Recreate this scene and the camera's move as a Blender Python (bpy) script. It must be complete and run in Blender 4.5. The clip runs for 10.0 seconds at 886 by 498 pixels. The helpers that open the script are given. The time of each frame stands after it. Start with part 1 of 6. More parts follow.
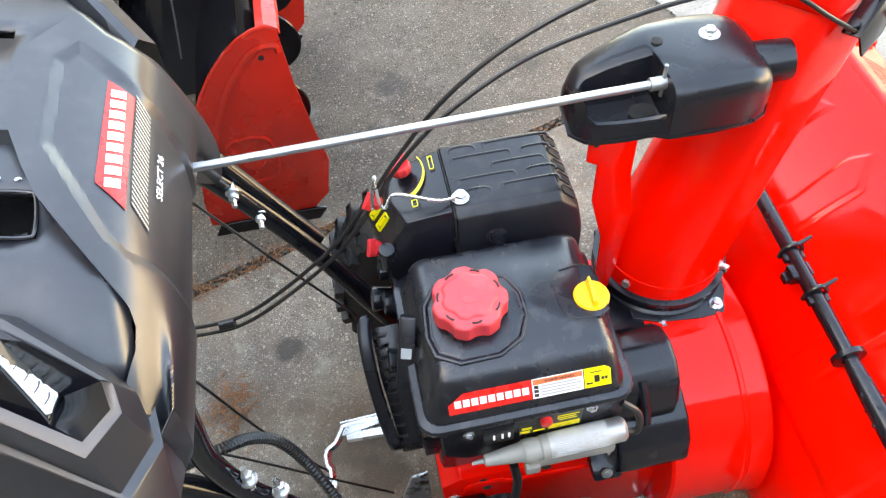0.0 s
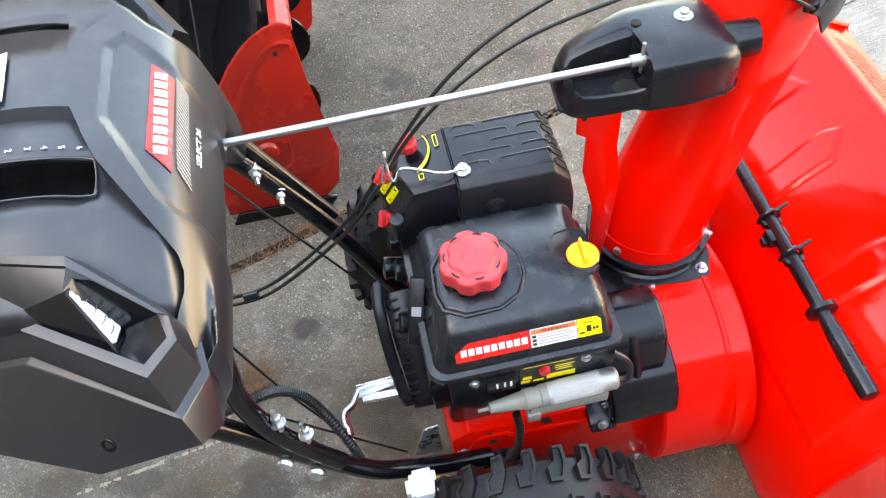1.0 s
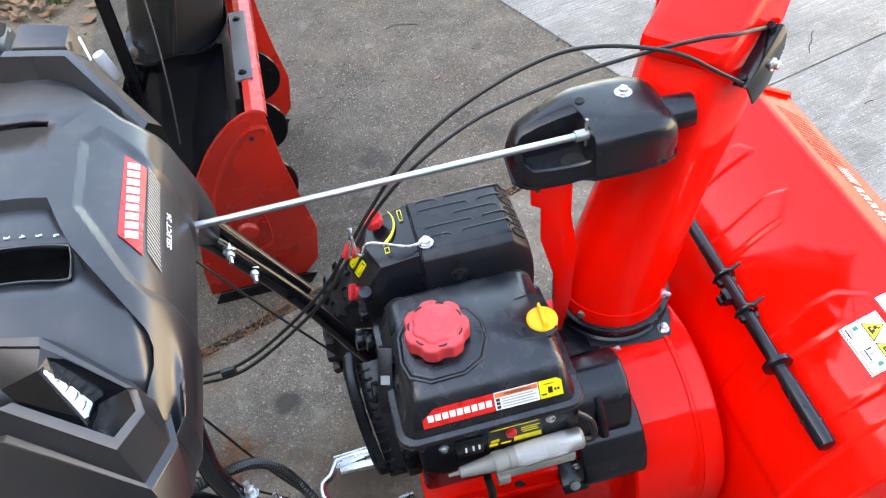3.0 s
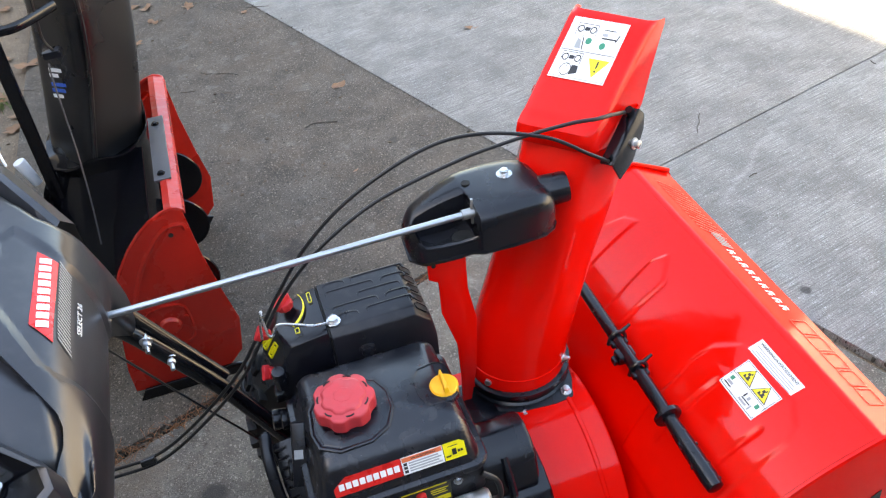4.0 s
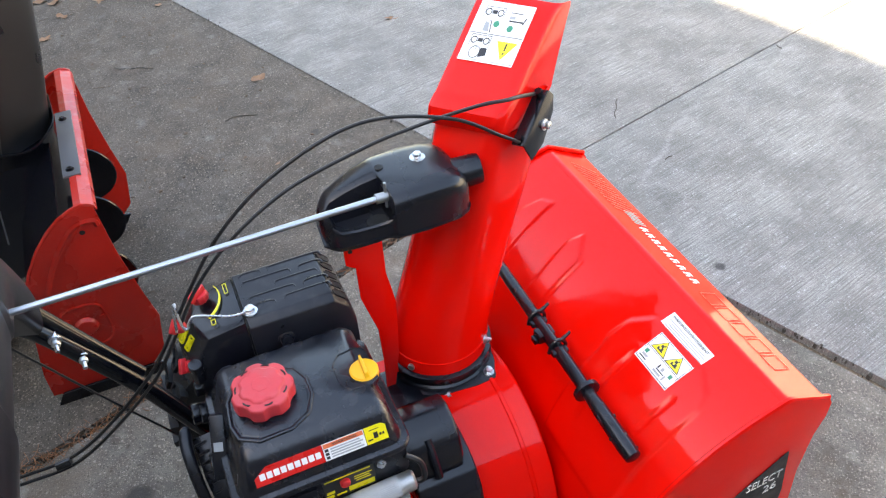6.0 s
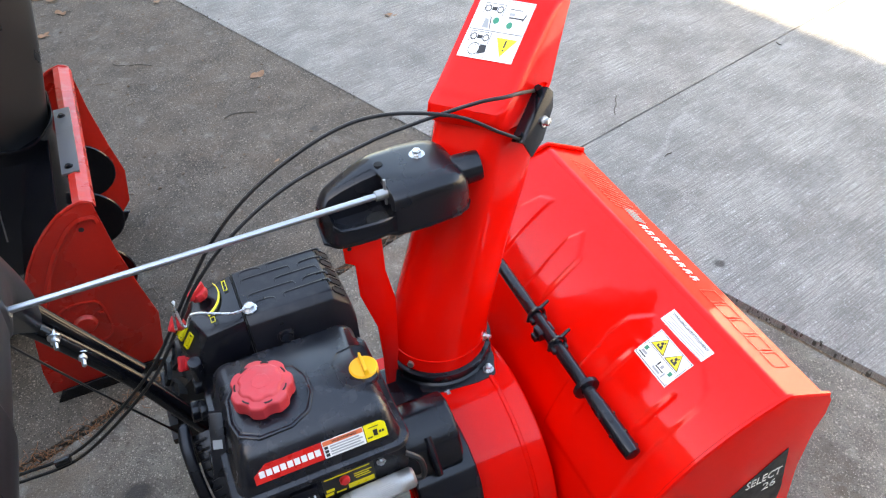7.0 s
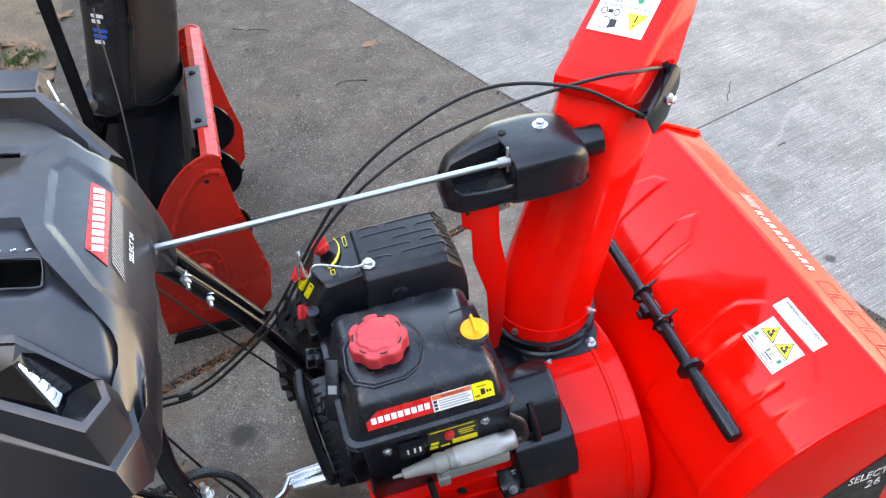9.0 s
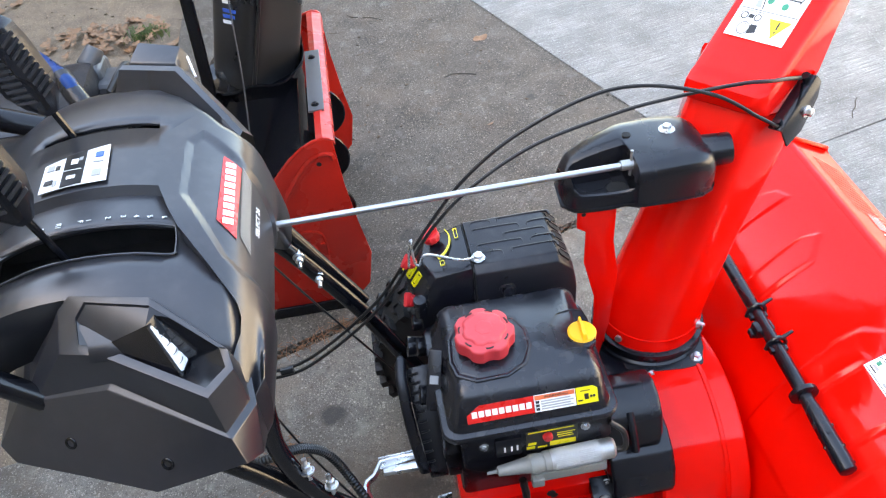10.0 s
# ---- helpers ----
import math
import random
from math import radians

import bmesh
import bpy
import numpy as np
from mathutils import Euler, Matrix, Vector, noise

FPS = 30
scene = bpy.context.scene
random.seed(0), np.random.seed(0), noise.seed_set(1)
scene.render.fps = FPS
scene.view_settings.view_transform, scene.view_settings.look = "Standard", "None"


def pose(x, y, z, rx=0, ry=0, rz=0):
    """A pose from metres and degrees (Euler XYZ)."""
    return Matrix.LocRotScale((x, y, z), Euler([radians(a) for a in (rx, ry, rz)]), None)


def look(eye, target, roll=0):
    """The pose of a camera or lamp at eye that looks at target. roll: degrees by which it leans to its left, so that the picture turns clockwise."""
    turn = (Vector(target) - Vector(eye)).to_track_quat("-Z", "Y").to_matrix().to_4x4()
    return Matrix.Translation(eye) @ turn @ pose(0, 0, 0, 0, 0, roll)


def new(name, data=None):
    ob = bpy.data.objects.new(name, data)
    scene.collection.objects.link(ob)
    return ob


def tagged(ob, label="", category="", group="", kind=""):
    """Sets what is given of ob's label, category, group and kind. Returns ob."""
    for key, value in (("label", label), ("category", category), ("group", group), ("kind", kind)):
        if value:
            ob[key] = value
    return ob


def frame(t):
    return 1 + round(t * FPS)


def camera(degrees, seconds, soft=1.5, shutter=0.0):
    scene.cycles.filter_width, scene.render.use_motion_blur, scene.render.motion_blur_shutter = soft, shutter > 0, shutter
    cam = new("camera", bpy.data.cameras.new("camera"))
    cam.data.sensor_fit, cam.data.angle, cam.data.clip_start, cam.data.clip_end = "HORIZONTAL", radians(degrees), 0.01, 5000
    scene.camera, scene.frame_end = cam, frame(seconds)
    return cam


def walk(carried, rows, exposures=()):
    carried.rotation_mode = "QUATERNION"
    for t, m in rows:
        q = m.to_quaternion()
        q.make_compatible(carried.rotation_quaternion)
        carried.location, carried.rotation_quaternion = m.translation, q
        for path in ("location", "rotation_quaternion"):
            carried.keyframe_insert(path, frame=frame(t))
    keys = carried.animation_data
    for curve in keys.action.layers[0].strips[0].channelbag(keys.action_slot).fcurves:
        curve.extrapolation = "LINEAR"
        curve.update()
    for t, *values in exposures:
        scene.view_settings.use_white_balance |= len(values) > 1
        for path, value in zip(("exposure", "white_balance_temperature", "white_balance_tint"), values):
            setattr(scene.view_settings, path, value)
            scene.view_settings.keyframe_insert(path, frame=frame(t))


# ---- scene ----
cam = camera(58.1, 10.0, soft=1.2)
PATH = [
    (0, (-0.156, -0.552, 1.357), (-0.005, 0.641, -0.241), -4.8),
    (0.5, (-0.173, -0.644, 1.386), (-0.032, 0.559, -0.205), -5.3),
    (1, (-0.171, -0.647, 1.405), (-0.033, 0.559, -0.185), -6.5),
    (1.5, (-0.163, -0.673, 1.414), (-0.024, 0.551, -0.161), -7.4),
    (2, (-0.156, -0.688, 1.424), (-0.006, 0.573, -0.122), -7.3),
    (2.2, (-0.155, -0.685, 1.422), (-0.003, 0.581, -0.118), -7.3),
    (3.3, (-0.124, -0.695, 1.453), (0.126, 0.694, 0.036), -7.3),
    (3.5, (-0.113, -0.71, 1.464), (0.216, 0.711, 0.096), -6.2),
    (4, (-0.101, -0.776, 1.478), (0.289, 0.67, 0.152), -5.7),
    (4.5, (-0.087, -0.802, 1.465), (0.398, 0.611, 0.135), -3.9),
    (5, (-0.09, -0.794, 1.462), (0.417, 0.606, 0.127), -3.8),
    (5.5, (-0.081, -0.798, 1.467), (0.455, 0.585, 0.126), -3.5),
    (7, (-0.081, -0.796, 1.466), (0.456, 0.577, 0.115), -3.5),
    (7.5, (-0.08, -0.797, 1.464), (0.444, 0.574, 0.105), -3.6),
    (8, (-0.084, -0.793, 1.467), (0.43, 0.576, 0.102), -3.7),
    (8.5, (-0.099, -0.798, 1.466), (0.397, 0.573, 0.098), -3.7),
    (9, (-0.137, -0.811, 1.474), (0.191, 0.601, 0.097), -5.2),
    (9.5, (-0.172, -0.807, 1.48), (0.011, 0.638, 0.11), -6.5),
    (10, (-0.178, -0.798, 1.471), (-0.053, 0.655, 0.102), -6.2),
]
walk(cam, [(t, look(eye, target, roll)) for t, eye, target, roll in PATH],
     exposures=[(0, 4.12, 9900, 9), (1.0, 4.02, 9900, 9), (2.2, 3.92, 9500, 10), (3.4, 3.52, 8800, 10), (4.2, 3.12, 8600, 11), (5.6, 3.20, 8600, 11), (8.2, 3.24, 8600, 11), (9.0, 3.50, 8600, 11), (10, 3.66, 8500, 11)])

# ---- world and light ----
world = bpy.data.worlds.new("sky")
scene.world = world
world.use_nodes = True
wn, wl = world.node_tree.nodes, world.node_tree.links
sky = wn.new("ShaderNodeTexSky")
sky.sky_type, sky.sun_disc = "NISHITA", False
SUN_EL, SUN_AZ = radians(38), radians(255)
sky.sun_elevation, sky.sun_rotation = SUN_EL, SUN_AZ
wl.new(sky.outputs[0], wn["Background"].inputs[0])
wn["Background"].inputs[1].default_value = 0.15
sun = new("sun", bpy.data.lights.new("sun", "SUN"))
sun.data.energy, sun.data.angle, sun.data.color = 4.0, radians(0.5), (1.0, 0.95, 0.86)
sun_to = Vector((math.sin(SUN_AZ) * math.cos(SUN_EL), math.cos(SUN_AZ) * math.cos(SUN_EL), math.sin(SUN_EL)))
sun.matrix_world = look(sun_to * 20, (0, 0, 0))


# ---- materials ----
def shader(name):
    m = bpy.data.materials.new(name)
    m.use_nodes = True
    return m, m.node_tree.nodes, m.node_tree.links, m.node_tree.nodes["Principled BSDF"]


def surface(name, base, rough=0.5, metal=0.0, var=0.12, scale=14.0, bump=0.05, grain=350.0, rvar=0.12, coat=0.0, dust=0.0, spec=0.5):
    """Colour mottled at two scales, uneven gloss, fine relief; dust lies on faces that look up."""
    m, n, l, p = shader(name)
    co = n.new("ShaderNodeTexCoord")
    big, fine = n.new("ShaderNodeTexNoise"), n.new("ShaderNodeTexNoise")
    big.inputs["Scale"].default_value, big.inputs["Detail"].default_value = scale, 6
    fine.inputs["Scale"].default_value, fine.inputs["Detail"].default_value = grain, 3
    for t in (big, fine):
        l.new(co.outputs["Object"], t.inputs["Vector"])
    add = n.new("ShaderNodeMath")
    add.operation = "MULTIPLY_ADD"
    l.new(fine.outputs["Fac"], add.inputs[0])
    add.inputs[1].default_value = 0.35
    l.new(big.outputs["Fac"], add.inputs[2])
    ramp = n.new("ShaderNodeMapRange")
    l.new(add.outputs[0], ramp.inputs["Value"])
    ramp.inputs["From Min"].default_value, ramp.inputs["From Max"].default_value = 0.4, 0.95
    ramp.inputs["To Min"].default_value, ramp.inputs["To Max"].default_value = 1 - var, 1 + var
    mul = n.new("ShaderNodeVectorMath")
    mul.operation = "SCALE"
    mul.inputs[0].default_value = base
    l.new(ramp.outputs[0], mul.inputs["Scale"])
    colour = mul.outputs[0]
    if dust:
        geo, sep = n.new("ShaderNodeNewGeometry"), n.new("ShaderNodeSeparateXYZ")
        l.new(geo.outputs["Normal"], sep.inputs[0])
        spots = n.new("ShaderNodeTexNoise")
        spots.inputs["Scale"].default_value, spots.inputs["Detail"].default_value = 45, 8
        l.new(co.outputs["Object"], spots.inputs["Vector"])
        sm = n.new("ShaderNodeMapRange")
        l.new(spots.outputs["Fac"], sm.inputs["Value"])
        sm.inputs["From Min"].default_value, sm.inputs["From Max"].default_value = 0.5, 0.8
        both = n.new("ShaderNodeMath")
        both.operation = "MULTIPLY"
        l.new(sm.outputs[0], both.inputs[0])
        l.new(sep.outputs[2], both.inputs[1])
        k = n.new("ShaderNodeMath")
        k.operation, k.use_clamp = "MULTIPLY", True
        l.new(both.outputs[0], k.inputs[0])
        k.inputs[1].default_value = dust
        mix = n.new("ShaderNodeMix")
        mix.data_type = "RGBA"
        l.new(k.outputs[0], mix.inputs["Factor"])
        l.new(colour, mix.inputs[6])
        mix.inputs[7].default_value = (0.32, 0.30, 0.27, 1)
        colour = mix.outputs[2]
    l.new(colour, p.inputs["Base Color"])
    rr = n.new("ShaderNodeMapRange")
    l.new(big.outputs["Fac"], rr.inputs["Value"])
    rr.inputs["From Min"].default_value, rr.inputs["From Max"].default_value = 0.3, 0.7
    rr.inputs["To Min"].default_value, rr.inputs["To Max"].default_value = max(rough - rvar, 0.03), min(rough + rvar, 1)
    l.new(rr.outputs[0], p.inputs["Roughness"])
    p.inputs["Metallic"].default_value = metal
    p.inputs["Specular IOR Level"].default_value = spec
    p.inputs["Coat Weight"].default_value, p.inputs["Coat Roughness"].default_value = coat, 0.05
    if bump:
        b = n.new("ShaderNodeBump")
        b.inputs["Strength"].default_value, b.inputs["Distance"].default_value = bump, 0.002
        l.new(fine.outputs["Fac"], b.inputs["Height"])
        l.new(b.outputs[0], p.inputs["Normal"])
    return m


RED = surface("red_enamel", (0.80, 0.0070, 0.0045), 0.075, var=0.05, scale=5, bump=0.010, grain=45, rvar=0.035, spec=0.24)
RED_OLD = surface("red_enamel_dusty", (0.40, 0.014, 0.008), 0.26, var=0.16, scale=8, bump=0.03, grain=200, spec=0.4, dust=0.22)
BLACK = surface("black_plastic", (0.0065, 0.0070, 0.0100), 0.26, var=0.3, scale=10, bump=0.06, grain=900, rvar=0.08, spec=0.42, dust=0.02)
DASH = surface("black_dash_plastic", (0.0135, 0.0140, 0.0180), 0.34, var=0.3, scale=6, bump=0.03, grain=900, rvar=0.06, dust=0.06, spec=0.75)
TANK = surface("black_tank_plastic", (0.0080, 0.0090, 0.0130), 0.25, var=0.35, scale=22, bump=0.10, grain=700, rvar=0.10, dust=0.07, spec=0.5)
MUFF = surface("black_heat_paint", (0.010, 0.0107, 0.0145), 0.38, var=0.3, scale=20, bump=0.12, grain=800, dust=0.06, spec=0.35)
GLOSSBLACK = surface("black_powder_coat", (0.0045, 0.0048, 0.0065), 0.16, var=0.2, scale=20, bump=0.03, grain=300, rvar=0.05, spec=0.4)
RUBBER = surface("tyre_rubber", (0.009, 0.0092, 0.0098), 0.45, var=0.35, scale=18, bump=0.3, grain=260, dust=0.03, spec=0.4)
CHUTE = surface("dusty_black_plastic", (0.010, 0.0095, 0.0098), 0.30, var=0.25, scale=9, bump=0.05, grain=500, rvar=0.08, dust=0.10, spec=0.5)
LINE = surface("worn_pale_paint", (0.32, 0.265, 0.20), 0.8, var=0.35, scale=60, bump=0.2)
CABLE = surface("cable_sheath", (0.010, 0.010, 0.0105), 0.42, var=0.2, scale=40, bump=0.1)
ZINC = surface("zinc_plate", (0.62, 0.63, 0.64), 0.3, metal=0.95, var=0.15, scale=60, bump=0.08, grain=500)
STEEL = surface("dull_steel", (0.38, 0.38, 0.37), 0.42, metal=0.8, var=0.2, scale=40, bump=0.1)
CAPRED = surface("red_cap_plastic", (0.55, 0.035, 0.045), 0.5, var=0.1, scale=40, bump=0.15, grain=600, dust=0.12)
KNOBRED = surface("red_knob_plastic", (0.58, 0.02, 0.025), 0.4, var=0.06, scale=40)
YELLOW = surface("yellow_plastic", (0.85, 0.40, 0.012), 0.4, var=0.06, scale=40, bump=0.06)
GREY = surface("grey_paint", (0.21, 0.21, 0.195), 0.42, var=0.12, scale=40, bump=0.1)
ROD = surface("zinc_rod", (0.44, 0.46, 0.49), 0.33, metal=0.95, var=0.05, scale=30, bump=0.0, rvar=0.04)
WHITE = surface("white_label", (0.74, 0.74, 0.72), 0.4, var=0.05, scale=50, bump=0.0)
PAPER = surface("grey_printed_label", (0.36, 0.37, 0.37), 0.45, var=0.10, scale=90, bump=0.0)
LAB_RED = surface("red_label", (0.62, 0.015, 0.012), 0.32, var=0.05, scale=50, bump=0.0)
LAB_YEL = surface("yellow_label", (0.80, 0.66, 0.02), 0.35, var=0.05, scale=50, bump=0.0)
LAB_ORG = surface("orange_label", (0.75, 0.16, 0.06), 0.35, var=0.05, scale=50, bump=0.0)
LAB_PINK = surface("pale_red_ink", (0.72, 0.10, 0.07), 0.35, var=0.05, scale=50, bump=0.0)
LAB_BLK = surface("black_ink", (0.015, 0.015, 0.015), 0.4, var=0.1, scale=50, bump=0.0)
LAB_GRN = surface("green_ink", (0.01, 0.22, 0.12), 0.4, var=0.1, scale=50, bump=0.0)
LAB_BLUE = surface("blue_ink", (0.02, 0.1, 0.45), 0.4, var=0.1, scale=50, bump=0.0)
LAB_GREY = surface("grey_ink", (0.33, 0.34, 0.34), 0.4, var=0.1, scale=50, bump=0.0)
BLUE = surface("blue_paint", (0.004, 0.035, 0.140), 0.3, var=0.1, scale=20, spec=0.15)
DULL = surface("dull_grey_plate", (0.075, 0.075, 0.078), 0.4, var=0.15, scale=40, bump=0.1)
NYLON = surface("white_nylon", (0.72, 0.73, 0.74), 0.45, var=0.06, scale=50)
# near-black that stands in for the shade inside holes, slots and seams
DARK = surface("void_shade", (0.006, 0.006, 0.006), 0.8, var=0.1, scale=50)
LEAF = surface("dry_leaf", (0.21, 0.115, 0.062), 0.7, var=0.4, scale=60, bump=0.3)
NEEDLE = surface("pine_needle", (0.20, 0.085, 0.035), 0.75, var=0.4, scale=60, bump=0.2)
GRIT = surface("dark_grit", (0.055, 0.046, 0.036), 0.85, var=0.45, scale=40, bump=0.3)
LITTER = surface("leaf_crumbs", (0.085, 0.055, 0.034), 0.8, var=0.5, scale=50, bump=0.2)
TWIG = surface("twig_bark", (0.06, 0.05, 0.04), 0.85, var=0.3, scale=60, bump=0.3)
# non-metallic white; the bright sky in the reflector is put into the colour
LAMP = surface("lamp_gleam_white", (0.93, 0.94, 0.95), 0.25, metal=0.0, var=0.08, scale=80, bump=0.3, grain=150)


def concrete(name, base, dark, scale, speck, stain, broom=0.0, angle=0.0, spots=(), rust=0.0, brown=(), scuffs=()):
    """Concrete with aggregate specks, blotches, dark stains with a shape of their own and, if wanted, broom marks."""
    m, n, l, p = shader(name)
    co = n.new("ShaderNodeTexCoord")

    def tex(s, detail=6, rough=0.55):
        t = n.new("ShaderNodeTexNoise")
        t.inputs["Scale"].default_value, t.inputs["Detail"].default_value, t.inputs["Roughness"].default_value = s, detail, rough
        l.new(co.outputs["Object"], t.inputs["Vector"])
        return t.outputs["Fac"]

    def between(v, a, b, lo=0.0, hi=1.0):
        r = n.new("ShaderNodeMapRange")
        l.new(v, r.inputs["Value"])
        for key, x in (("From Min", a), ("From Max", b), ("To Min", lo), ("To Max", hi)):
            r.inputs[key].default_value = x
        return r.outputs[0]

    def mixed(fac, a, b):
        x = n.new("ShaderNodeMix")
        x.data_type = "RGBA"
        l.new(fac, x.inputs["Factor"])
        for v, i in ((a, 6), (b, 7)):
            if isinstance(v, tuple):
                x.inputs[i].default_value = (*v, 1)
            else:
                l.new(v, x.inputs[i])
        return x.outputs[2]

    def math(op, a, b):
        x = n.new("ShaderNodeMath")
        x.operation = op
        for i, v in enumerate((a, b)):
            if isinstance(v, (int, float)):
                x.inputs[i].default_value = v
            else:
                l.new(v, x.inputs[i])
        return x.outputs[0]

    colour = mixed(between(tex(scale, 8, 0.65), 0.35, 0.65), dark, base)
    def specks(size, share, reach, tone, strength):
        """Stones in some of the cells of a Voronoi pattern."""
        v = n.new("ShaderNodeTexVoronoi")
        v.inputs["Scale"].default_value = size
        l.new(co.outputs["Object"], v.inputs["Vector"])
        pick = n.new("ShaderNodeSeparateXYZ")
        l.new(v.outputs["Color"], pick.inputs[0])
        return mixed(math("MULTIPLY", between(v.outputs["Distance"], reach * 0.6, reach, strength, 0.0), math("GREATER_THAN", pick.outputs[0], 1 - share)), colour, tone)

    pale, deep = tuple(min(c * 2.3, 0.8) for c in base), tuple(c * 0.25 for c in dark)
    colour = specks(150, 0.40, 0.42, deep, speck)
    colour = specks(260, 0.45, 0.45, pale, speck)
    colour = specks(110, 0.16, 0.40, pale, speck)
    colour = specks(70, 0.10, 0.30, deep, speck)
    colour = mixed(between(tex(420, 2), 0.4, 0.72, 0.0, 0.68), colour, tuple(c * 0.45 for c in dark))
    colour = mixed(between(tex(1.7, 7, 0.6), 0.52, 0.75, 0.0, stain), colour, tuple(c * 0.55 for c in dark))
    if rust:
        colour = mixed(between(tex(4.3, 9, 0.7), 0.50, 0.72, 0.0, rust), colour, (0.13, 0.085, 0.05))
        colour = mixed(between(tex(14, 6, 0.6), 0.58, 0.70, 0.0, rust * 0.7), colour, (0.30, 0.285, 0.25))
    height = tex(300, 4)
    if broom:
        mp = n.new("ShaderNodeMapping")
        l.new(co.outputs["Object"], mp.inputs["Vector"])
        mp.inputs["Rotation"].default_value = (0, 0, angle)
        mp.vector_type = "TEXTURE"
        mp.inputs["Scale"].default_value = (0.11, 0.0033, 1)
        lines = n.new("ShaderNodeTexNoise")
        lines.inputs["Scale"].default_value, lines.inputs["Detail"].default_value = 1.0, 3
        l.new(mp.outputs[0], lines.inputs["Vector"])
        colour = mixed(between(lines.outputs["Fac"], 0.35, 0.7, 0.0, broom), colour, tuple(c * 0.55 for c in dark))
        height = math("ADD", height, lines.outputs["Fac"])
    # round oil spots with ragged edges
    sep = n.new("ShaderNodeSeparateXYZ")
    l.new(co.outputs["Object"], sep.inputs[0])
    ragged = tex(28, 4)
    for x, y, rx, ry, depth in spots:
        dx, dy = math("DIVIDE", math("SUBTRACT", sep.outputs[0], x), rx), math("DIVIDE", math("SUBTRACT", sep.outputs[1], y), ry)
        dist = math("ADD", math("SQRT", math("ADD", math("MULTIPLY", dx, dx), math("MULTIPLY", dy, dy)), 0), math("MULTIPLY", ragged, 1.4))
        colour = mixed(between(dist, 1.25, 1.75, depth, 0.0), colour, (0.035, 0.03, 0.027))
    for x, y, rx, ry, depth in brown:
        dx, dy = math("DIVIDE", math("SUBTRACT", sep.outputs[0], x), rx), math("DIVIDE", math("SUBTRACT", sep.outputs[1], y), ry)
        dist = math("ADD", math("SQRT", math("ADD", math("MULTIPLY", dx, dx), math("MULTIPLY", dy, dy)), 0), math("MULTIPLY", tex(9, 8, 0.7), 1.6))
        colour = mixed(between(dist, 0.9, 1.9, depth, 0.0), colour, (0.085, 0.055, 0.032))
    # broken chalky scuffs: centre, half length, half width, direction, strength
    for x, y, rx, ry, turn, depth in scuffs:
        mp = n.new("ShaderNodeMapping")
        mp.vector_type = "TEXTURE"
        mp.inputs["Location"].default_value, mp.inputs["Rotation"].default_value, mp.inputs["Scale"].default_value = (x, y, 0), (0, 0, turn), (rx, ry, 1)
        l.new(co.outputs["Object"], mp.inputs["Vector"])
        along = n.new("ShaderNodeSeparateXYZ")
        l.new(mp.outputs[0], along.inputs[0])
        sway = math("MULTIPLY", math("SUBTRACT", tex(7, 3), 0.5), 7.0)
        across = math("ABSOLUTE", math("ADD", along.outputs[1], sway), 0)
        mark = math("MULTIPLY", between(across, 0.4, 1.2, depth, 0.0), between(math("ABSOLUTE", along.outputs[0], 0), 0.75, 1.0, 1.0, 0.0))
        colour = mixed(math("MULTIPLY", mark, between(tex(90, 6, 0.75), 0.38, 0.62)), colour, (0.56, 0.55, 0.52))
    l.new(colour, p.inputs["Base Color"])
    p.inputs["Roughness"].default_value = 0.85
    b = n.new("ShaderNodeBump")
    b.inputs["Strength"].default_value, b.inputs["Distance"].default_value = 0.6, 0.004
    l.new(height, b.inputs["Height"])
    l.new(b.outputs[0], p.inputs["Normal"])
    return m


SPOTS = [(-0.369, 0.29, 0.04, 0.03, 0.85), (-0.23, 0.0, 0.06, 0.05, 0.8), (-0.30, -0.13, 0.04, 0.035, 0.75), (-0.2, 0.07, 0.03, 0.03, 0.6),
         (-0.40, -0.12, 0.05, 0.04, 0.75), (-0.62, -0.02, 0.05, 0.03, 0.6), (-0.28, -0.26, 0.07, 0.05, 0.7), (-0.36, 0.16, 0.03, 0.025, 0.5), (-0.262, 0.06, 0.075, 0.055, 0.7), (-0.475, -0.04, 0.055, 0.045, 0.75), (-0.355, -0.035, 0.06, 0.04, 0.6), (-0.54, -0.06, 0.06, 0.035, 0.5), (-0.243, 0.083, 0.045, 0.04, 0.75), (-0.173, 0.065, 0.035, 0.03, 0.6), (-0.70, 0.03, 0.07, 0.035, 0.6), (-0.86, 0.05, 0.08, 0.04, 0.6), (-0.50, 0.0, 0.05, 0.03, 0.6)]
BROWN = [(-0.27, 0.02, 0.16, 0.15, 0.5), (-0.20, -0.10, 0.15, 0.12, 0.5), (-0.46, 0.17, 0.07, 0.10, 0.4), (-0.60, 0.00, 0.20, 0.06, 0.6), (-0.88, 0.08, 0.20, 0.09, 0.55), (-0.32, 0.14, 0.16, 0.07, 0.45)]
OLD = concrete("old_concrete", (0.218, 0.193, 0.162), (0.093, 0.079, 0.062), 9, 0.50, 0.60, spots=SPOTS, rust=0.65, brown=BROWN)
OLD_B = concrete("old_concrete_worn", (0.122, 0.102, 0.080), (0.062, 0.050, 0.038), 6, 0.80, 0.55, rust=0.3,
                 spots=[(-0.05, 1.0, 0.05, 0.05, 0.6), (-0.12, 0.84, 0.04, 0.03, 0.6), (0.36, 1.42, 0.02, 0.02, 0.6), (0.30, 1.0, 0.05, 0.04, 0.4)])
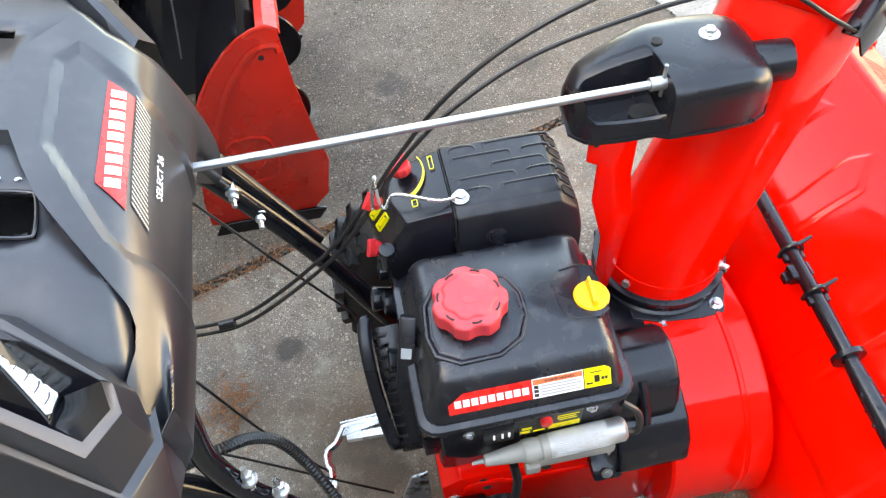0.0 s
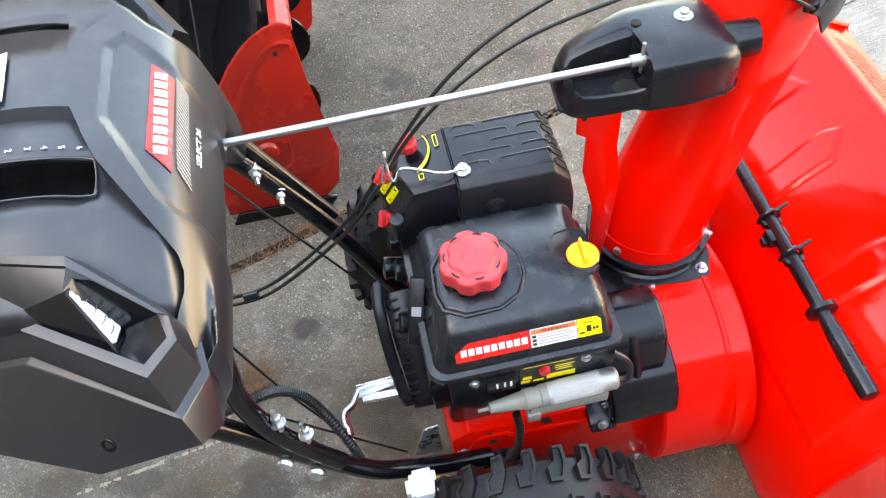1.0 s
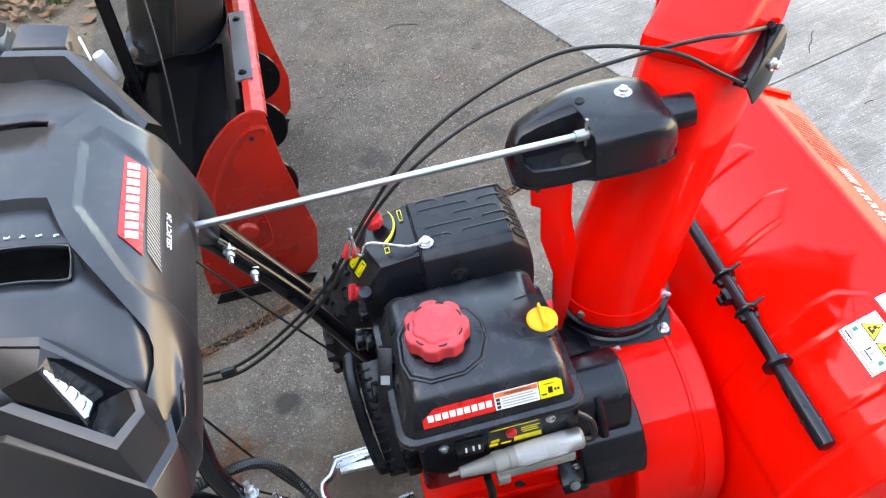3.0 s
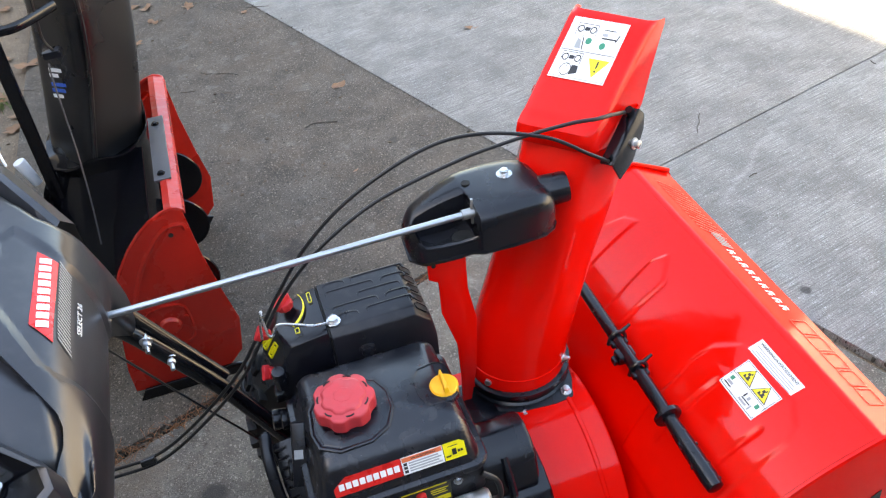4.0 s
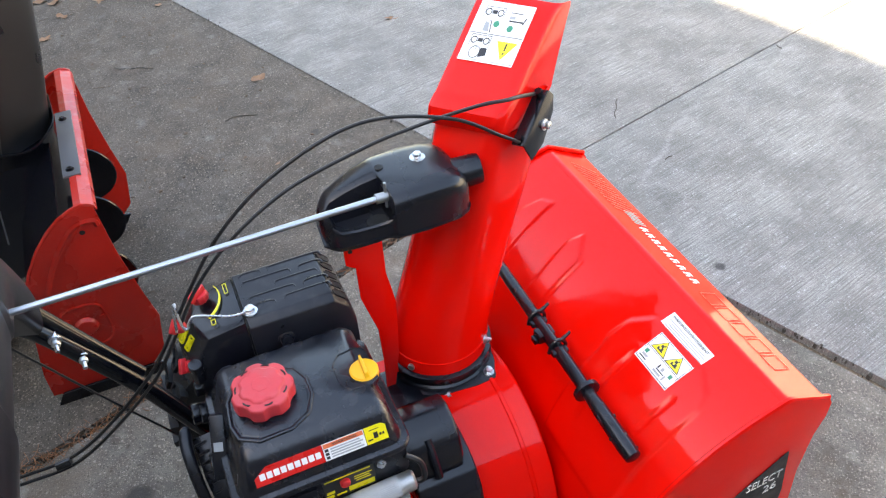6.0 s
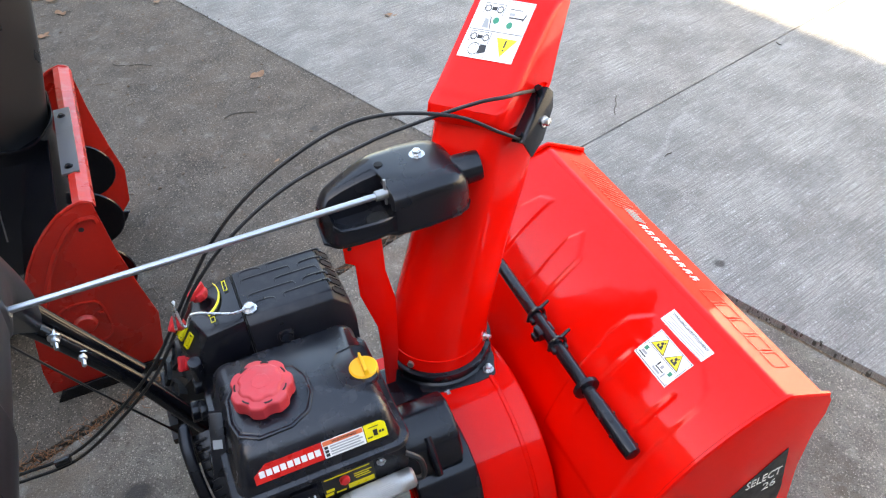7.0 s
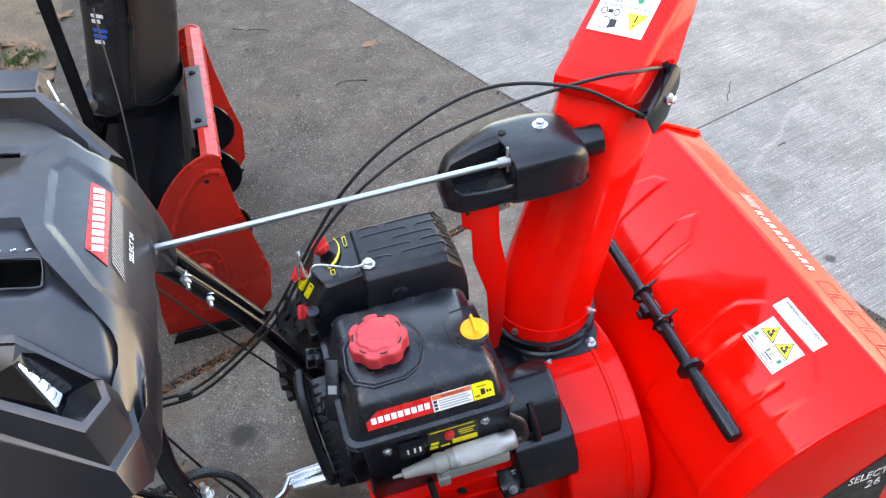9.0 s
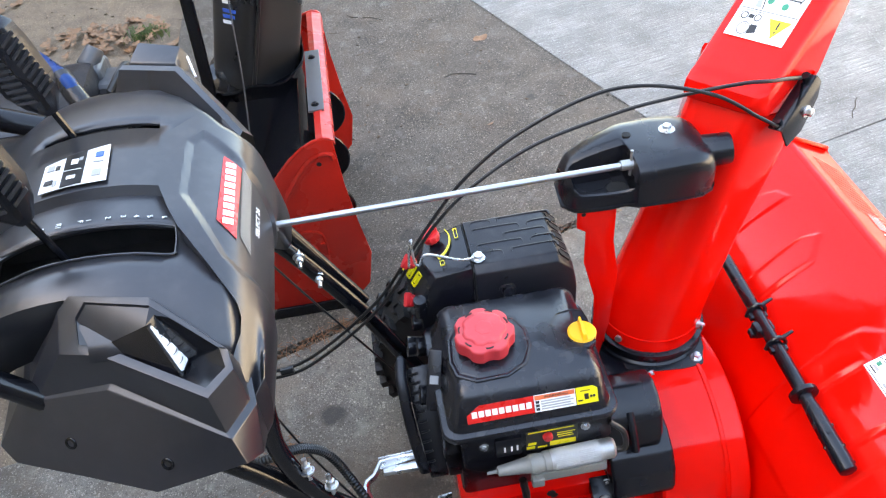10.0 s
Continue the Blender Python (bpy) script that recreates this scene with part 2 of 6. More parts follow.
PALE = concrete("broomed_concrete", (0.405, 0.392, 0.358), (0.210, 0.202, 0.183), 5, 0.32, 0.36, broom=0.80, angle=radians(13), scuffs=[(1.302, 0.823, 0.24, 0.012, radians(36), 0.24)],
                spots=[(1.122, 0.315, 0.018, 0.018, 0.8), (1.17, 0.62, 0.05, 0.05, 0.3)])
DIRT = concrete("dry_dirt", (0.225, 0.165, 0.110), (0.135, 0.095, 0.062), 9, 0.5, 0.3)
SIDING = surface("beige_siding", (0.25, 0.205, 0.155), 0.6, var=0.1, scale=2, bump=0.2, grain=60)
CREAM = surface("cream_paint", (0.60, 0.54, 0.45), 0.55, var=0.06, scale=2, bump=0.1, grain=60)
# dark colour of the unseen walls added to cut light and reflections
DARK_WALL = surface("dark_wall", (0.10, 0.085, 0.07), 0.6, var=0.12, scale=2, bump=0.2, grain=60)
GRASS = surface("grass_blade", (0.06, 0.10, 0.025), 0.6, var=0.4, scale=30)


# ---- mesh helpers ----
def part(name, bm, material, parent=None, label="", angle=35):
    me = bpy.data.meshes.new(name)
    bmesh.ops.recalc_face_normals(bm, faces=bm.faces)
    bm.to_mesh(me)
    bm.free()
    me.materials.append(material)
    me.polygons.foreach_set("use_smooth", [True] * len(me.polygons))
    me.set_sharp_from_angle(angle=radians(angle))
    ob = new(name, me)
    if parent:
        ob.parent = parent
    if label:
        tagged(ob, label)
    return ob


def thing(name, label, category, at=(0, 0, 0), group="", kind=""):
    ob = new(name)
    ob.location = at
    ob.empty_display_size = 0.1
    return tagged(ob, label, category, group, kind)


def B():
    return bmesh.new()


def merge(bm, tmp, m=None):
    made = {}
    for v in tmp.verts:
        made[v] = bm.verts.new(m @ v.co if m else v.co)
    for f in tmp.faces:
        try:
            bm.faces.new([made[v] for v in f.verts])
        except ValueError:
            pass
    tmp.free()
    return bm


def rounded(tmp, r, seg=2, least=20):
    if r > 0:
        tmp.normal_update()
        edges = [e for e in tmp.edges if len(e.link_faces) == 2 and e.calc_face_angle(0) > radians(least)]
        bmesh.ops.bevel(tmp, geom=edges, offset=r, segments=seg, profile=0.6, affect="EDGES", clamp_overlap=True)
    return tmp


def box(bm, lo, hi, r=0.0, m=None, seg=2):
    tmp = B()
    v = [tmp.verts.new((x, y, z)) for x in (lo[0], hi[0]) for y in (lo[1], hi[1]) for z in (lo[2], hi[2])]
    for f in ((0, 1, 3, 2), (4, 6, 7, 5), (0, 4, 5, 1), (2, 3, 7, 6), (0, 2, 6, 4), (1, 5, 7, 3)):
        tmp.faces.new([v[i] for i in f])
    tmp.normal_update()
    return merge(bm, rounded(tmp, r, seg), m)


def loft(bm, rings, closed=True, caps=True, r=0.0, m=None, seg=2):
    tmp = B()
    rows = [[tmp.verts.new(p) for p in ring] for ring in rings]
    for a, b in zip(rows, rows[1:]):
        k = len(a)
        for i in range(k if closed else k - 1):
            tmp.faces.new([a[i], a[(i + 1) % k], b[(i + 1) % k], b[i]])
    if caps and closed:
        tmp.faces.new(rows[0][::-1])
        tmp.faces.new(rows[-1])
    tmp.normal_update()
    return merge(bm, rounded(tmp, r, seg), m)


AX = {"x": lambda a, b, t: (t, a, b), "y": lambda a, b, t: (a, t, b), "z": lambda a, b, t: (a, b, t)}


def prism(bm, pts, axis, lo, hi, r=0.0, m=None, seg=2):
    """A polygon (in the other two axes, in order) drawn out along an axis."""
    return loft(bm, [[AX[axis](a, b, t) for a, b in pts] for t in (lo, hi)], r=r, m=m, seg=seg)


def smooth_path(pts, per=6):
    pts = [Vector(p) for p in pts]
    q = [pts[0] * 2 - pts[1], *pts, pts[-1] * 2 - pts[-2]]
    out = []
    for i in range(1, len(q) - 2):
        a, b, c, d = q[i - 1 : i + 3]
        for k in range(per):
            t = k / per
            out.append(0.5 * (2 * b + (c - a) * t + (2 * a - 5 * b + 4 * c - d) * t**2 + (3 * b - a - 3 * c + d) * t**3))
    return out + [pts[-1]]


def tube(bm, pts, r, n=10, per=6, flat=1.0, m=None, ridge=0.0):
    """A round bar along a smooth path. ridge: depth of corrugation."""
    path = smooth_path(pts, per) if per > 1 else [Vector(p) for p in pts]
    rings, side = [], None
    for i, p in enumerate(path):
        t = (path[min(i + 1, len(path) - 1)] - path[max(i - 1, 0)]).normalized()
        if side is None:
            side = t.cross(Vector((0, 0, 1)) if abs(t.z) < 0.9 else Vector((1, 0, 0))).normalized()
        side = (side - t * side.dot(t)).normalized()
        up = side.cross(t)
        rr = r + ridge * (i % 2)
        rings.append([p + (side * math.cos(a) * flat + up * math.sin(a)) * rr for a in (2 * math.pi * k / n for k in range(n))])
    return loft(bm, rings, m=m)


def rod(bm, a, b, r, r2=None, n=14, bevel=0.0, m=None):
    a, b = Vector(a), Vector(b)
    t = (b - a).normalized()
    s = t.cross(Vector((0, 0, 1)) if abs(t.z) < 0.9 else Vector((1, 0, 0))).normalized()
    u = s.cross(t)
    return loft(bm, [[p + (s * math.cos(w) + u * math.sin(w)) * q for w in (2 * math.pi * k / n for k in range(n))]
                     for p, q in ((a, r), (b, r if r2 is None else r2))], r=bevel, m=m)


def lathe(bm, at, axis, profile, n=24, m=None):
    """profile: (distance along the axis, radius)."""
    at, t = Vector(at), Vector(axis).normalized()
    s = t.cross(Vector((0, 0, 1)) if abs(t.z) < 0.9 else Vector((1, 0, 0))).normalized()
    u = s.cross(t)
    return loft(bm, [[at + t * h + (s * math.cos(w) + u * math.sin(w)) * max(q, 1e-4) for w in (2 * math.pi * k / n for k in range(n))]
                     for h, q in profile], m=m)


def bolt(bm, at, axis, r=0.008, h=0.006, washer=True):
    at, t = Vector(at), Vector(axis).normalized()
    if washer:
        rod(bm, at, at + t * 0.0018, r * 1.45, n=16)
    rod(bm, at + t * 0.0015, at + t * h, r, n=6, bevel=0.0008)
    return bm


def basis(origin, across, up):
    """A frame whose x runs along across, y along up and z out of the face."""
    x = Vector(across).normalized()
    y = (Vector(up) - x * x.dot(Vector(up))).normalized()
    z = x.cross(y)
    m = Matrix.Identity(4)
    for i in range(3):
        m[i][0], m[i][1], m[i][2], m[i][3] = x[i], y[i], z[i], origin[i]
    return m


def plate(bm, pts, m, h=0.0006, base=0.0):
    return prism(bm, pts, "z", base, base + h, m=m)


def rect(x0, y0, x1, y1):
    return [(x0, y0), (x1, y0), (x1, y1), (x0, y1)]


def lettering(name, text, size, m, material, parent, thick=0.0004, label="", width=0.0):
    cu = bpy.data.curves.new(name, "FONT")
    cu.body, cu.size, cu.align_x, cu.align_y, cu.extrude, cu.resolution_u = text, size, "CENTER", "CENTER", thick, 2
    tmp = bpy.data.objects.new(name, cu)
    me = bpy.data.meshes.new_from_object(tmp)
    bpy.data.objects.remove(tmp)
    if width:
        xs = [v.co.x for v in me.vertices]
        k = width / (max(xs) - min(xs))
        for v in me.vertices:
            v.co.x *= k
    me.transform(m)
    me.materials.clear()
    me.materials.append(material)
    ob = new(name, me)
    ob.parent = parent
    if label:
        tagged(ob, label)
    return ob


# ---- setting ----
def slab(name, pts, material, label, top=0.0, depth=0.12, r=0.006):
    bm = B()
    prism(bm, pts, "z", top - depth, top, r=r)
    return tagged(part(name, bm, material), label, "pavement", kind="structure")


bm = B()
prism(bm, rect(-60, -60, 60, 60), "z", -0.4, -0.018)
tagged(part("ground", bm, DIRT), "bare dry brown dirt round the driveway", "ground", kind="structure")
JX = lambda y: 1.176 - 0.398 * y
CK = lambda x: 0.66 + 0.345 * x
CUT = lambda x: 0.646 + 0.263 * x
# crack between the old slabs, then the seam to the pale slabs, which a saw cut parts
slab("pavement_1", [(-6, -6), (JX(-6) - 0.01, -6), (JX(1.0) - 0.012, CK(0.78) - 0.012), (-0.86, CK(-0.86) - 0.012), (-6, CK(-6) + 0.9)], OLD, "grey-brown weathered concrete driveway slab with oil spots")
slab("pavement_2", [(-0.86, CK(-0.86) + 0.012), (JX(0.93) - 0.012, CK(0.81) + 0.012), (JX(7) - 0.01, 7), (-0.9, 7)], OLD_B, "grey-brown weathered concrete driveway slab, rough worn surface")
slab("pavement_3", [(JX(-6) + 0.006, -6), (14, -6), (14, CUT(14) - 0.002), (JX(0.92) + 0.006, CUT(0.81) - 0.002)], PALE, "pale broom-finished concrete slab", top=0.004, r=0.004)
slab("pavement_4", [(JX(0.93) + 0.006, CUT(0.81) + 0.002), (14, CUT(14) + 0.002), (14, 9), (JX(9) + 0.006, 9)], PALE, "pale broom-finished concrete slab, lit by the sun far out", top=0.004, r=0.004)
# unseen plain wall, added to keep the sun off; its height sets the shadow edge
bm = B()
wall_m = Matrix.Translation((-3.62, 0.0, 0)) @ Matrix.Rotation(radians(14.8), 4, "Z")
box(bm, (-0.25, -12, 0), (0, 14, 4.64), 0.01, m=wall_m)
for i in range(30):
    box(bm, (0.0, -12, 0.12 + i * 0.145), (0.018, 14, 0.12 + i * 0.145 + 0.135), 0.0, m=wall_m)
tagged(part("shade_wall_west", bm, SIDING), "unseen beige lap-sided wall added to keep the sun off", "wall", kind="structure")
# unseen bright wall, added so the near end of the lip reflects cream
bm = B()
box(bm, (9.0, -14, 0), (9.3, 4.4, 3.4), 0.01)
tagged(part("reflected_wall_east", bm, CREAM), "unseen cream wall added as a bright reflection for the front lip", "wall", kind="structure")
# unseen dark wall, added to cut the light on faces towards the operator
bm = B()
box(bm, (-3.0, -2.9, 0), (4.5, -2.6, 2.3), 0.01)
tagged(part("dimming_wall_south", bm, DARK_WALL), "unseen dark wall added to dim the light from the near side", "wall", kind="structure")
# unseen dark wall, added to hide low sky from the dash's reflections
bm = B()
box(bm, (-7.0, 6.6, 0), (0.4, 6.9, 4.6), 0.01)
tagged(part("dimming_wall_far", bm, DARK_WALL), "unseen dark wall added to darken reflections in the dash", "wall", kind="structure")
# unseen dark continuation, added so the far half of the lip reflects little
bm = B()
box(bm, (9.05, 4.4, 0), (9.3, 18.0, 3.6), 0.01)
tagged(part("reflected_wall_dark", bm, DARK_WALL), "unseen dark wall added to darken the lip's far reflection", "wall", kind="structure")


# ---- snow blower parts ----
HOUSE = [(0.41, 0.012), (0.358, 0.05), (0.336, 0.11), (0.336, 0.18), (0.346, 0.25), (0.366, 0.32), (0.394, 0.378), (0.424, 0.42), (0.458, 0.452),
         (0.494, 0.478), (0.530, 0.498), (0.562, 0.5115), (0.584, 0.5195), (0.60, 0.5240)]
LIP = [(0.613, 0.5225), (0.688, 0.484), (0.692, 0.474)]
PLATE = [(0.41, 0.008), (0.356, 0.047), (0.333, 0.11), (0.333, 0.18), (0.343, 0.252), (0.363, 0.323), (0.391, 0.381), (0.421, 0.424), (0.456, 0.456),
         (0.492, 0.482), (0.529, 0.502), (0.567, 0.518), (0.60, 0.529), (0.616, 0.525), (0.690, 0.489), (0.698, 0.474), (0.699, 0.44), (0.690, 0.40), (0.688, 0.30),
         (0.700, 0.20), (0.716, 0.10), (0.712, 0.03), (0.69, 0.012)]
HALF = 0.346
# pressed panels on the housing, in x and y
PANELS = [[(0.36, -0.100), (0.458, -0.096), (0.478, -0.089), (0.512, -0.091), (0.544, -0.117), (0.548, -0.235), (0.528, -0.272), (0.505, -0.285), (0.36, -0.290)],
          [(0.43, 0.255), (0.493, 0.253), (0.532, 0.238), (0.544, 0.212), (0.43, 0.196)],
          [(0.42, 0.102), (0.452, 0.102), (0.522, 0.117), (0.546, 0.108), (0.512, 0.062), (0.42, 0.052)]]


def edge_distance(x, y, poly):
    """How far a place lies inside (+) or outside (-) a closed outline."""
    best, inside = 9.0, False
    for (xa, ya), (xb, yb) in zip(poly, poly[1:] + poly[:1]):
        dx, dy = xb - xa, yb - ya
        k = min(1.0, max(0.0, ((x - xa) * dx + (y - ya) * dy) / (dx * dx + dy * dy)))
        best = min(best, math.hypot(x - xa - k * dx, y - ya - k * dy))
        if (ya > y) != (yb > y) and x < xa + (y - ya) * dx / dy:
            inside = not inside
    return best if inside else -best


def pressing(x, y):
    """Height of the pressed panels and grooves over the plain sheet."""
    h = 0.0
    for poly in PANELS:
        k = min(1.0, max(0.0, (edge_distance(x, y, poly) + 0.0045) / 0.009))
        h += 0.0040 * k * k * (3 - 2 * k)
    for yc, xa, xb in ((-0.146, 0.395, 0.486), (-0.246, 0.43, 0.49)):
        d = math.hypot(y - yc, x - min(max(x, xa), xb))
        h -= 0.0022 * max(0.0, 1 - (d / 0.006) ** 2)
    return h


def thick(line, t):
    """A sheet's outline from one side of its bend line."""
    out = []
    for i, (x, z) in enumerate(line):
        a, b = Vector(line[max(i - 1, 0)]), Vector(line[min(i + 1, len(line) - 1)])
        d = (b - a).normalized()
        out.append((x + d.y * t, z - d.x * t))
    return line + out[::-1]


def house_z(x):
    line = HOUSE[4:] + LIP
    for (xa, za), (xb, zb) in zip(line, line[1:]):
        if xa <= x <= xb:
            return za + (zb - za) * (x - xa) / (xb - xa)
    return line[-1][1]


def house_patch(bm, x0, x1, y0, y1, h0, h1, steps=6):
    """A thin sheet that lies on the bent top of the housing."""
    rings = []
    for k in range(steps + 1):
        x = x0 + (x1 - x0) * k / steps
        z = house_z(x)
        rings.append([(x, y0, z + h0), (x, y1, z + h0), (x, y1, z + h1), (x, y0, z + h1)])
    return loft(bm, rings)


PLATE2 = [(0.449, 0.03), (0.452, 0.10), (0.475, 0.22), (0.505, 0.34), (0.56, 0.432), (0.62, 0.490), (0.67, 0.510), (0.69, 0.500), (0.697, 0.38), (0.712, 0.26), (0.727, 0.17), (0.71, 0.07), (0.66, 0.015)]


def auger_housing(parent, mat, shell_mat=None, lettered=True):
    plate_line = PLATE2 if lettered == "second" else PLATE
    bm = B()
    half = HALF if plate_line is PLATE else 0.337
    if plate_line is PLATE:
        line = smooth_path([(x, 0, z) for x, z in HOUSE], 10)
        ys = [-HALF + 2 * HALF * k / 260 for k in range(261)]
        rings = []
        for k, p in enumerate(line):
            t = (line[min(k + 1, len(line) - 1)] - line[max(k - 1, 0)]).normalized()
            n = Vector((-t.z, 0, t.x))
            rings.append([p + n * pressing(p.x, y) * (p.z > 0.3) + Vector((0, y, 0)) for y in ys] + [p - n * 0.003 + Vector((0, y, 0)) for y in (HALF, -HALF)])
        loft(bm, rings)
    else:
        prism(bm, thick(PLATE2[:6], 0.003), "y", -0.337, 0.337)
    shell = part("auger_housing", bm, shell_mat or mat, parent)
    bm = B()
    prism(bm, thick([(0.5965, 0.5235), (0.6000, 0.5245), (0.6035, 0.5250), (0.6070, 0.5248), (0.6105, 0.5239), (0.614, 0.5222), (0.618, 0.5200)] + LIP[1:] if plate_line is PLATE else [(0.656, 0.5095), (0.670, 0.512), (0.692, 0.503), (0.695, 0.49)], 0.003), "y", 0.001 - half, half - 0.001)
    part("front_lip", bm, mat, shell, angle=28)
    for s in (-1, 1):
        bm = B()
        prism(bm, plate_line, "y", s * half, s * (half + 0.004), r=0.0012)
        tube(bm, [(x, s * half, z) for x, z in (PLATE[3:15] if plate_line is PLATE else PLATE2[2:8])], 0.0045, 6, 2)
        if plate_line is PLATE2:
            # embossed borders
            tube(bm, [(x, s * (half + 0.0035), z) for x, z in ((0.50, 0.20), (0.528, 0.29), (0.565, 0.372), (0.610, 0.436), (0.645, 0.468), (0.678, 0.470), (0.684, 0.455))], 0.0065, 6, 5)
            tube(bm, [(x, s * (half + 0.0035), z) for x, z in ((0.535, 0.17), (0.555, 0.145), (0.605, 0.145), (0.625, 0.17), (0.625, 0.24), (0.605, 0.262), (0.555, 0.262), (0.535, 0.24), (0.535, 0.17))], 0.004, 6, 3)
        side = part("side_plate", bm, mat, shell)
        bm = B()
        zt = 0.034 if lettered == "second" else 0.075
        prism(bm, [(0.45, 0.0), (0.47, -0.0), (0.68, 0.0), (0.70, 0.03), (0.68, zt), (0.47, zt)], "y", s * (half + 0.005), s * (half + 0.013), r=0.003)
        shoe = part("skid_shoe", bm, GLOSSBLACK, shell, "black steel skid shoe")
        for x in () if lettered == "second" else (0.50, 0.64):
            bm = B()
            bolt(bm, (x, s * (half + 0.013), 0.05), (0, s, 0), 0.010, 0.012)
            part("bolt", bm, ZINC, shoe, "zinc bolt")
        bm = B()
        rod(bm, (0.58, s * (half + 0.004), 0.205), (0.58, s * (half + 0.015), 0.205), 0.026, 0.02, n=24, bevel=0.002)
        part("axle_boss", bm, mat, side)
        for k in range(3):
            a = 2.1 * k + 0.4
            bm = B()
            bolt(bm, (0.58 + 0.042 * math.cos(a), s * (half + 0.004), 0.205 + 0.042 * math.sin(a)), (0, s, 0), 0.006, 0.006)
            part("bolt", bm, mat, side)
        if plate_line is PLATE:
            continue
        bm = B()
        rod(bm, (0.652, s * (half + 0.003), 0.448), (0.652, s * (half + 0.0048), 0.448), 0.0055, n=12)
        part("hole", bm, DARK, side)
    return shell


def wheel(parent, x, y, s):
    """s: the side that its rim faces."""
    R, W = 0.193, 0.115
    bm = B()
    prof = [(-W / 2, 0.105), (-W / 2 - 0.006, 0.125), (-W / 2 - 0.002, 0.16), (-W / 2 + 0.014, R - 0.011), (0, R - 0.007), (W / 2 - 0.014, R - 0.011),
            (W / 2 + 0.002, 0.16), (W / 2 + 0.006, 0.125), (W / 2, 0.105)]
    lathe(bm, (x, y, R), (0, 1, 0), prof, 40)
    tyre = part("wheel", bm, RUBBER, parent, "black pneumatic tyre with chunky lugs")
    lug = B()
    for k in range(28):
        for q in (-1, 1):
            a = 2 * math.pi * (k + 0.25 * q) / 28
            m = Matrix.Translation((x, y, R)) @ Matrix.Rotation(a, 4, "Y")
            pts = [(0.006, 0.010 * q), (0.030, 0.010 * q), (0.046, 0.036 * q), (0.046, 0.062 * q), (0.026, 0.062 * q), (0.022, 0.04 * q), (0.006, 0.03 * q)]
            pts = [((u - 0.026) * 0.80, v * 0.97) for u, v in pts]
            mu, mv = sum(u for u, v in pts) / 7, sum(v for u, v in pts) / 7
            small = [(mu + (u - mu) * 0.62, mv + (v - mv) * 0.80) for u, v in pts]
            loft(lug, [[(u, v, R - 0.016) for u, v in pts], [(u * 0.92, v * 0.98, R - 0.001) for u, v in pts], [(u, v, R - 0.001) for u, v in small], [(u, v, R - 0.006) for u, v in small]], m=m)
    part("tread", lug, RUBBER, tyre)
    bm = B()
    lathe(bm, (x, y, R), (0, s, 0), [(-0.03, 0.03), (-0.02, 0.085), (W / 2 - 0.01, 0.10), (W / 2 + 0.004, 0.108), (W / 2, 0.09), (W / 2 - 0.03, 0.07), (W / 2 - 0.035, 0.02)], 28)
    part("rim", bm, DULL, tyre, "dull painted steel rim")


# ---- the snow blower in front ----
blower = thing("snow_blower", "red and black two-stage snow blower standing on concrete", "snow blower")
auger = auger_housing(blower, RED)
# warning stickers on the housing
def on_house(bm, x0, x1, y0, y1, lift, h=0.0005, steps=6):
    """A patch that lies on the pressed sheet, its x and y given inside the sticker's own bounds."""
    return house_patch(bm, x0, x1, y0, y1, lift + 0.0056, lift + 0.0056 + h, steps)


bm = B()
on_house(bm, 0.487, 0.535, -0.228, -0.147, 0.0, 0.0008)
sticker = part("warning_sticker", bm, WHITE, auger, "white warning sticker with yellow triangles")
for x0, x1, y0, y1 in ((0.4885, 0.4891, -0.2265, -0.1485), (0.5329, 0.5335, -0.2265, -0.1485), (0.4885, 0.5335, -0.2265, -0.2258), (0.4885, 0.5335, -0.1492, -0.1485), (0.5095, 0.5100, -0.226, -0.149)):
    bm = B()
    on_house(bm, x0, x1, y0, y1, 0.0008, 0.0003, 2)
    part("border", bm, LAB_BLK, sticker)
for y in (-0.170, -0.205):
    for w, xa, xb, lift, mt in ((0.0165, 0.5115, 0.5320, 0.0008, LAB_BLK), (0.0142, 0.5124, 0.5304, 0.0012, LAB_YEL)):
        rings = []
        for x, q in ((xa, w), (xb, 0.0008)):
            z = house_z(x) + 0.0056 + lift
            rings.append([(x, y - q, z), (x, y + q, z), (x, y + q, z + 0.0004), (x, y - q, z + 0.0004)])
        bm = B()
        loft(bm, rings)
        part("triangle", bm, mt, sticker)
    for x0, x1, y0, y1 in ((0.5145, 0.5165, -0.006, 0.006), (0.5165, 0.5200, -0.0045, 0.0), (0.5165, 0.5185, 0.003, 0.006), (0.5200, 0.5240, -0.0015, 0.0035), (0.5235, 0.5260, -0.003, -0.001)):
        bm = B()
        on_house(bm, x0, x1, y + y0, y + y1, 0.0016, 0.0003, 1)
        part("symbol", bm, LAB_BLK, sticker)
for x0, x1, y0, y1, mt in ((0.5000, 0.5060, -0.1600, -0.1535, LAB_GRN), (0.5000, 0.5060, -0.2200, -0.2140, LAB_GRN), (0.4920, 0.4935, -0.1680, -0.1520, LAB_BLK), (0.4950, 0.4985, -0.1660, -0.1540, LAB_GREY),
                           (0.4960, 0.4975, -0.2080, -0.1900, LAB_BLK), (0.4915, 0.4940, -0.2050, -0.1880, LAB_GREY), (0.4990, 0.5040, -0.2020, -0.1975, LAB_GREY), (0.4985, 0.5050, -0.1925, -0.1900, LAB_BLK), (0.4910, 0.4985, -0.2120, -0.2095, LAB_GREY)):
    bm = B()
    on_house(bm, x0, x1, y0, y1, 0.0008, 0.0003, 2)
    part("print", bm, mt, sticker)
bm = B()
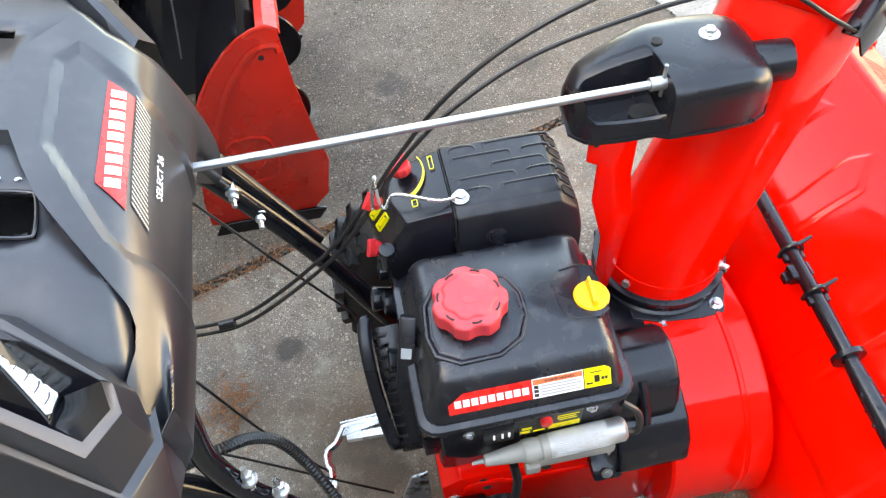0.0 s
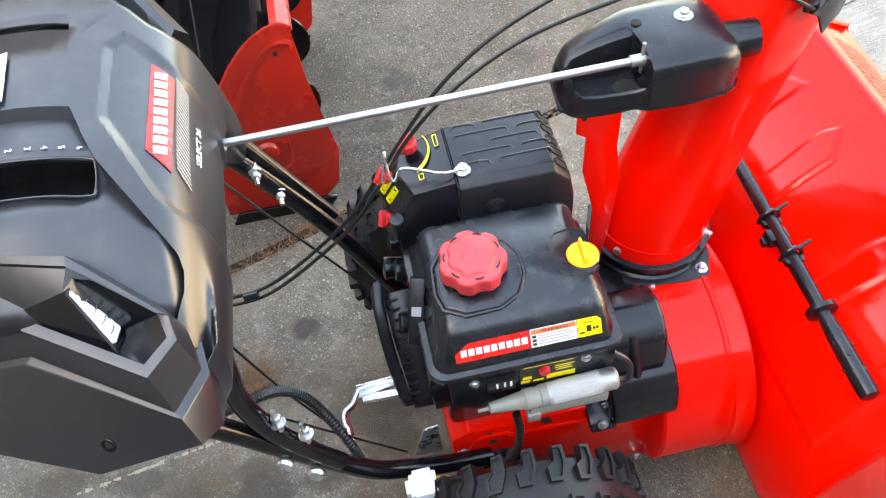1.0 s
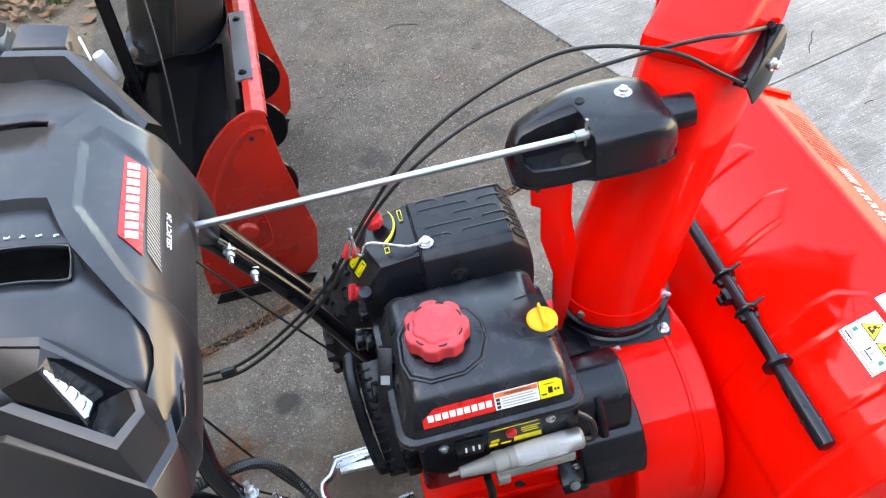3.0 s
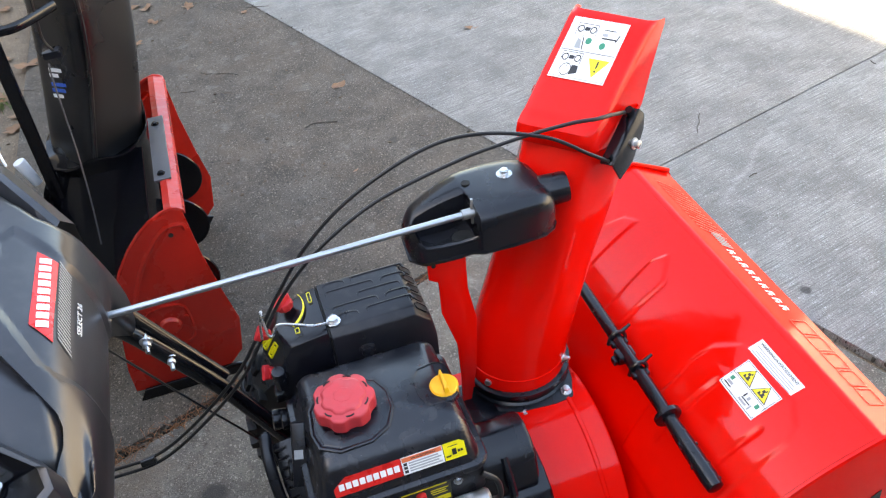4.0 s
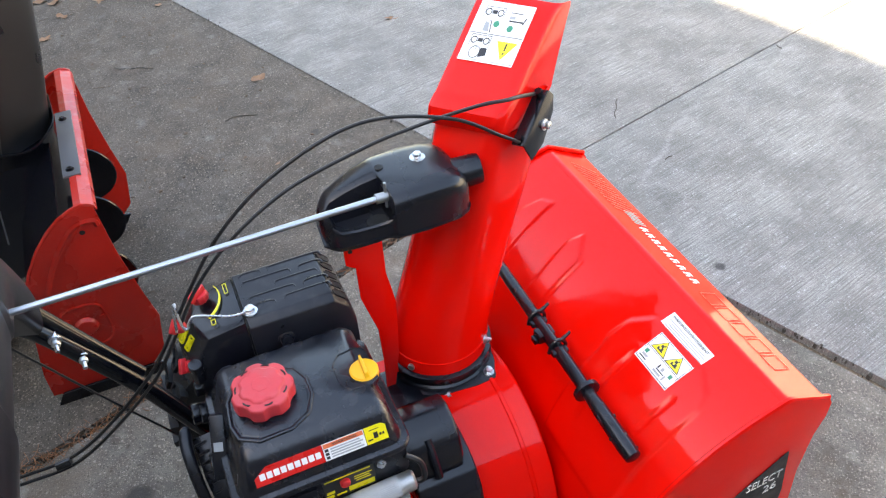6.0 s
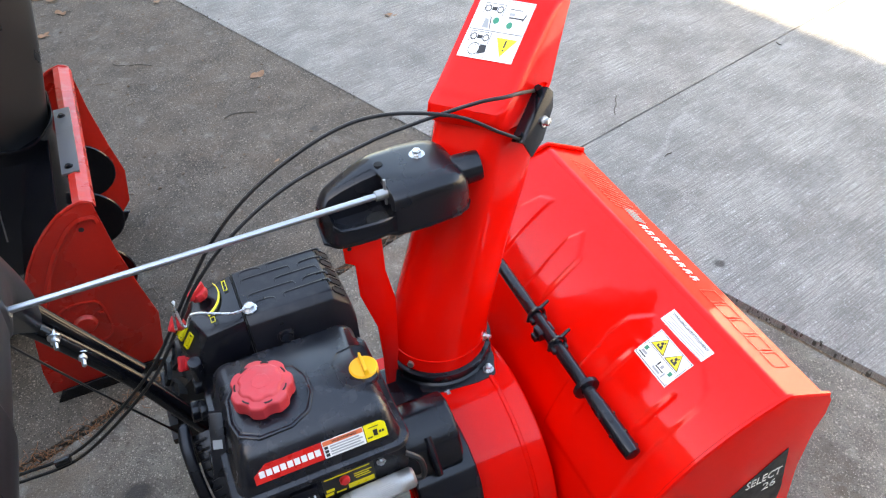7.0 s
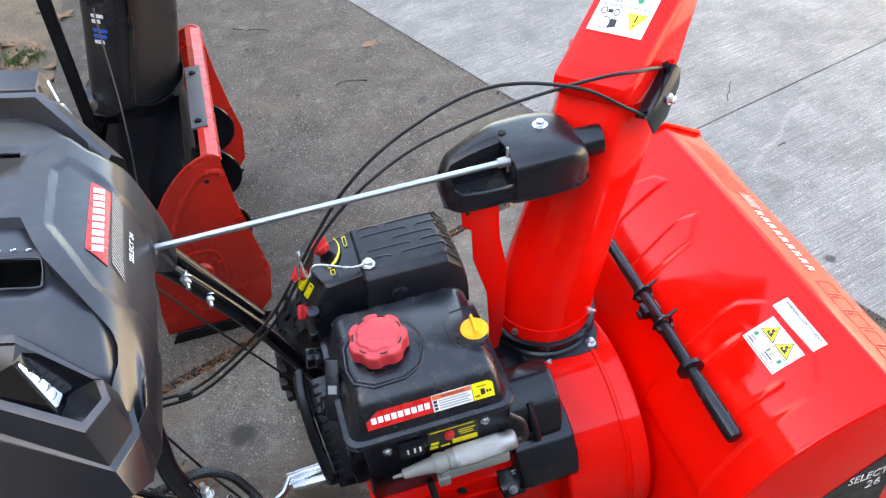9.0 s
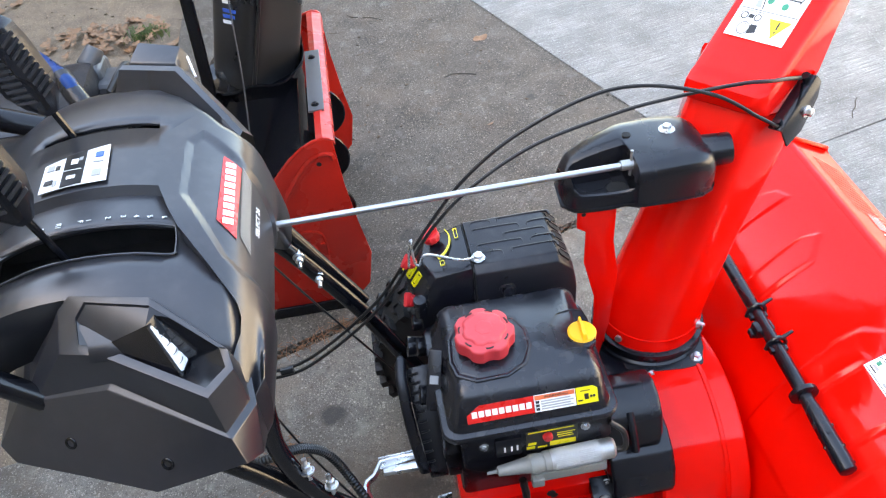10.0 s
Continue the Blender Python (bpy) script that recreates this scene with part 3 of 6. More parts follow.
on_house(bm, 0.5465, 0.571, -0.228, -0.127, -0.0046, 0.0008)
notice = part("notice_sticker", bm, WHITE, auger, "white printed warning notice")
nm = basis((0.5655, -0.1765, house_z(0.5655) + 0.0020), (0, -1, 0), (0.010, 0, house_z(0.570) - house_z(0.560)))
lettering("heading", "WARNING/AVERTISSEMENT", 0.0068, nm, LAB_BLK, notice, width=0.088)
for k in range(4):
    bm = B()
    on_house(bm, 0.5482 + k * 0.0035, 0.5493 + k * 0.0035, -0.224 + 0.004 * (k % 2), -0.133 - 0.005 * (k % 3), -0.0038, 0.0003, 1)
    part("print", bm, LAB_GREY, notice)

# decals on the front lip
lip_dir = Vector((LIP[1][0] - LIP[0][0], 0, LIP[1][1] - LIP[0][1])).normalized()
lip_m = basis(Vector((LIP[0][0], 0, LIP[0][1])) + Vector((-lip_dir.z, 0, lip_dir.x)) * 0.0008, (0, -1, 0), lip_dir)
for k in range(9):
    bm = B()
    x = -0.080 + k * 0.0185
    for p in ([(x, 0.035), (x + 0.0035, 0.035), (x + 0.0055, 0.051), (x + 0.002, 0.051)], [(x + 0.0035, 0.0475), (x + 0.011, 0.0475), (x + 0.0115, 0.051), (x + 0.0045, 0.051)], [(x + 0.002, 0.041), (x + 0.010, 0.041), (x + 0.0105, 0.044), (x + 0.0025, 0.044)], [(x + 0.0085, 0.035), (x + 0.0118, 0.035), (x + 0.0128, 0.043), (x + 0.0095, 0.043)]):
        plate(bm, p, lip_m)
    part("brand_block", bm, WHITE, auger, "white block of the maker's mark")
for k in range(7):
    bm = B()
    x = -0.135 + k * 0.0065
    plate(bm, [(x, 0.036), (x + 0.003, 0.036), (x + 0.011, 0.058), (x + 0.008, 0.058)], lip_m)
    part("hatch", bm, LAB_GREY, auger)
for k in range(14):
    bm = B()
    x = -0.30 + k * 0.012
    plate(bm, [(x, 0.020), (x + 0.0022, 0.020), (x + 0.030, 0.066), (x + 0.0278, 0.066)], lip_m)
    part("hatch", bm, LAB_PINK, auger)
for k in range(5):
    x = 0.105 + k * 0.037
    bm = B()
    for p in (rect(x, 0.026, x + 0.032, 0.0275), rect(x, 0.0625, x + 0.032, 0.064), rect(x, 0.026, x + 0.0015, 0.064), rect(x + 0.0305, 0.026, x + 0.032, 0.064)):
        plate(bm, p, lip_m)
    part("decal_outline", bm, LAB_RED, auger, "thin red outlined square")

# model decal on the side plate
sm = basis((0.0, -HALF - 0.0048, 0.0), (1, 0, 0), (0, 0, 1))
bm = B()
plate(bm, [(0.50, 0.255), (0.645, 0.385), (0.668, 0.255), (0.672, 0.15), (0.60, 0.15)], sm)
decal = part("side_decal", bm, LAB_BLK, auger, "black wedge-shaped decal")
for text, z, w in (("SELECT", 0.318, 0.068), ("26", 0.288, 0.026)):
    lettering("lettering", text, 0.032, sm @ Matrix.Translation((0.615 if w > 0.05 else 0.634, z, 0.0008)) @ Matrix.Shear("XY", 4, (0.25, 0)) @ Matrix.Rotation(radians(5), 4, "Z"), WHITE, decal, width=w)

# impeller drum, its seam bead and the wider rim against the housing
bm = B()
lathe(bm, (0, -0.022, 0.196), (1, 0, 0), [(0.185, 0.02), (0.186, 0.180), (0.190, 0.1835), (0.290, 0.1835), (0.292, 0.1855), (0.297, 0.1855), (0.299, 0.184), (0.302, 0.1845), (0.322, 0.189), (0.327, 0.1895), (0.330, 0.1875), (0.331, 0.16)], 96)
drum = part("impeller_housing", bm, RED, blower)
# chassis
CH = [(-0.135, 0.12), (0.185, 0.07), (0.188, 0.296), (0.17, 0.308), (-0.11, 0.308), (-0.135, 0.292)]
bm = B()
loft(bm, [[(x, y, z) for x, z in CH] for y in (-0.158, 0.158)], r=0.006)
chassis = part("chassis", bm, RED, blower)
for x, z in ((-0.072, 0.262), (0.013, 0.290)):
    bm = B()
    rod(bm, (x, -0.1575, z), (x, -0.1586, z), 0.0065, n=14)
    part("hole", bm, DARK, chassis)
bm = B()
tube(bm, [(-0.115, -0.158, 0.20), (-0.105, -0.158, 0.265), (-0.09, -0.158, 0.285), (-0.055, -0.158, 0.285), (-0.04, -0.158, 0.275), (0.02, -0.158, 0.272), (0.06, -0.158, 0.268), (0.15, -0.158, 0.26)], 0.004, 6, 6)
part("pressed_rib", bm, RED, chassis)
for x, y, z, axis in ((0.178, -0.159, 0.075, (0, -1, 0)), (0.17, -0.159, 0.262, (0, -1, 0)), (0.099, -0.160, 0.30, (0, -1, 0.4)), (-0.12, -0.159, 0.25, (0, -1, 0))):
    bm = B()
    bolt(bm, (x, y, z), axis, 0.0065, 0.007)
    part("bolt", bm, ZINC, chassis, "zinc bolt")
bm = B()
lathe(bm, (-0.06, -0.158, 0.193), (0, -1, 0), [(0, 0.035), (0.012, 0.033), (0.014, 0.02)], 24)
part("axle_bearing", bm, BLACK, chassis)
for y, s in ((-0.290, -1), (0.290, 1)):
    wheel(blower, -0.06, y, s)
bm = B()
rod(bm, (-0.06, -0.25, 0.193), (-0.06, 0.25, 0.193), 0.011)
part("axle", bm, STEEL, blower)

for x, z, r in ((-0.077, 0.292, 0.005), (0.008, 0.298, 0.0075)):
    bm = B()
    rod(bm, (x, -0.1575, z), (x, -0.1588, z), r, n=16)
    part("hole", bm, DARK, chassis)
# chute: round at the foot, a flared channel at the top
def chute_ring(z, c, f, grow=0.0):
    """f: 0 round, 1 channel."""
    wv, dv = Vector((0.68, -0.73, 0)), Vector((0.73, 0.68, 0))
    pts = []
    for k in range(40):
        a = 2 * math.pi * k / 40 + math.pi / 40
        ci = Vector((math.cos(a), math.sin(a))) * (0.085 + grow)
        u, v = math.cos(a), math.sin(a)
        p = 7
        q = (abs(u) ** p + abs(v) ** p) ** (-1 / p)
        bx = Vector((u * q * (0.070 + 0.022 * v * q), v * q * 0.060))
        w = ci.lerp(bx, f)
        pts.append(Vector(c) + wv * w.x + dv * w.y + Vector((0, 0, z)))
    return pts


bm = B()
loft(bm, [chute_ring(*s) for s in ((0.405, (0.24, 0.08, 0), 0, 0.002), (0.416, (0.24, 0.08, 0), 0, 0.002), (0.421, (0.24, 0.08, 0), 0), (0.47, (0.250, 0.082, 0), 0.05), (0.54, (0.271, 0.088, 0), 0.3),
     (0.61, (0.292, 0.097, 0), 0.58), (0.68, (0.313, 0.107, 0), 0.85), (0.76, (0.340, 0.124, 0), 1), (0.805, (0.358, 0.138, 0), 1), (0.828, (0.370, 0.148, 0), 1))], caps=False)
chute = part("chute", bm, RED, blower, "curved red steel discharge chute")
bm = B()
bead = chute_ring(0.434, (0.2425, 0.0807, 0), 0.01, 0.0006)
tube(bm, bead + [bead[0]], 0.0016, 6, 1)
part("pressed_bead", bm, RED, chute)
for at, axis in (((0.177, 0.035, 0.420), (-0.65, -0.7, 0.1)), ((0.304, 0.022, 0.430), (0.65, -0.7, 0.1))):
    bm = B()
    bolt(bm, at, axis, 0.0065, 0.012)
    part("bolt", bm, ZINC, chute, "zinc bolt")
bm = B()
lathe(bm, (0.24, 0.08, 0.372), (0, 0, 1), [(-0.006, 0.085), (-0.006, 0.094), (0.012, 0.0945), (0.015, 0.0905), (0.027, 0.0900), (0.029, 0.0945), (0.036, 0.0945), (0.038, 0.087)], 48)
prism(bm, [(0.175, -0.006), (0.21, -0.020), (0.270, -0.026), (0.304, -0.024), (0.316, -0.010), (0.322, 0.03), (0.326, 0.15), (0.17, 0.16)], "z", 0.362, 0.3815, r=0.003)
collar = part("chute_collar", bm, BLACK, blower, "black plastic chute collar")
bm = B()
bolt(bm, (0.297, -0.009, 0.3815), (0, 0, 1), 0.0065, 0.010)
part("bolt", bm, ZINC, collar, "zinc bolt")
bm = B()
bolt(bm, (0.215, -0.020, 0.374), (0.1, -1, 0.2), 0.006, 0.008)
part("bolt", bm, ZINC, collar, "zinc bolt")

# deflector
Lh, Rh, Lt, Rt = Vector((0.266, 0.128, 0.842)), Vector((0.354, 0.058, 0.832)), Vector((0.403, 0.233, 0.948)), Vector((0.494, 0.159, 0.936))
fwd = Vector((0.78, 0.60, -0.25)).normalized()


def channel(a, b, deep, flare, out=0.0):
    """A folded sheet from the depth of one side wall round the face to the other, its bends rounded."""
    w = (b - a).normalized()
    o = -fwd * out
    left = [a - w * 0.003 + fwd * deep * 0.35, a - w * 0.004 + fwd * 0.022, a - w * 0.003 + fwd * 0.014, a + w * 0.001 + fwd * 0.006 + o, a + w * 0.008 + fwd * 0.001 + o, a + w * 0.018 + o]
    right = [b - w * 0.018 + o, b - w * 0.008 + fwd * 0.001 + o, b - w * 0.001 + fwd * 0.006 + o, b + w * 0.003 + fwd * 0.014, b + w * 0.004 + fwd * 0.022, b + w * flare + fwd * deep]
    return left + right


def face_at(t):
    return Lh.lerp(Lt, t), Rh.lerp(Rt, t)


drop = Vector((0.003, 0.002, -0.022))
rings = [channel(Lh + drop, Rh + drop, 0.10, 0.016, 0.003), channel(Lh + drop * 0.4, Rh + drop * 0.4, 0.105, 0.016, 0.004), channel(*face_at(0.04), 0.11, 0.015, 0.0048), channel(*face_at(0.105), 0.113, 0.014, 0.0050), channel(*face_at(0.125), 0.113, 0.014, 0.0040), channel(*face_at(0.150), 0.113, 0.014, 0.0008), channel(*face_at(0.18), 0.112, 0.014, 0.0008),
         channel(*face_at(0.5), 0.085, 0.010, 0.0012), channel(*face_at(0.88), 0.052, 0.007, 0.001), channel(Lh.lerp(Lt, 0.96) + fwd * 0.002, Rh.lerp(Rt, 0.96) + fwd * 0.002, 0.046, 0.006), channel(Lt + fwd * 0.010, Rt + fwd * 0.010, 0.036, 0.004), channel(Lt + fwd * 0.022 - Vector((0, 0, 0.004)), Rt + fwd * 0.022 - Vector((0, 0, 0.004)), 0.024, 0.003)]
inner = [[p + fwd * 0.003 - Vector((0, 0, 0.002)) for p in ring] for ring in rings]
bm = B()
loft(bm, [r + q[::-1] for r, q in zip(rings, inner)])
deflector = part("deflector", bm, RED, chute, "hinged red steel deflector", angle=30)
wd = (Rh - Lh).normalized()
ax_d, ay_d = wd * 0.90, (Lt - Lh).normalized() * 1.16
az_d = wd.cross(ay_d).normalized()
od = Lh.lerp(Lt, 0.43) + wd * 0.0125 + az_d * 0.0022
dm = Matrix([[ax_d[i], ay_d[i], az_d[i], od[i]] for i in range(3)] + [[0, 0, 0, 1]])
SL, SW = 0.088, 0.090
bm = B()
plate(bm, rect(0, 0, SW, SL), dm, 0.0007)
warn = part("deflector_sticker", bm, WHITE, deflector, "white pictogram sticker with a yellow triangle")
for p, mt in ((rect(0.003, 0.0, 0.003, 0.0), None), (rect(0.002, 0.040, SW - 0.002, 0.0406), LAB_BLK), (rect(0.002, 0.002, SW - 0.002, 0.0026), LAB_GREY), (rect(0.002, SL - 0.0026, SW - 0.002, SL - 0.002), LAB_GREY),
              (rect(0.002, 0.002, 0.0026, SL - 0.002), LAB_GREY), (rect(SW - 0.0026, 0.002, SW - 0.002, SL - 0.002), LAB_GREY),
              ([(0.051, 0.033), (0.067, 0.007), (0.085, 0.033)], LAB_YEL), (rect(0.0667, 0.020, 0.0693, 0.0305), LAB_BLK), (rect(0.0667, 0.0150, 0.0693, 0.0175), LAB_BLK)):
    if mt:
        bm = B()
        plate(bm, p, dm, 0.0004 if mt is not LAB_BLK else 0.0006, 0.0007)
        part("print", bm, mt, warn)


def ring_mark(x, y, r, w, mt=LAB_BLK, n=14, parent=warn, m=None):
    bm = B()
    out = []
    for k in range(n):
        a = 2 * math.pi * k / n
        c, s = math.cos(a), math.sin(a)
        out.append([(x + c * (r - w), y + s * (r - w), 0.0007), (x + c * r, y + s * r, 0.0007), (x + c * r, y + s * r, 0.0011), (x + c * (r - w), y + s * (r - w), 0.0011)])
    loft(bm, out + [out[0]], caps=False, m=m or dm)
    part("print", bm, mt, parent)


for bx, by in ((0.018, 0.072), (0.014, 0.030)):
    for q in (0.0, 0.020):
        ring_mark(bx + q, by, 0.0052, 0.0014)
    for p in (rect(bx - 0.006, by - 0.009, bx - 0.0054, by + 0.008), rect(bx + 0.026, by - 0.009, bx + 0.0266, by + 0.008), rect(bx - 0.006, by + 0.0074, bx + 0.0266, by + 0.008), rect(bx + 0.006, by - 0.002, bx + 0.014, by + 0.003), rect(bx + 0.008, by - 0.013, bx + 0.0086, by - 0.008)):
        bm = B()
        plate(bm, p, dm, 0.0004, 0.0007)
        part("print", bm, LAB_BLK, warn)
for p, mt in (([(0.020, 0.044), (0.030, 0.044), (0.026, 0.056), (0.020, 0.058)], LAB_GREY), ([(0.032, 0.043), (0.0335, 0.043), (0.029, 0.060), (0.0275, 0.060)], LAB_BLK), ([(0.030, 0.006), (0.042, 0.010), (0.040, 0.020), (0.030, 0.020)], LAB_BLK),
              (rect(0.056, 0.062, 0.080, 0.064), LAB_BLK), (rect(0.054, 0.0745, 0.074, 0.0755), LAB_BLK), ([(0.078, 0.060), (0.080, 0.060), (0.083, 0.070), (0.081, 0.070)], LAB_BLK), (rect(0.055, 0.066, 0.064, 0.070), LAB_GREY)):
    bm = B()
    plate(bm, p, dm, 0.0004, 0.0007)
    part("print", bm, mt, warn)
ring_mark(0.022, 0.013, 0.009, 0.0009)
for x, y in ((0.038, 0.056), (0.062, 0.052)):
    bm = B()
    rod(bm, (x, y, 0.0007), (x, y, 0.0011), 0.0048, n=14, m=dm)
    part("print", bm, LAB_GRN, warn)

# cable bracket on the chute's side
bb = Vector((0.378, 0.052, 0.795))
along = Vector((0.063, 0.048, 0.045)).normalized()
km = basis(bb + Vector((0.006, -0.008, 0)), along, -(Vector((0.5, 0.154, -0.85))))
kz = Vector((km[0][2], km[1][2], km[2][2]))
bm = B()
prism(bm, [(-0.004, 0.002), (0.092, 0.002), (0.096, -0.016), (0.080, -0.034), (0.030, -0.046), (-0.006, -0.036)], "z", -0.0015, 0.0015, r=0.0006, m=km)
prism(bm, [(-0.004, -0.001), (0.092, -0.001), (0.092, 0.002), (-0.004, 0.002)], "z", -0.020, 0.0015, r=0.0006, m=km)
bracket = part("cable_bracket", bm, GLOSSBLACK, chute, "black steel cable bracket")
bm = B()
bolt(bm, km @ Vector((0.050, -0.026, 0.0015)), kz, 0.0062, 0.010)
part("bolt", bm, ZINC, bracket, "zinc bolt")
for u in (0.006, 0.084):
    bm = B()
    rod(bm, km @ Vector((u, 0.010, -0.010)), km @ Vector((u, -0.004, -0.010)), 0.0062, n=6)
    part("cable_nut", bm, GLOSSBLACK, bracket)

# gearbox cover of the chute crank: a rounded hood, its near flank scooped out round the crank rod
def hood_ring(x, yn, yf, ym, zt, zb, zr=0.0, zf=0.0):
    """A cross section from the near foot over the top to the far foot; zr, zf: rim and floor of the scoop."""
    far = [(yf - 0.030, zt), (yf - 0.016, zt - 0.002), (yf - 0.007, zt - 0.007), (yf - 0.002, zt - 0.016), (yf, zt - 0.028), (yf + 0.001, zb)]
    if zr:
        near = [(yn - 0.001, zb), (yn, zr - 0.006), (yn + 0.0015, zr - 0.0015), (yn + 0.005, zr), (yn + 0.0085, zr - 0.002), (yn + 0.011, zf), (ym - 0.004, zf), (ym + 0.003, zt - 0.003), (ym + 0.007, zt)]
    else:
        near = [(yn - 0.001, zb), (yn, zt - 0.024), (yn + 0.001, zt - 0.013), (yn + 0.004, zt - 0.006), (yn + 0.010, zt - 0.0015), (yn + 0.018, zt), (ym - 0.004, zt), (ym + 0.003, zt), (ym + 0.007, zt)]
    return [(x, y, z) for y, z in near + far]


bm = B()
loft(bm, [hood_ring(*q) for q in ((0.073, 0.046, 0.096, 0.062, 0.748, 0.720), (0.077, 0.038, 0.104, 0.064, 0.756, 0.718), (0.084, 0.031, 0.111, 0.066, 0.764, 0.718), (0.090, 0.027, 0.116, 0.073, 0.769, 0.719, 0.752, 0.751),
     (0.094, 0.026, 0.118, 0.074, 0.772, 0.719, 0.749, 0.736), (0.115, 0.022, 0.124, 0.074, 0.780, 0.721, 0.749, 0.736), (0.140, 0.018, 0.130, 0.072, 0.788, 0.724, 0.751, 0.738), (0.160, 0.014, 0.134, 0.070, 0.793, 0.730, 0.755, 0.742),
     (0.165, 0.011, 0.135, 0.070, 0.794, 0.732, 0.757, 0.744), (0.168, 0.007, 0.1355, 0.054, 0.7945, 0.733), (0.176, 0.0055, 0.136, 0.054, 0.7955, 0.733), (0.215, 0.005, 0.136, 0.054, 0.797, 0.733), (0.248, 0.006, 0.133, 0.054, 0.7965, 0.733),
     (0.266, 0.009, 0.127, 0.054, 0.794, 0.733), (0.277, 0.015, 0.119, 0.054, 0.788, 0.733), (0.284, 0.023, 0.110, 0.054, 0.779, 0.733), (0.287, 0.030, 0.103, 0.056, 0.770, 0.733))])
gear = part("chute_gear_cover", bm, BLACK, blower, "black plastic chute gear cover", angle=42)
bm = B()
foot = [(0.288, 0.026), (0.290, 0.060), (0.286, 0.110), (0.270, 0.130), (0.235, 0.139), (0.170, 0.1385), (0.120, 0.129), (0.086, 0.115), (0.073, 0.096), (0.069, 0.046), (0.084, 0.027), (0.120, 0.018), (0.155, 0.012), (0.168, 0.004), (0.215, 0.002), (0.262, 0.005), (0.280, 0.014)]
loft(bm, [[(x, y, (0.731 if x > 0.165 else 0.731 - (0.165 - x) * 0.13) + h) for x, y in foot] for h in (0.0, 0.0035)])
part("foot_rim", bm, BLACK, gear)
bm = B()
rod(bm, (0.275, 0.058, 0.768), (0.316, 0.052, 0.772), 0.024, 0.0225, n=22, bevel=0.004)
part("shaft_cap", bm, BLACK, gear)
bm = B()
rod(bm, (0.232, 0.085, 0.7955), (0.232, 0.085, 0.7972), 0.0115, n=20)
bolt(bm, (0.232, 0.085, 0.796), (0, 0, 1), 0.0066, 0.008)
part("bolt", bm, ZINC, gear, "zinc bolt")
bm = B()
rod(bm, (0.174, 0.088, 0.785), (0.174, 0.088, 0.7968), 0.0062, n=16)
part("bolt_hole", bm, DARK, gear)
bm = B()
loft(bm, [[(0.150 + 0.016 * math.cos(a), 0.040 + 0.0135 * math.sin(a), z) for a in [2 * math.pi * k / 20 for k in range(20)]] for z in (0.735, 0.7432)])
part("opening", bm, DARK, gear)
# red bracket that carries it
bm = B()
prism(bm, [(0.094, 0.735), (0.152, 0.735), (0.152, 0.64), (0.163, 0.57), (0.157, 0.45), (0.144, 0.37), (0.128, 0.37), (0.130, 0.44), (0.128, 0.52), (0.108, 0.60), (0.108, 0.665), (0.094, 0.675)], "y", 0.042, 0.046, r=0.001)
prism(bm, [(0.150, 0.72), (0.153, 0.72), (0.153, 0.40), (0.150, 0.40)], "y", 0.044, 0.066, r=0.001)
brk = part("chute_bracket", bm, RED, blower, "red steel bracket")
for x, z in ((0.103, 0.700), (0.125, 0.712)):
    bm = B()
    rod(bm, (x, 0.0425, z), (x, 0.0415, z), 0.0035, n=10)
    part("hole", bm, DARK, brk)
# crank rod
bm = B()
rod(bm, (-0.345, 0.035, 0.781), (0.156, 0.038, 0.7825), 0.0047, n=18)
crank = part("crank_rod", bm, ROD, blower, "zinc plated crank rod")
bm = B()
rod(bm, (0.150, 0.038, 0.7825), (0.178, 0.038, 0.7825), 0.0074, n=18)
part("rod_end", bm, STEEL, crank)
bm = B()
rod(bm, (0.165, 0.038, 0.764), (0.165, 0.038, 0.806), 0.0022, n=8)
part("cotter_pin", bm, STEEL, crank)
bm = B()
rod(bm, (-0.352, 0.035, 0.778), (-0.325, 0.035, 0.781), 0.0095, n=10, bevel=0.002)
part("rod_end", bm, STEEL, crank)

# ---- engine ----
engine = new("engine")
engine.parent = blower
tagged(engine, "black four-stroke engine")
bm = B()
box(bm, (-0.13, -0.14, 0.308), (0.08, 0.15, 0.50), 0.01)
part("engine_block", bm, BLACK, engine)


def rr(x0, y0, x1, y1, c, z):
    out = []
    for cx, cy, a0 in ((x1 - c, y1 - c, 0), (x0 + c, y1 - c, 90), (x0 + c, y0 + c, 180), (x1 - c, y0 + c, 270)):
        out += [(cx + c * math.cos(radians(a0 + k * 22.5)), cy + c * math.sin(radians(a0 + k * 22.5)), z) for k in range(5)]
    return out


bm = B()
loft(bm, [rr(-0.14, -0.172, 0.083, 0.02, 0.02, 0.515), rr(-0.147, -0.183, 0.090, 0.026, 0.02, 0.526), rr(-0.152, -0.1885, 0.095, 0.029, 0.022, 0.528), rr(-0.153, -0.1895, 0.096, 0.030, 0.022, 0.536), rr(-0.151, -0.188, 0.094, 0.028, 0.021, 0.539), rr(-0.1435, -0.1815, 0.087, 0.023, 0.019, 0.541),
          rr(-0.139, -0.179, 0.084, 0.02, 0.018, 0.552), rr(-0.136, -0.1765, 0.081, 0.018, 0.018, 0.559), rr(-0.131, -0.1625, 0.077, 0.014, 0.016, 0.5835), rr(-0.125, -0.154, 0.070, 0.008, 0.014, 0.594), rr(-0.114, -0.143, 0.062, 0.0, 0.012, 0.600)])
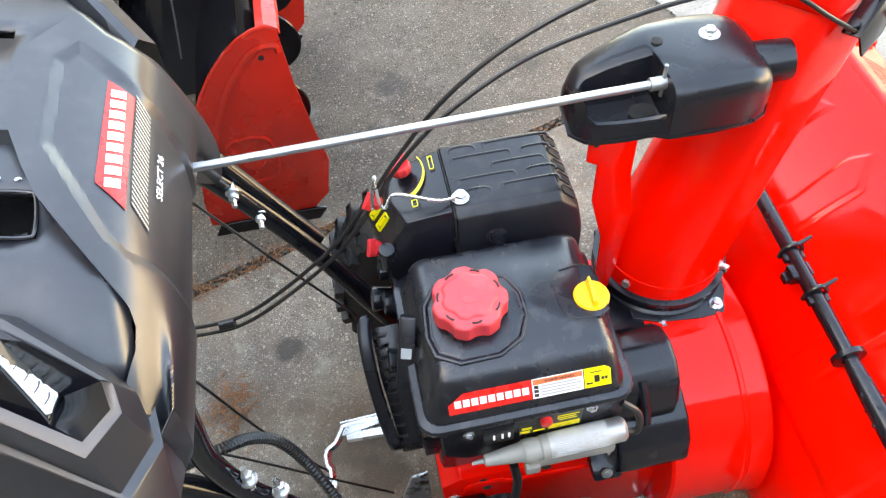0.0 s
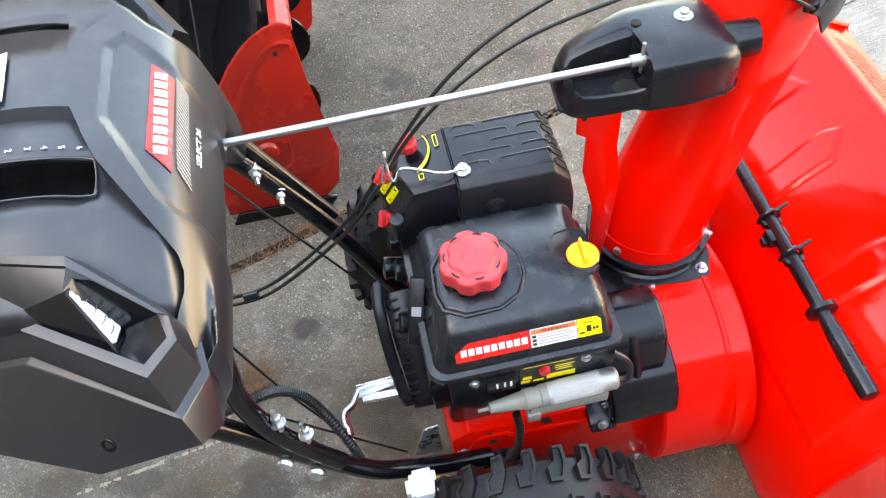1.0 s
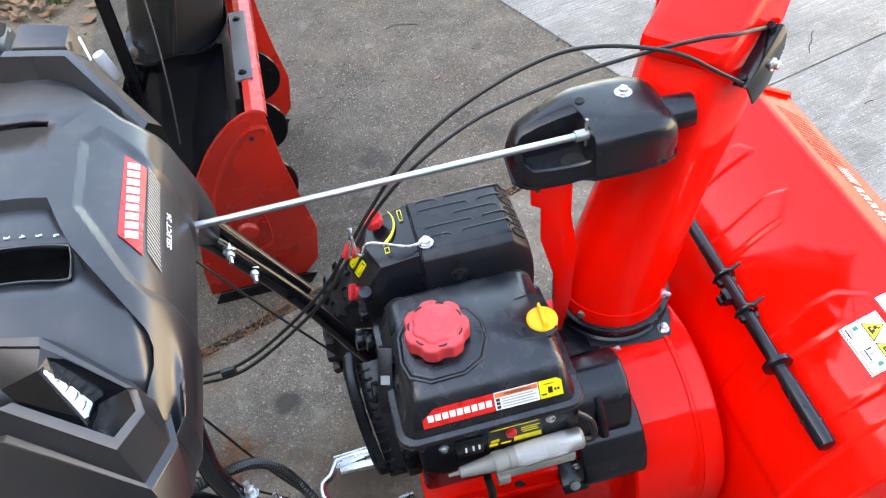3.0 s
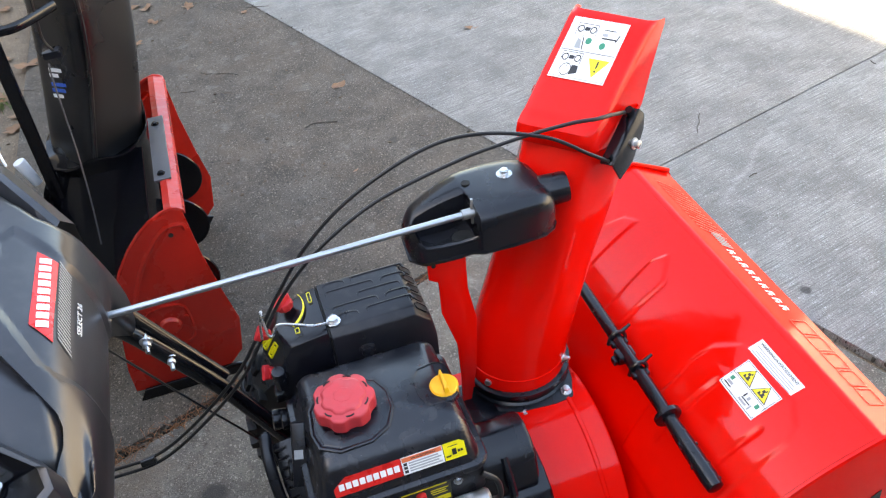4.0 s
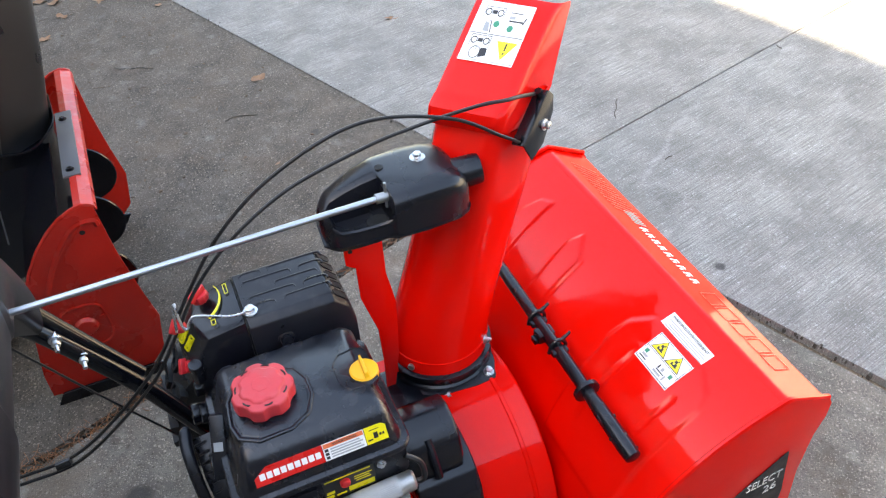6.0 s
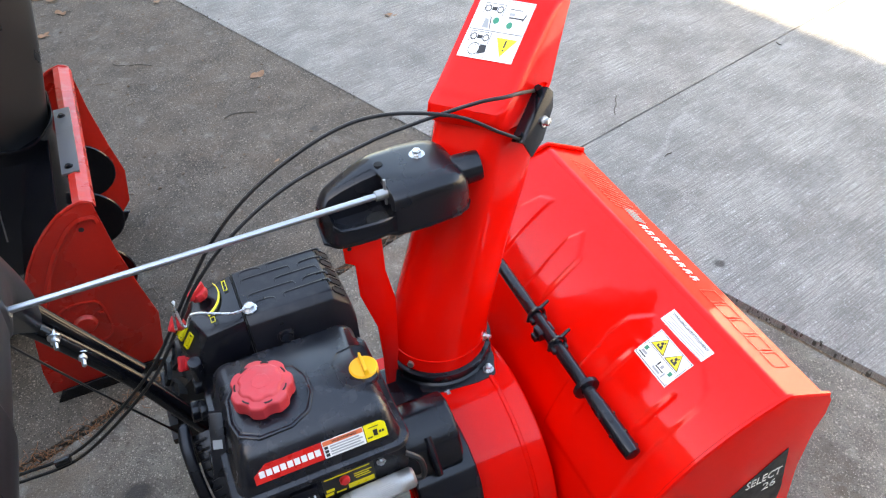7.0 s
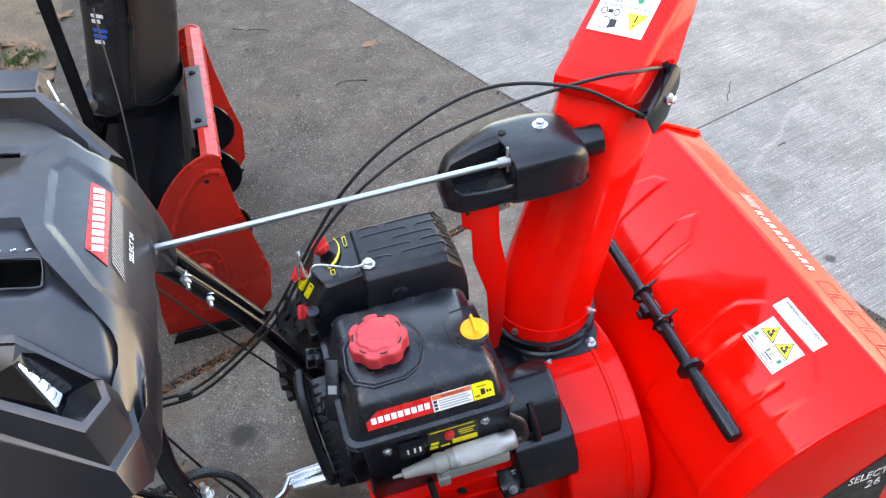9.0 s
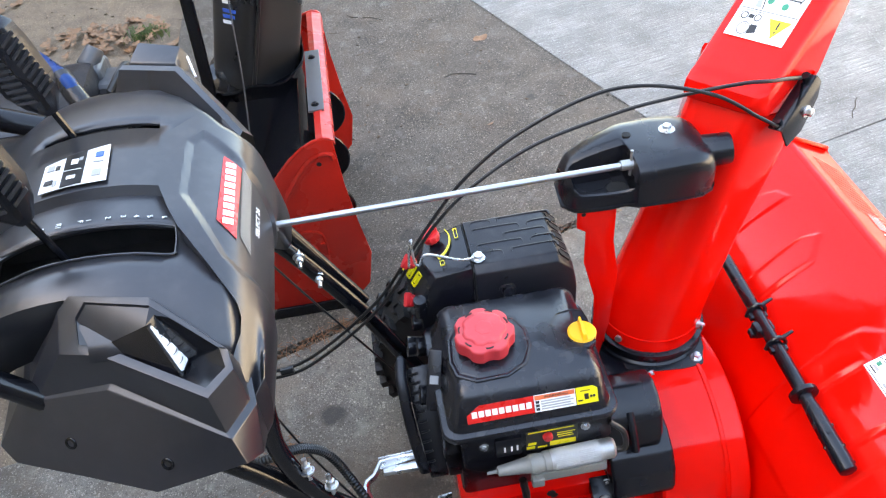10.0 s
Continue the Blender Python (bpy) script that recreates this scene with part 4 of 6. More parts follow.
# dished seat round the filler, with a low uneven wall
pts = [(-0.128, -0.105), (-0.122, -0.130), (-0.096, -0.145), (-0.050, -0.144), (-0.022, -0.128), (-0.008, -0.098), (-0.008, -0.066), (-0.020, -0.040), (-0.044, -0.030), (-0.080, -0.030), (-0.108, -0.036), (-0.124, -0.062)]
fc = Vector((-0.066, -0.088))
loft(bm, [[(fc.x + (x - fc.x) * k, fc.y + (y - fc.y) * k, z) for x, y in pts] for k, z in ((1.0, 0.5985), (0.985, 0.6022), (0.93, 0.6026), (0.90, 0.6004), (0.86, 0.6002), (0.84, 0.6012), (0.60, 0.6018))], r=0.0006, seg=1)
tank = part("fuel_tank", bm, TANK, engine, "black plastic fuel tank cover")
CAP = Vector((-0.072, -0.079))


def cap_radius(a):
    """Seven broad lobes with dips between them."""
    return 0.0405 + 0.0024 * math.tanh(1.8 * math.cos(7 * a + 1.2) + 0.6)


bm = B()
loft(bm, [[(CAP.x + math.cos(a) * q * k, CAP.y + math.sin(a) * q * k, h) for a, q in ((w, cap_radius(w)) for w in [2 * math.pi * i / 96 for i in range(96)])]
          for h, k in ((0.600, 0.84), (0.606, 0.90), (0.608, 1.0), (0.626, 1.0), (0.6285, 0.975), (0.6295, 0.94), (0.6312, 0.74), (0.6334, 0.69), (0.6342, 0.64), (0.6342, 0.3), (0.6346, 0.28), (0.6346, 0.1))])
cap = part("fuel_cap", bm, CAPRED, engine, "faded red plastic fuel cap", angle=18)
for k in range(7):
    a = 2 * math.pi * (k + 0.5) / 7 - 1.2 / 7
    c, s_ = math.cos(a), math.sin(a)
    m = Matrix.Translation((CAP.x + c * 0.0335, CAP.y + s_ * 0.0335, 0.6300)) @ Matrix.Rotation(a, 4, "Z") @ Matrix.Rotation(radians(10), 4, "Y")
    bm = B()
    prism(bm, [(-0.0006, -0.0058), (0.0016, -0.0052), (0.0024, 0.0), (0.0016, 0.0052), (-0.0006, 0.0058), (0.0004, 0.0)], "z", -0.002, 0.0012, m=m)
    part("notch", bm, DARK, cap, "dark slot in the cap's rim")
bm = B()
loft(bm, [[(0.056 + (x - 0.056) * k, -0.080 + (y + 0.080) * k, z) for x, y in ((0.034, -0.118), (0.024, -0.098), (0.024, -0.062), (0.038, -0.044), (0.066, -0.040), (0.080, -0.046), (0.083, -0.066), (0.083, -0.114), (0.070, -0.122))]
          for k, z in ((0.90, 0.592), (0.90, 0.6006), (0.885, 0.6010), (0.86, 0.5996))])
part("filler_surround", bm, TANK, engine)
bm = B()
lathe(bm, (0.066, -0.089, 0.582), (0, 0, 1), [(0, 0.019), (0.010, 0.0205), (0.018, 0.0205), (0.0205, 0.0185), (0.021, 0.001)], 28)
loft(bm, [[(0.0615, -0.108, 0.600), (0.0705, -0.108, 0.600), (0.0685, -0.071, 0.600), (0.0635, -0.071, 0.600)], [(0.0635, -0.103, 0.610), (0.0685, -0.103, 0.610), (0.0675, -0.073, 0.616), (0.0645, -0.073, 0.616)]], r=0.0015)
part("oil_filler_cap", bm, YELLOW, engine, "yellow plastic oil filler cap")

# muffler cover
bm = B()
MP = [(0.03, 0.50), (0.150, 0.50), (0.158, 0.56), (0.152, 0.626), (0.145, 0.632), (0.045, 0.632), (0.034, 0.622), (0.030, 0.600)]
loft(bm, [[(x, 0.09 + (y - 0.09) * k, 0.5 + (z - 0.5) * kz2) for y, z in MP] for x, k, kz2 in ((-0.062, 1, 1), (0.066, 1, 1), (0.090, 0.97, 0.80), (0.095, 0.97, 0.60))], r=0.0035, seg=2)
muffler = part("muffler_cover", bm, MUFF, engine, "black embossed steel muffler cover")
for y, spans in ((0.142, ((-0.052, -0.020), (-0.008, 0.075))), (0.124, ((-0.052, 0.022), (0.036, 0.072))), (0.106, ((-0.005, 0.060),)), (0.088, ((-0.050, 0.020), (0.034, 0.070))), (0.070, ((-0.045, -0.015), (0.0, 0.070)))):
    for x0, x1 in spans:
        bm = B()
        tube(bm, [(x0, y - 0.009, 0.6305), (x0 + 0.001, y - 0.003, 0.6312), (x0 + 0.008, y, 0.6315), (x1 - 0.008, y, 0.6315), (x1, y - 0.003, 0.6312), (x1 + 0.001, y - 0.009, 0.6305)], 0.0019, 8, 4)
        part("embossed_rib", bm, MUFF, muffler)
for k in range(5):
    y = 0.050 + k * 0.022
    bm = B()
    m = Matrix.Translation((0.0775, y, 0.6195)) @ Matrix.Rotation(radians(48), 4, "Y")
    prism(bm, [(-0.013, -0.003), (-0.009, -0.007), (0.010, -0.007), (0.015, 0.000), (0.013, 0.006), (-0.007, 0.006), (-0.012, 0.003)], "z", -0.002, 0.0012, m=m)
    part("vent_slot", bm, DARK, muffler, "dark vent slot")
    bm = B()
    prism(bm, [(-0.008, 0.0062), (0.014, 0.0062), (0.014, 0.0086), (-0.006, 0.0086)], "z", -0.002, 0.0022, m=m, r=0.0008)
    part("vent_bar", bm, MUFF, muffler)
for x, y in ((-0.015, 0.0305),):
    bm = B()
    lathe(bm, (x, y, 0.585), (0, -1, 0.35), [(0, 0.013), (0.004, 0.0135), (0.005, 0.010), (0.006, 0.010), (0.013, 0.0085), (0.013, 0.001)], 18)
    part("screw_boss", bm, BLACK, muffler)
bm = B()
bolt(bm, (-0.053, 0.058, 0.633), (0, 0, 1), 0.0075, 0.009)
part("bolt", bm, ZINC, muffler, "zinc bolt")
# choke box left of it
bm = B()
loft(bm, [[(-0.065, 0.034, z0), (-0.065, 0.150, z0), (-0.150, 0.140, z1), (-0.165, 0.100, z1), (-0.150, 0.045, z1)] for z0, z1 in ((0.48, 0.48), (0.600, 0.575))] +
     [[(-0.065, 0.042, 0.630), (-0.065, 0.146, 0.630), (-0.128, 0.138, 0.616), (-0.138, 0.100, 0.610), (-0.122, 0.052, 0.612)]], r=0.003)
controls = part("choke_box", bm, BLACK, engine)
bm = B()
box(bm, (-0.0645, 0.034, 0.50), (-0.0625, 0.150, 0.628), 0.0)
part("seam", bm, DARK, controls)
top_m = basis((-0.10, 0.10, 0.6235), (1, 0, 0.2), (0, 1, 0))
bm = B()
arc = [(-0.032 + 0.0465 * math.cos(a), 0.022 + 0.0465 * math.sin(a)) for a in [radians(-62 + 10 * k) for k in range(10)]]
arc2 = [(-0.032 + (0.0415 + 0.004 * k / 9) * math.cos(a), 0.022 + (0.0415 + 0.004 * k / 9) * math.sin(a)) for k, a in enumerate([radians(-62 + 10 * k) for k in range(10)])]
plate(bm, arc + arc2[::-1], top_m, 0.0016)
part("choke_scale", bm, LAB_YEL, controls, "yellow choke scale")
for p in (rect(0.021, 0.016, 0.027, 0.038), rect(-0.010, -0.034, -0.003, -0.023)):
    x0, y0, x1, y1 = *p[0], *p[2]
    bm = B()
    for r in (rect(x0, y0, x1, y0 + 0.001), rect(x0, y1 - 0.001, x1, y1), rect(x0, y0, x0 + 0.001, y1), rect(x1 - 0.001, y0, x1, y1)):
        plate(bm, r, top_m, 0.0016)
    part("print", bm, LAB_YEL, controls)
face_m = basis((-0.151, 0.092, 0.590), (0.25, -0.95, 0), (0.5, 0, 0.6))
for q in (-0.028, -0.012, 0.008):
    bm = B()
    for r in (rect(q, -0.012, q + 0.011, -0.0105), rect(q, 0.010, q + 0.011, 0.0115), rect(q, -0.012, q + 0.0015, 0.0115), rect(q + 0.0095, -0.012, q + 0.011, 0.0115), rect(q + 0.0035, -0.007, q + 0.0075, 0.006)):
        plate(bm, r, face_m, 0.004, -0.001)
    part("print", bm, LAB_YEL, controls)


def knob(at, axis, r, parent, name="choke_knob"):
    """A round scalloped knob with a raised finger bar that tapers to a pointer."""
    axis = Vector(axis).normalized()
    u = axis.orthogonal().normalized()
    v = axis.cross(u)
    bm = B()
    rings = []
    for h, k in ((-0.004, 0.8), (0.0, 1.0), (0.007, 1.0), (0.009, 0.9), (0.0095, 0.1)):
        rings.append([Vector(at) + axis * h + (u * math.cos(a) + v * math.sin(a)) * r * k * (1 + 0.05 * math.cos(10 * a)) for a in [2 * math.pi * i / 40 for i in range(40)]])
    loft(bm, rings)
    m = basis(Vector(at) + axis * 0.008, u, v)
    prism(bm, [(-r * 1.35, -r * 0.18), (-r * 0.9, -r * 0.34), (r * 0.8, -r * 0.42), (r * 1.05, -r * 0.25), (r * 1.05, r * 0.25), (r * 0.8, r * 0.42), (-r * 0.9, r * 0.34), (-r * 1.35, r * 0.18)], "z", -0.003, 0.009, r=0.002, m=m)
    return part(name, bm, KNOBRED, parent, "red plastic knob")


knob((-0.115, 0.124, 0.628), (-0.15, 0.1, 1), 0.0135, engine)
knob((-0.152, 0.086, 0.620), (-0.7, -0.2, 0.8), 0.0095, engine, "throttle_lever")
knob((-0.160, 0.060, 0.564), (-0.7, -0.4, 0.6), 0.0095, engine, "fuel_valve")
bm = B()
rod(bm, (-0.150, 0.045, 0.545), (-0.150, 0.040, 0.585), 0.010, n=16, bevel=0.003)
part("primer", bm, BLACK, engine)
# wire guide that holds the cables
bm = B()
tube(bm, [(-0.053, 0.058, 0.637), (-0.070, 0.056, 0.637), (-0.085, 0.056, 0.640), (-0.125, 0.066, 0.650), (-0.136, 0.066, 0.646), (-0.142, 0.062, 0.636), (-0.148, 0.064, 0.640), (-0.150, 0.074, 0.664), (-0.149, 0.080, 0.672), (-0.153, 0.076, 0.664), (-0.158, 0.064, 0.634)], 0.0021, 8, 6)
part("wire_guide", bm, ZINC, engine, "bent zinc wire cable guide")

# front panel with key, button and labels
bm = B()
prism(bm, [(-0.130, 0.520), (0.088, 0.524), (0.090, 0.470), (0.070, 0.436), (-0.100, 0.425), (-0.128, 0.445)], "y", -0.178, -0.09, r=0.005)
panel = part("control_panel", bm, BLACK, engine)
fm = basis((0, -0.1782, 0), (1, 0, 0), (0, 0, 1))
for x, z in ((0.049, 0.503), (-0.097, 0.496)):
    bm = B()
    bolt(bm, (x, -0.178, z), (0, -1, 0), 0.0048, 0.005)
    part("screw", bm, ZINC, panel, "zinc screw")
bm = B()
plate(bm, rect(-0.037, 0.466, 0.038, 0.517), fm, 0.0005)
lab = part("panel_label", bm, LAB_BLK, panel, "black and yellow printed label")
for p in (rect(-0.034, 0.508, 0.032, 0.5105), rect(-0.002, 0.470, 0.036, 0.481), rect(-0.036, 0.470, -0.024, 0.476), rect(0.008, 0.498, 0.034, 0.500), rect(0.008, 0.493, 0.030, 0.495), rect(0.010, 0.488, 0.032, 0.490), rect(-0.034, 0.479, -0.022, 0.485), rect(-0.020, 0.470, -0.006, 0.4735)):
    bm = B()
    plate(bm, p, fm, 0.0004, 0.0005)
    part("print", bm, LAB_YEL, lab)
bm = B()
lathe(bm, (-0.006, -0.178, 0.497), (0, -1, 0), [(0, 0.0075), (0.006, 0.0072), (0.008, 0.005), (0.0082, 0.001)], 16)
part("start_button", bm, KNOBRED, panel, "red push button")
bm = B()
box(bm, (-0.082, -0.184, 0.470), (-0.044, -0.176, 0.512), 0.003)
key = part("key_switch", bm, BLACK, panel)
for x in (-0.070, -0.060, -0.052):
    bm = B()
    box(bm, (x, -0.1855, 0.484), (x + 0.0025, -0.1835, 0.494), 0.0)
    part("mark", bm, WHITE, key)

# maker's label on the tank
lm = basis((-0.117, -0.1782, 0.5575), (1, 0, 0), (0, 0.0145, 0.0245))
bm = B()
plate(bm, [(0, 0), (0.093, 0), (0.093, 0.0245), (0.018, 0.0245), (0.0, 0.012)], lm, 0.0008, 0.0006)
red = part("tank_label", bm, LAB_RED, tank, "red label with white blocks")
for k in range(9):
    bm = B()
    x = 0.007 + k * 0.0094
    plate(bm, rect(x, 0.0075, x + 0.0074, 0.0165), lm, 0.0004, 0.0014)
    part("brand_block", bm, WHITE, red)
bm = B()
plate(bm, rect(0.0935, 0, 0.151, 0.0245), lm, 0.0008, 0.0006)
wlab = part("tank_warning_label", bm, WHITE, tank, "white and orange warning label")
bm = B()
plate(bm, rect(0.0945, 0.0175, 0.150, 0.0238), lm, 0.0004, 0.0014)
part("print", bm, LAB_ORG, wlab)
lettering("heading", "WARNING", 0.0052, lm @ Matrix.Translation((0.124, 0.0206, 0.0019)), LAB_BLK, wlab, width=0.034)
for k in range(4):
    bm = B()
    plate(bm, rect(0.103, 0.0025 + k * 0.0037, 0.148 - 0.004 * (k % 2), 0.0045 + k * 0.0037), lm, 0.0004, 0.0014)
    part("print", bm, LAB_GREY, wlab)
for k in range(3):
    bm = B()
    plate(bm, rect(0.0955, 0.002 + k * 0.0052, 0.1005, 0.0058 + k * 0.0052), lm, 0.0004, 0.0014)
    part("print", bm, LAB_BLK, wlab)
bm = B()
plate(bm, [(0.152, 0), (0.182, 0), (0.182, 0.020), (0.176, 0.0245), (0.152, 0.0245)], lm, 0.0008, 0.0006)
ylab = part("tank_yellow_label", bm, LAB_YEL, tank, "yellow printed label")
for p in (rect(0.158, 0.0185, 0.172, 0.0195), rect(0.163, 0.006, 0.169, 0.0145), rect(0.171, 0.008, 0.174, 0.0115), rect(0.175, 0.008, 0.178, 0.0115), rect(0.154, 0.0045, 0.161, 0.0065)):
    bm = B()
    plate(bm, p, lm, 0.0004, 0.0014)
    part("print", bm, LAB_BLK, ylab)
bm = B()
sq = basis((-0.150, -0.088, 0.550), (0.9, -0.25, -0.05), (0.15, 0.6, 0.75))
box(bm, (-0.010, -0.046, -0.014), (0.010, 0.044, 0.001), 0.003, m=sq)
part("label_boss", bm, BLACK, tank)
bm = B()
plate(bm, rect(-0.0062, -0.0062, 0.0062, 0.0062), sq, 0.001, 0.001)
tick = part("small_label", bm, LAB_GREY, tank, "small grey printed square")

# recoil starter at the back, a ribbed cover with a flat outer rim
bm = B()
prism(bm, [(0.03, 0.36), (-0.10, 0.34), (-0.145, 0.38), (-0.15, 0.45), (-0.12, 0.515), (-0.02, 0.535), (0.04, 0.50)], "x", -0.150, -0.128, r=0.006)
part("recoil_housing", bm, BLACK, engine)
bm = B()
arm = smooth_path([(-0.194, 0.004, 0.502), (-0.198, -0.03, 0.488), (-0.196, -0.07, 0.440), (-0.189, -0.105, 0.385), (-0.183, -0.117, 0.362)], 5)
loft(bm, [[p + Vector((x * k, 0, z * k)) for x, z in ((-0.0085, -0.012), (-0.0085, 0.003), (-0.005, 0.006), (0.005, 0.006), (0.0085, 0.003), (0.0085, -0.012))] for p, k in zip(arm, [0.7] + [1.0] * (len(arm) - 2) + [0.7])], r=0.0012, seg=1)
rim = part("recoil_cover", bm, BLACK, engine, "black ribbed recoil starter cover")
bm = B()
loft(bm, [[(-0.190, 0.0, 0.476), (-0.150, 0.0, 0.480), (-0.150, 0.0, 0.450), (-0.186, 0.0, 0.450)], [(-0.188, -0.05, 0.436), (-0.150, -0.05, 0.440), (-0.150, -0.05, 0.40), (-0.184, -0.05, 0.40)], [(-0.178, -0.112, 0.348), (-0.148, -0.112, 0.352), (-0.148, -0.112, 0.33), (-0.178, -0.112, 0.33)]], r=0.003)
part("recoil_back", bm, BLACK, rim)
for k in range(10):
    t = k / 9
    bm = B()
    y, z = -0.012 - 0.092 * t, 0.472 - 0.095 * t - 0.012 * t * t
    tube(bm, [(-0.186 + 0.008 * t, y, z + 0.001), (-0.179 + 0.006 * t, y - 0.003, z + 0.006), (-0.171 + 0.004 * t, y - 0.003, z + 0.008)], 0.0022, 6, 3)
    part("fin", bm, BLACK, rim)
for x, y, z, r in ((-0.150, 0.02, 0.50, 0.016), (-0.165, 0.05, 0.47, 0.018), (-0.158, -0.04, 0.455, 0.016), (-0.150, 0.072, 0.50, 0.014), (-0.168, 0.005, 0.45, 0.012)):
    bm = B()
    rod(bm, (x - 0.016, y, z), (x + 0.02, y, z - 0.006), r, r * 0.8, n=10, bevel=0.003)
    part("recoil_fitting", bm, BLACK, engine)
bm = B()
prism(bm, [(-0.09, 0.36), (-0.145, 0.42), (-0.148, 0.50), (-0.10, 0.525), (-0.06, 0.53), (-0.05, 0.50), (-0.10, 0.47), (-0.10, 0.40)], "x", -0.152, -0.143, r=0.003)
part("side_shroud", bm, BLACK, engine)

# belt cover
bm = B()
prism(bm, [(0.0, 0.33), (-0.030, 0.385), (-0.042, 0.425), (-0.062, 0.449), (-0.090, 0.459), (-0.118, 0.453), (-0.140, 0.434), (-0.150, 0.40), (-0.150, 0.35)], "x", 0.088, 0.186, r=0.008, seg=3)
prism(bm, [(0.10, 0.308), (0.08, 0.372), (-0.10, 0.384), (-0.130, 0.380), (-0.160, 0.364), (-0.180, 0.338), (-0.189, 0.305), (-0.186, 0.285), (-0.10, 0.280)], "x", 0.100, 0.203, r=0.007, seg=3)
prism(bm, [(-0.150, 0.31), (-0.180, 0.30), (-0.192, 0.288), (-0.176, 0.282), (-0.140, 0.282)], "x", 0.070, 0.11, r=0.004)
belt = part("belt_cover", bm, BLACK, blower, "black plastic belt cover")
bm = B()
tube(bm, [(0.135, -0.128, 0.440), (0.136, -0.150, 0.415), (0.138, -0.162, 0.385)], 0.007, 10, 5)
part("rib", bm, BLACK, belt)
bm = B()
bolt(bm, (0.088, -0.186, 0.300), (0, -1, 0.5), 0.0055, 0.005)
part("bolt", bm, STEEL, belt)

# electric starter
sa, sx = Vector((-0.084, -0.196, 0.456)), Vector((0.17, 0.004, 0.001))
bm = B()
lathe(bm, sa, sx, [(-0.014, 0.0022), (0.0, 0.003), (0.002, 0.0072), (0.046, 0.0122), (0.049, 0.0145), (0.062, 0.0145), (0.064, 0.0135), (0.068, 0.0135), (0.070, 0.0150), (0.079, 0.0152)], 24)
starter = part("electric_starter", bm, GREY, engine, "grey electric starter motor")
bm = B()
lathe(bm, sa, sx, [(0.079, 0.013), (0.079, 0.0152), (0.170, 0.0152), (0.174, 0.012), (0.174, 0.001)], 28)
part("motor_can", bm, STEEL, starter, "dull metal motor can")
bm = B()
lathe(bm, sa, sx, [(0.082, 0.0149), (0.082, 0.0157), (0.150, 0.0157), (0.150, 0.0149)], 28)
part("motor_label", bm, PAPER, starter, "pale grey printed label")
t_dir = sx.normalized()
for k in range(9):
    a = radians(2 + k * 9)
    n = Vector((0, -math.cos(a), math.sin(a)))
    n = (n - t_dir * n.dot(t_dir)).normalized()
    for u0, u1 in ((0.085, 0.112 + 0.004 * (k % 2)), (0.119, 0.147 - 0.005 * (k % 3))):
        bm = B()
        rod(bm, sa + t_dir * u0 + n * 0.0155, sa + t_dir * u1 + n * 0.0155, 0.0007 if k != 2 else 0.0012, n=6)
        part("print", bm, LAB_GREY, starter)
bm = B()
box(bm, (-0.030, -0.204, 0.418), (0.078, -0.170, 0.438), 0.004)
box(bm, (-0.034, -0.208, 0.412), (-0.016, -0.192, 0.430), 0.002)
part("starter_mount", bm, GREY, starter)
bm = B()
tube(bm, [(0.086, -0.195, 0.455), (0.102, -0.20, 0.464), (0.102, -0.19, 0.488), (0.084, -0.18, 0.503)], 0.0045, 8, 6)
part("starter_wire", bm, CABLE, starter)

# wiring under the starter
bm = B()
tube(bm, [(-0.045, -0.19, 0.41), (-0.042, -0.20, 0.37), (-0.055, -0.215, 0.335), (-0.09, -0.225, 0.318), (-0.14, -0.225, 0.318), (-0.165, -0.222, 0.322)], 0.006, 8, 6)
part("wire", bm, CABLE, blower, "black wiring lead")
bm = B()
box(bm, (-0.206, -0.246, 0.322), (-0.168, -0.214, 0.346), 0.003)
box(bm, (-0.200, -0.249, 0.328), (-0.174, -0.211, 0.350), 0.002)
box(bm, (-0.212, -0.240, 0.326), (-0.200, -0.220, 0.342), 0.002)
conn = part("plug", bm, NYLON, blower, "white nylon plug")
for k in range(3):
    bm = B()
    rod(bm, (-0.170, -0.240 + k * 0.009, 0.336), (-0.150, -0.234 + k * 0.006, 0.326), 0.0018, n=6)
    part("pin_wire", bm, YELLOW, conn)
bm = B()
tube(bm, [(-0.42, -0.16, 0.525), (-0.373, -0.150, 0.528), (-0.345, -0.13, 0.500), (-0.320, -0.122, 0.462), (-0.298, -0.130, 0.405), (-0.272, -0.165, 0.362), (-0.262, -0.190, 0.350)], 0.0064, 10, 22, ridge=0.0012)
part("corrugated_conduit", bm, CABLE, blower, "black corrugated wiring conduit", angle=20)
# shift linkage
bm = B()
for a, b in (((-0.185, -0.048, 0.272), (-0.255, -0.044, 0.268)),):
    tube(bm, [a, b], 0.0085, 10, 1)
tube(bm, [(-0.190, -0.030, 0.278), (-0.250, -0.028, 0.275), (-0.262, -0.036, 0.272), (-0.272, -0.050, 0.268), (-0.286, -0.060, 0.266), (-0.288, -0.075, 0.262), (-0.284, -0.085, 0.256), (-0.286, -0.110, 0.25)], 0.0075, 8, 4, flat=0.6)
prism(bm, [(-0.262, -0.046), (-0.256, -0.030), (-0.188, -0.026), (-0.186, -0.034)], "z", 0.276, 0.2785, r=0.0008)
prism(bm, [(-0.262, -0.030), (-0.188, -0.026), (-0.188, -0.023), (-0.262, -0.027)], "z", 0.262, 0.286, r=0.0008)
link = part("shift_linkage", bm, ZINC, blower, "zinc plated shift linkage")
bm = B()
rod(bm, (-0.286, -0.108, 0.245), (-0.286, -0.108, 0.262), 0.008, n=12, bevel=0.002)
part("pin", bm, ZINC, link)
bm = B()
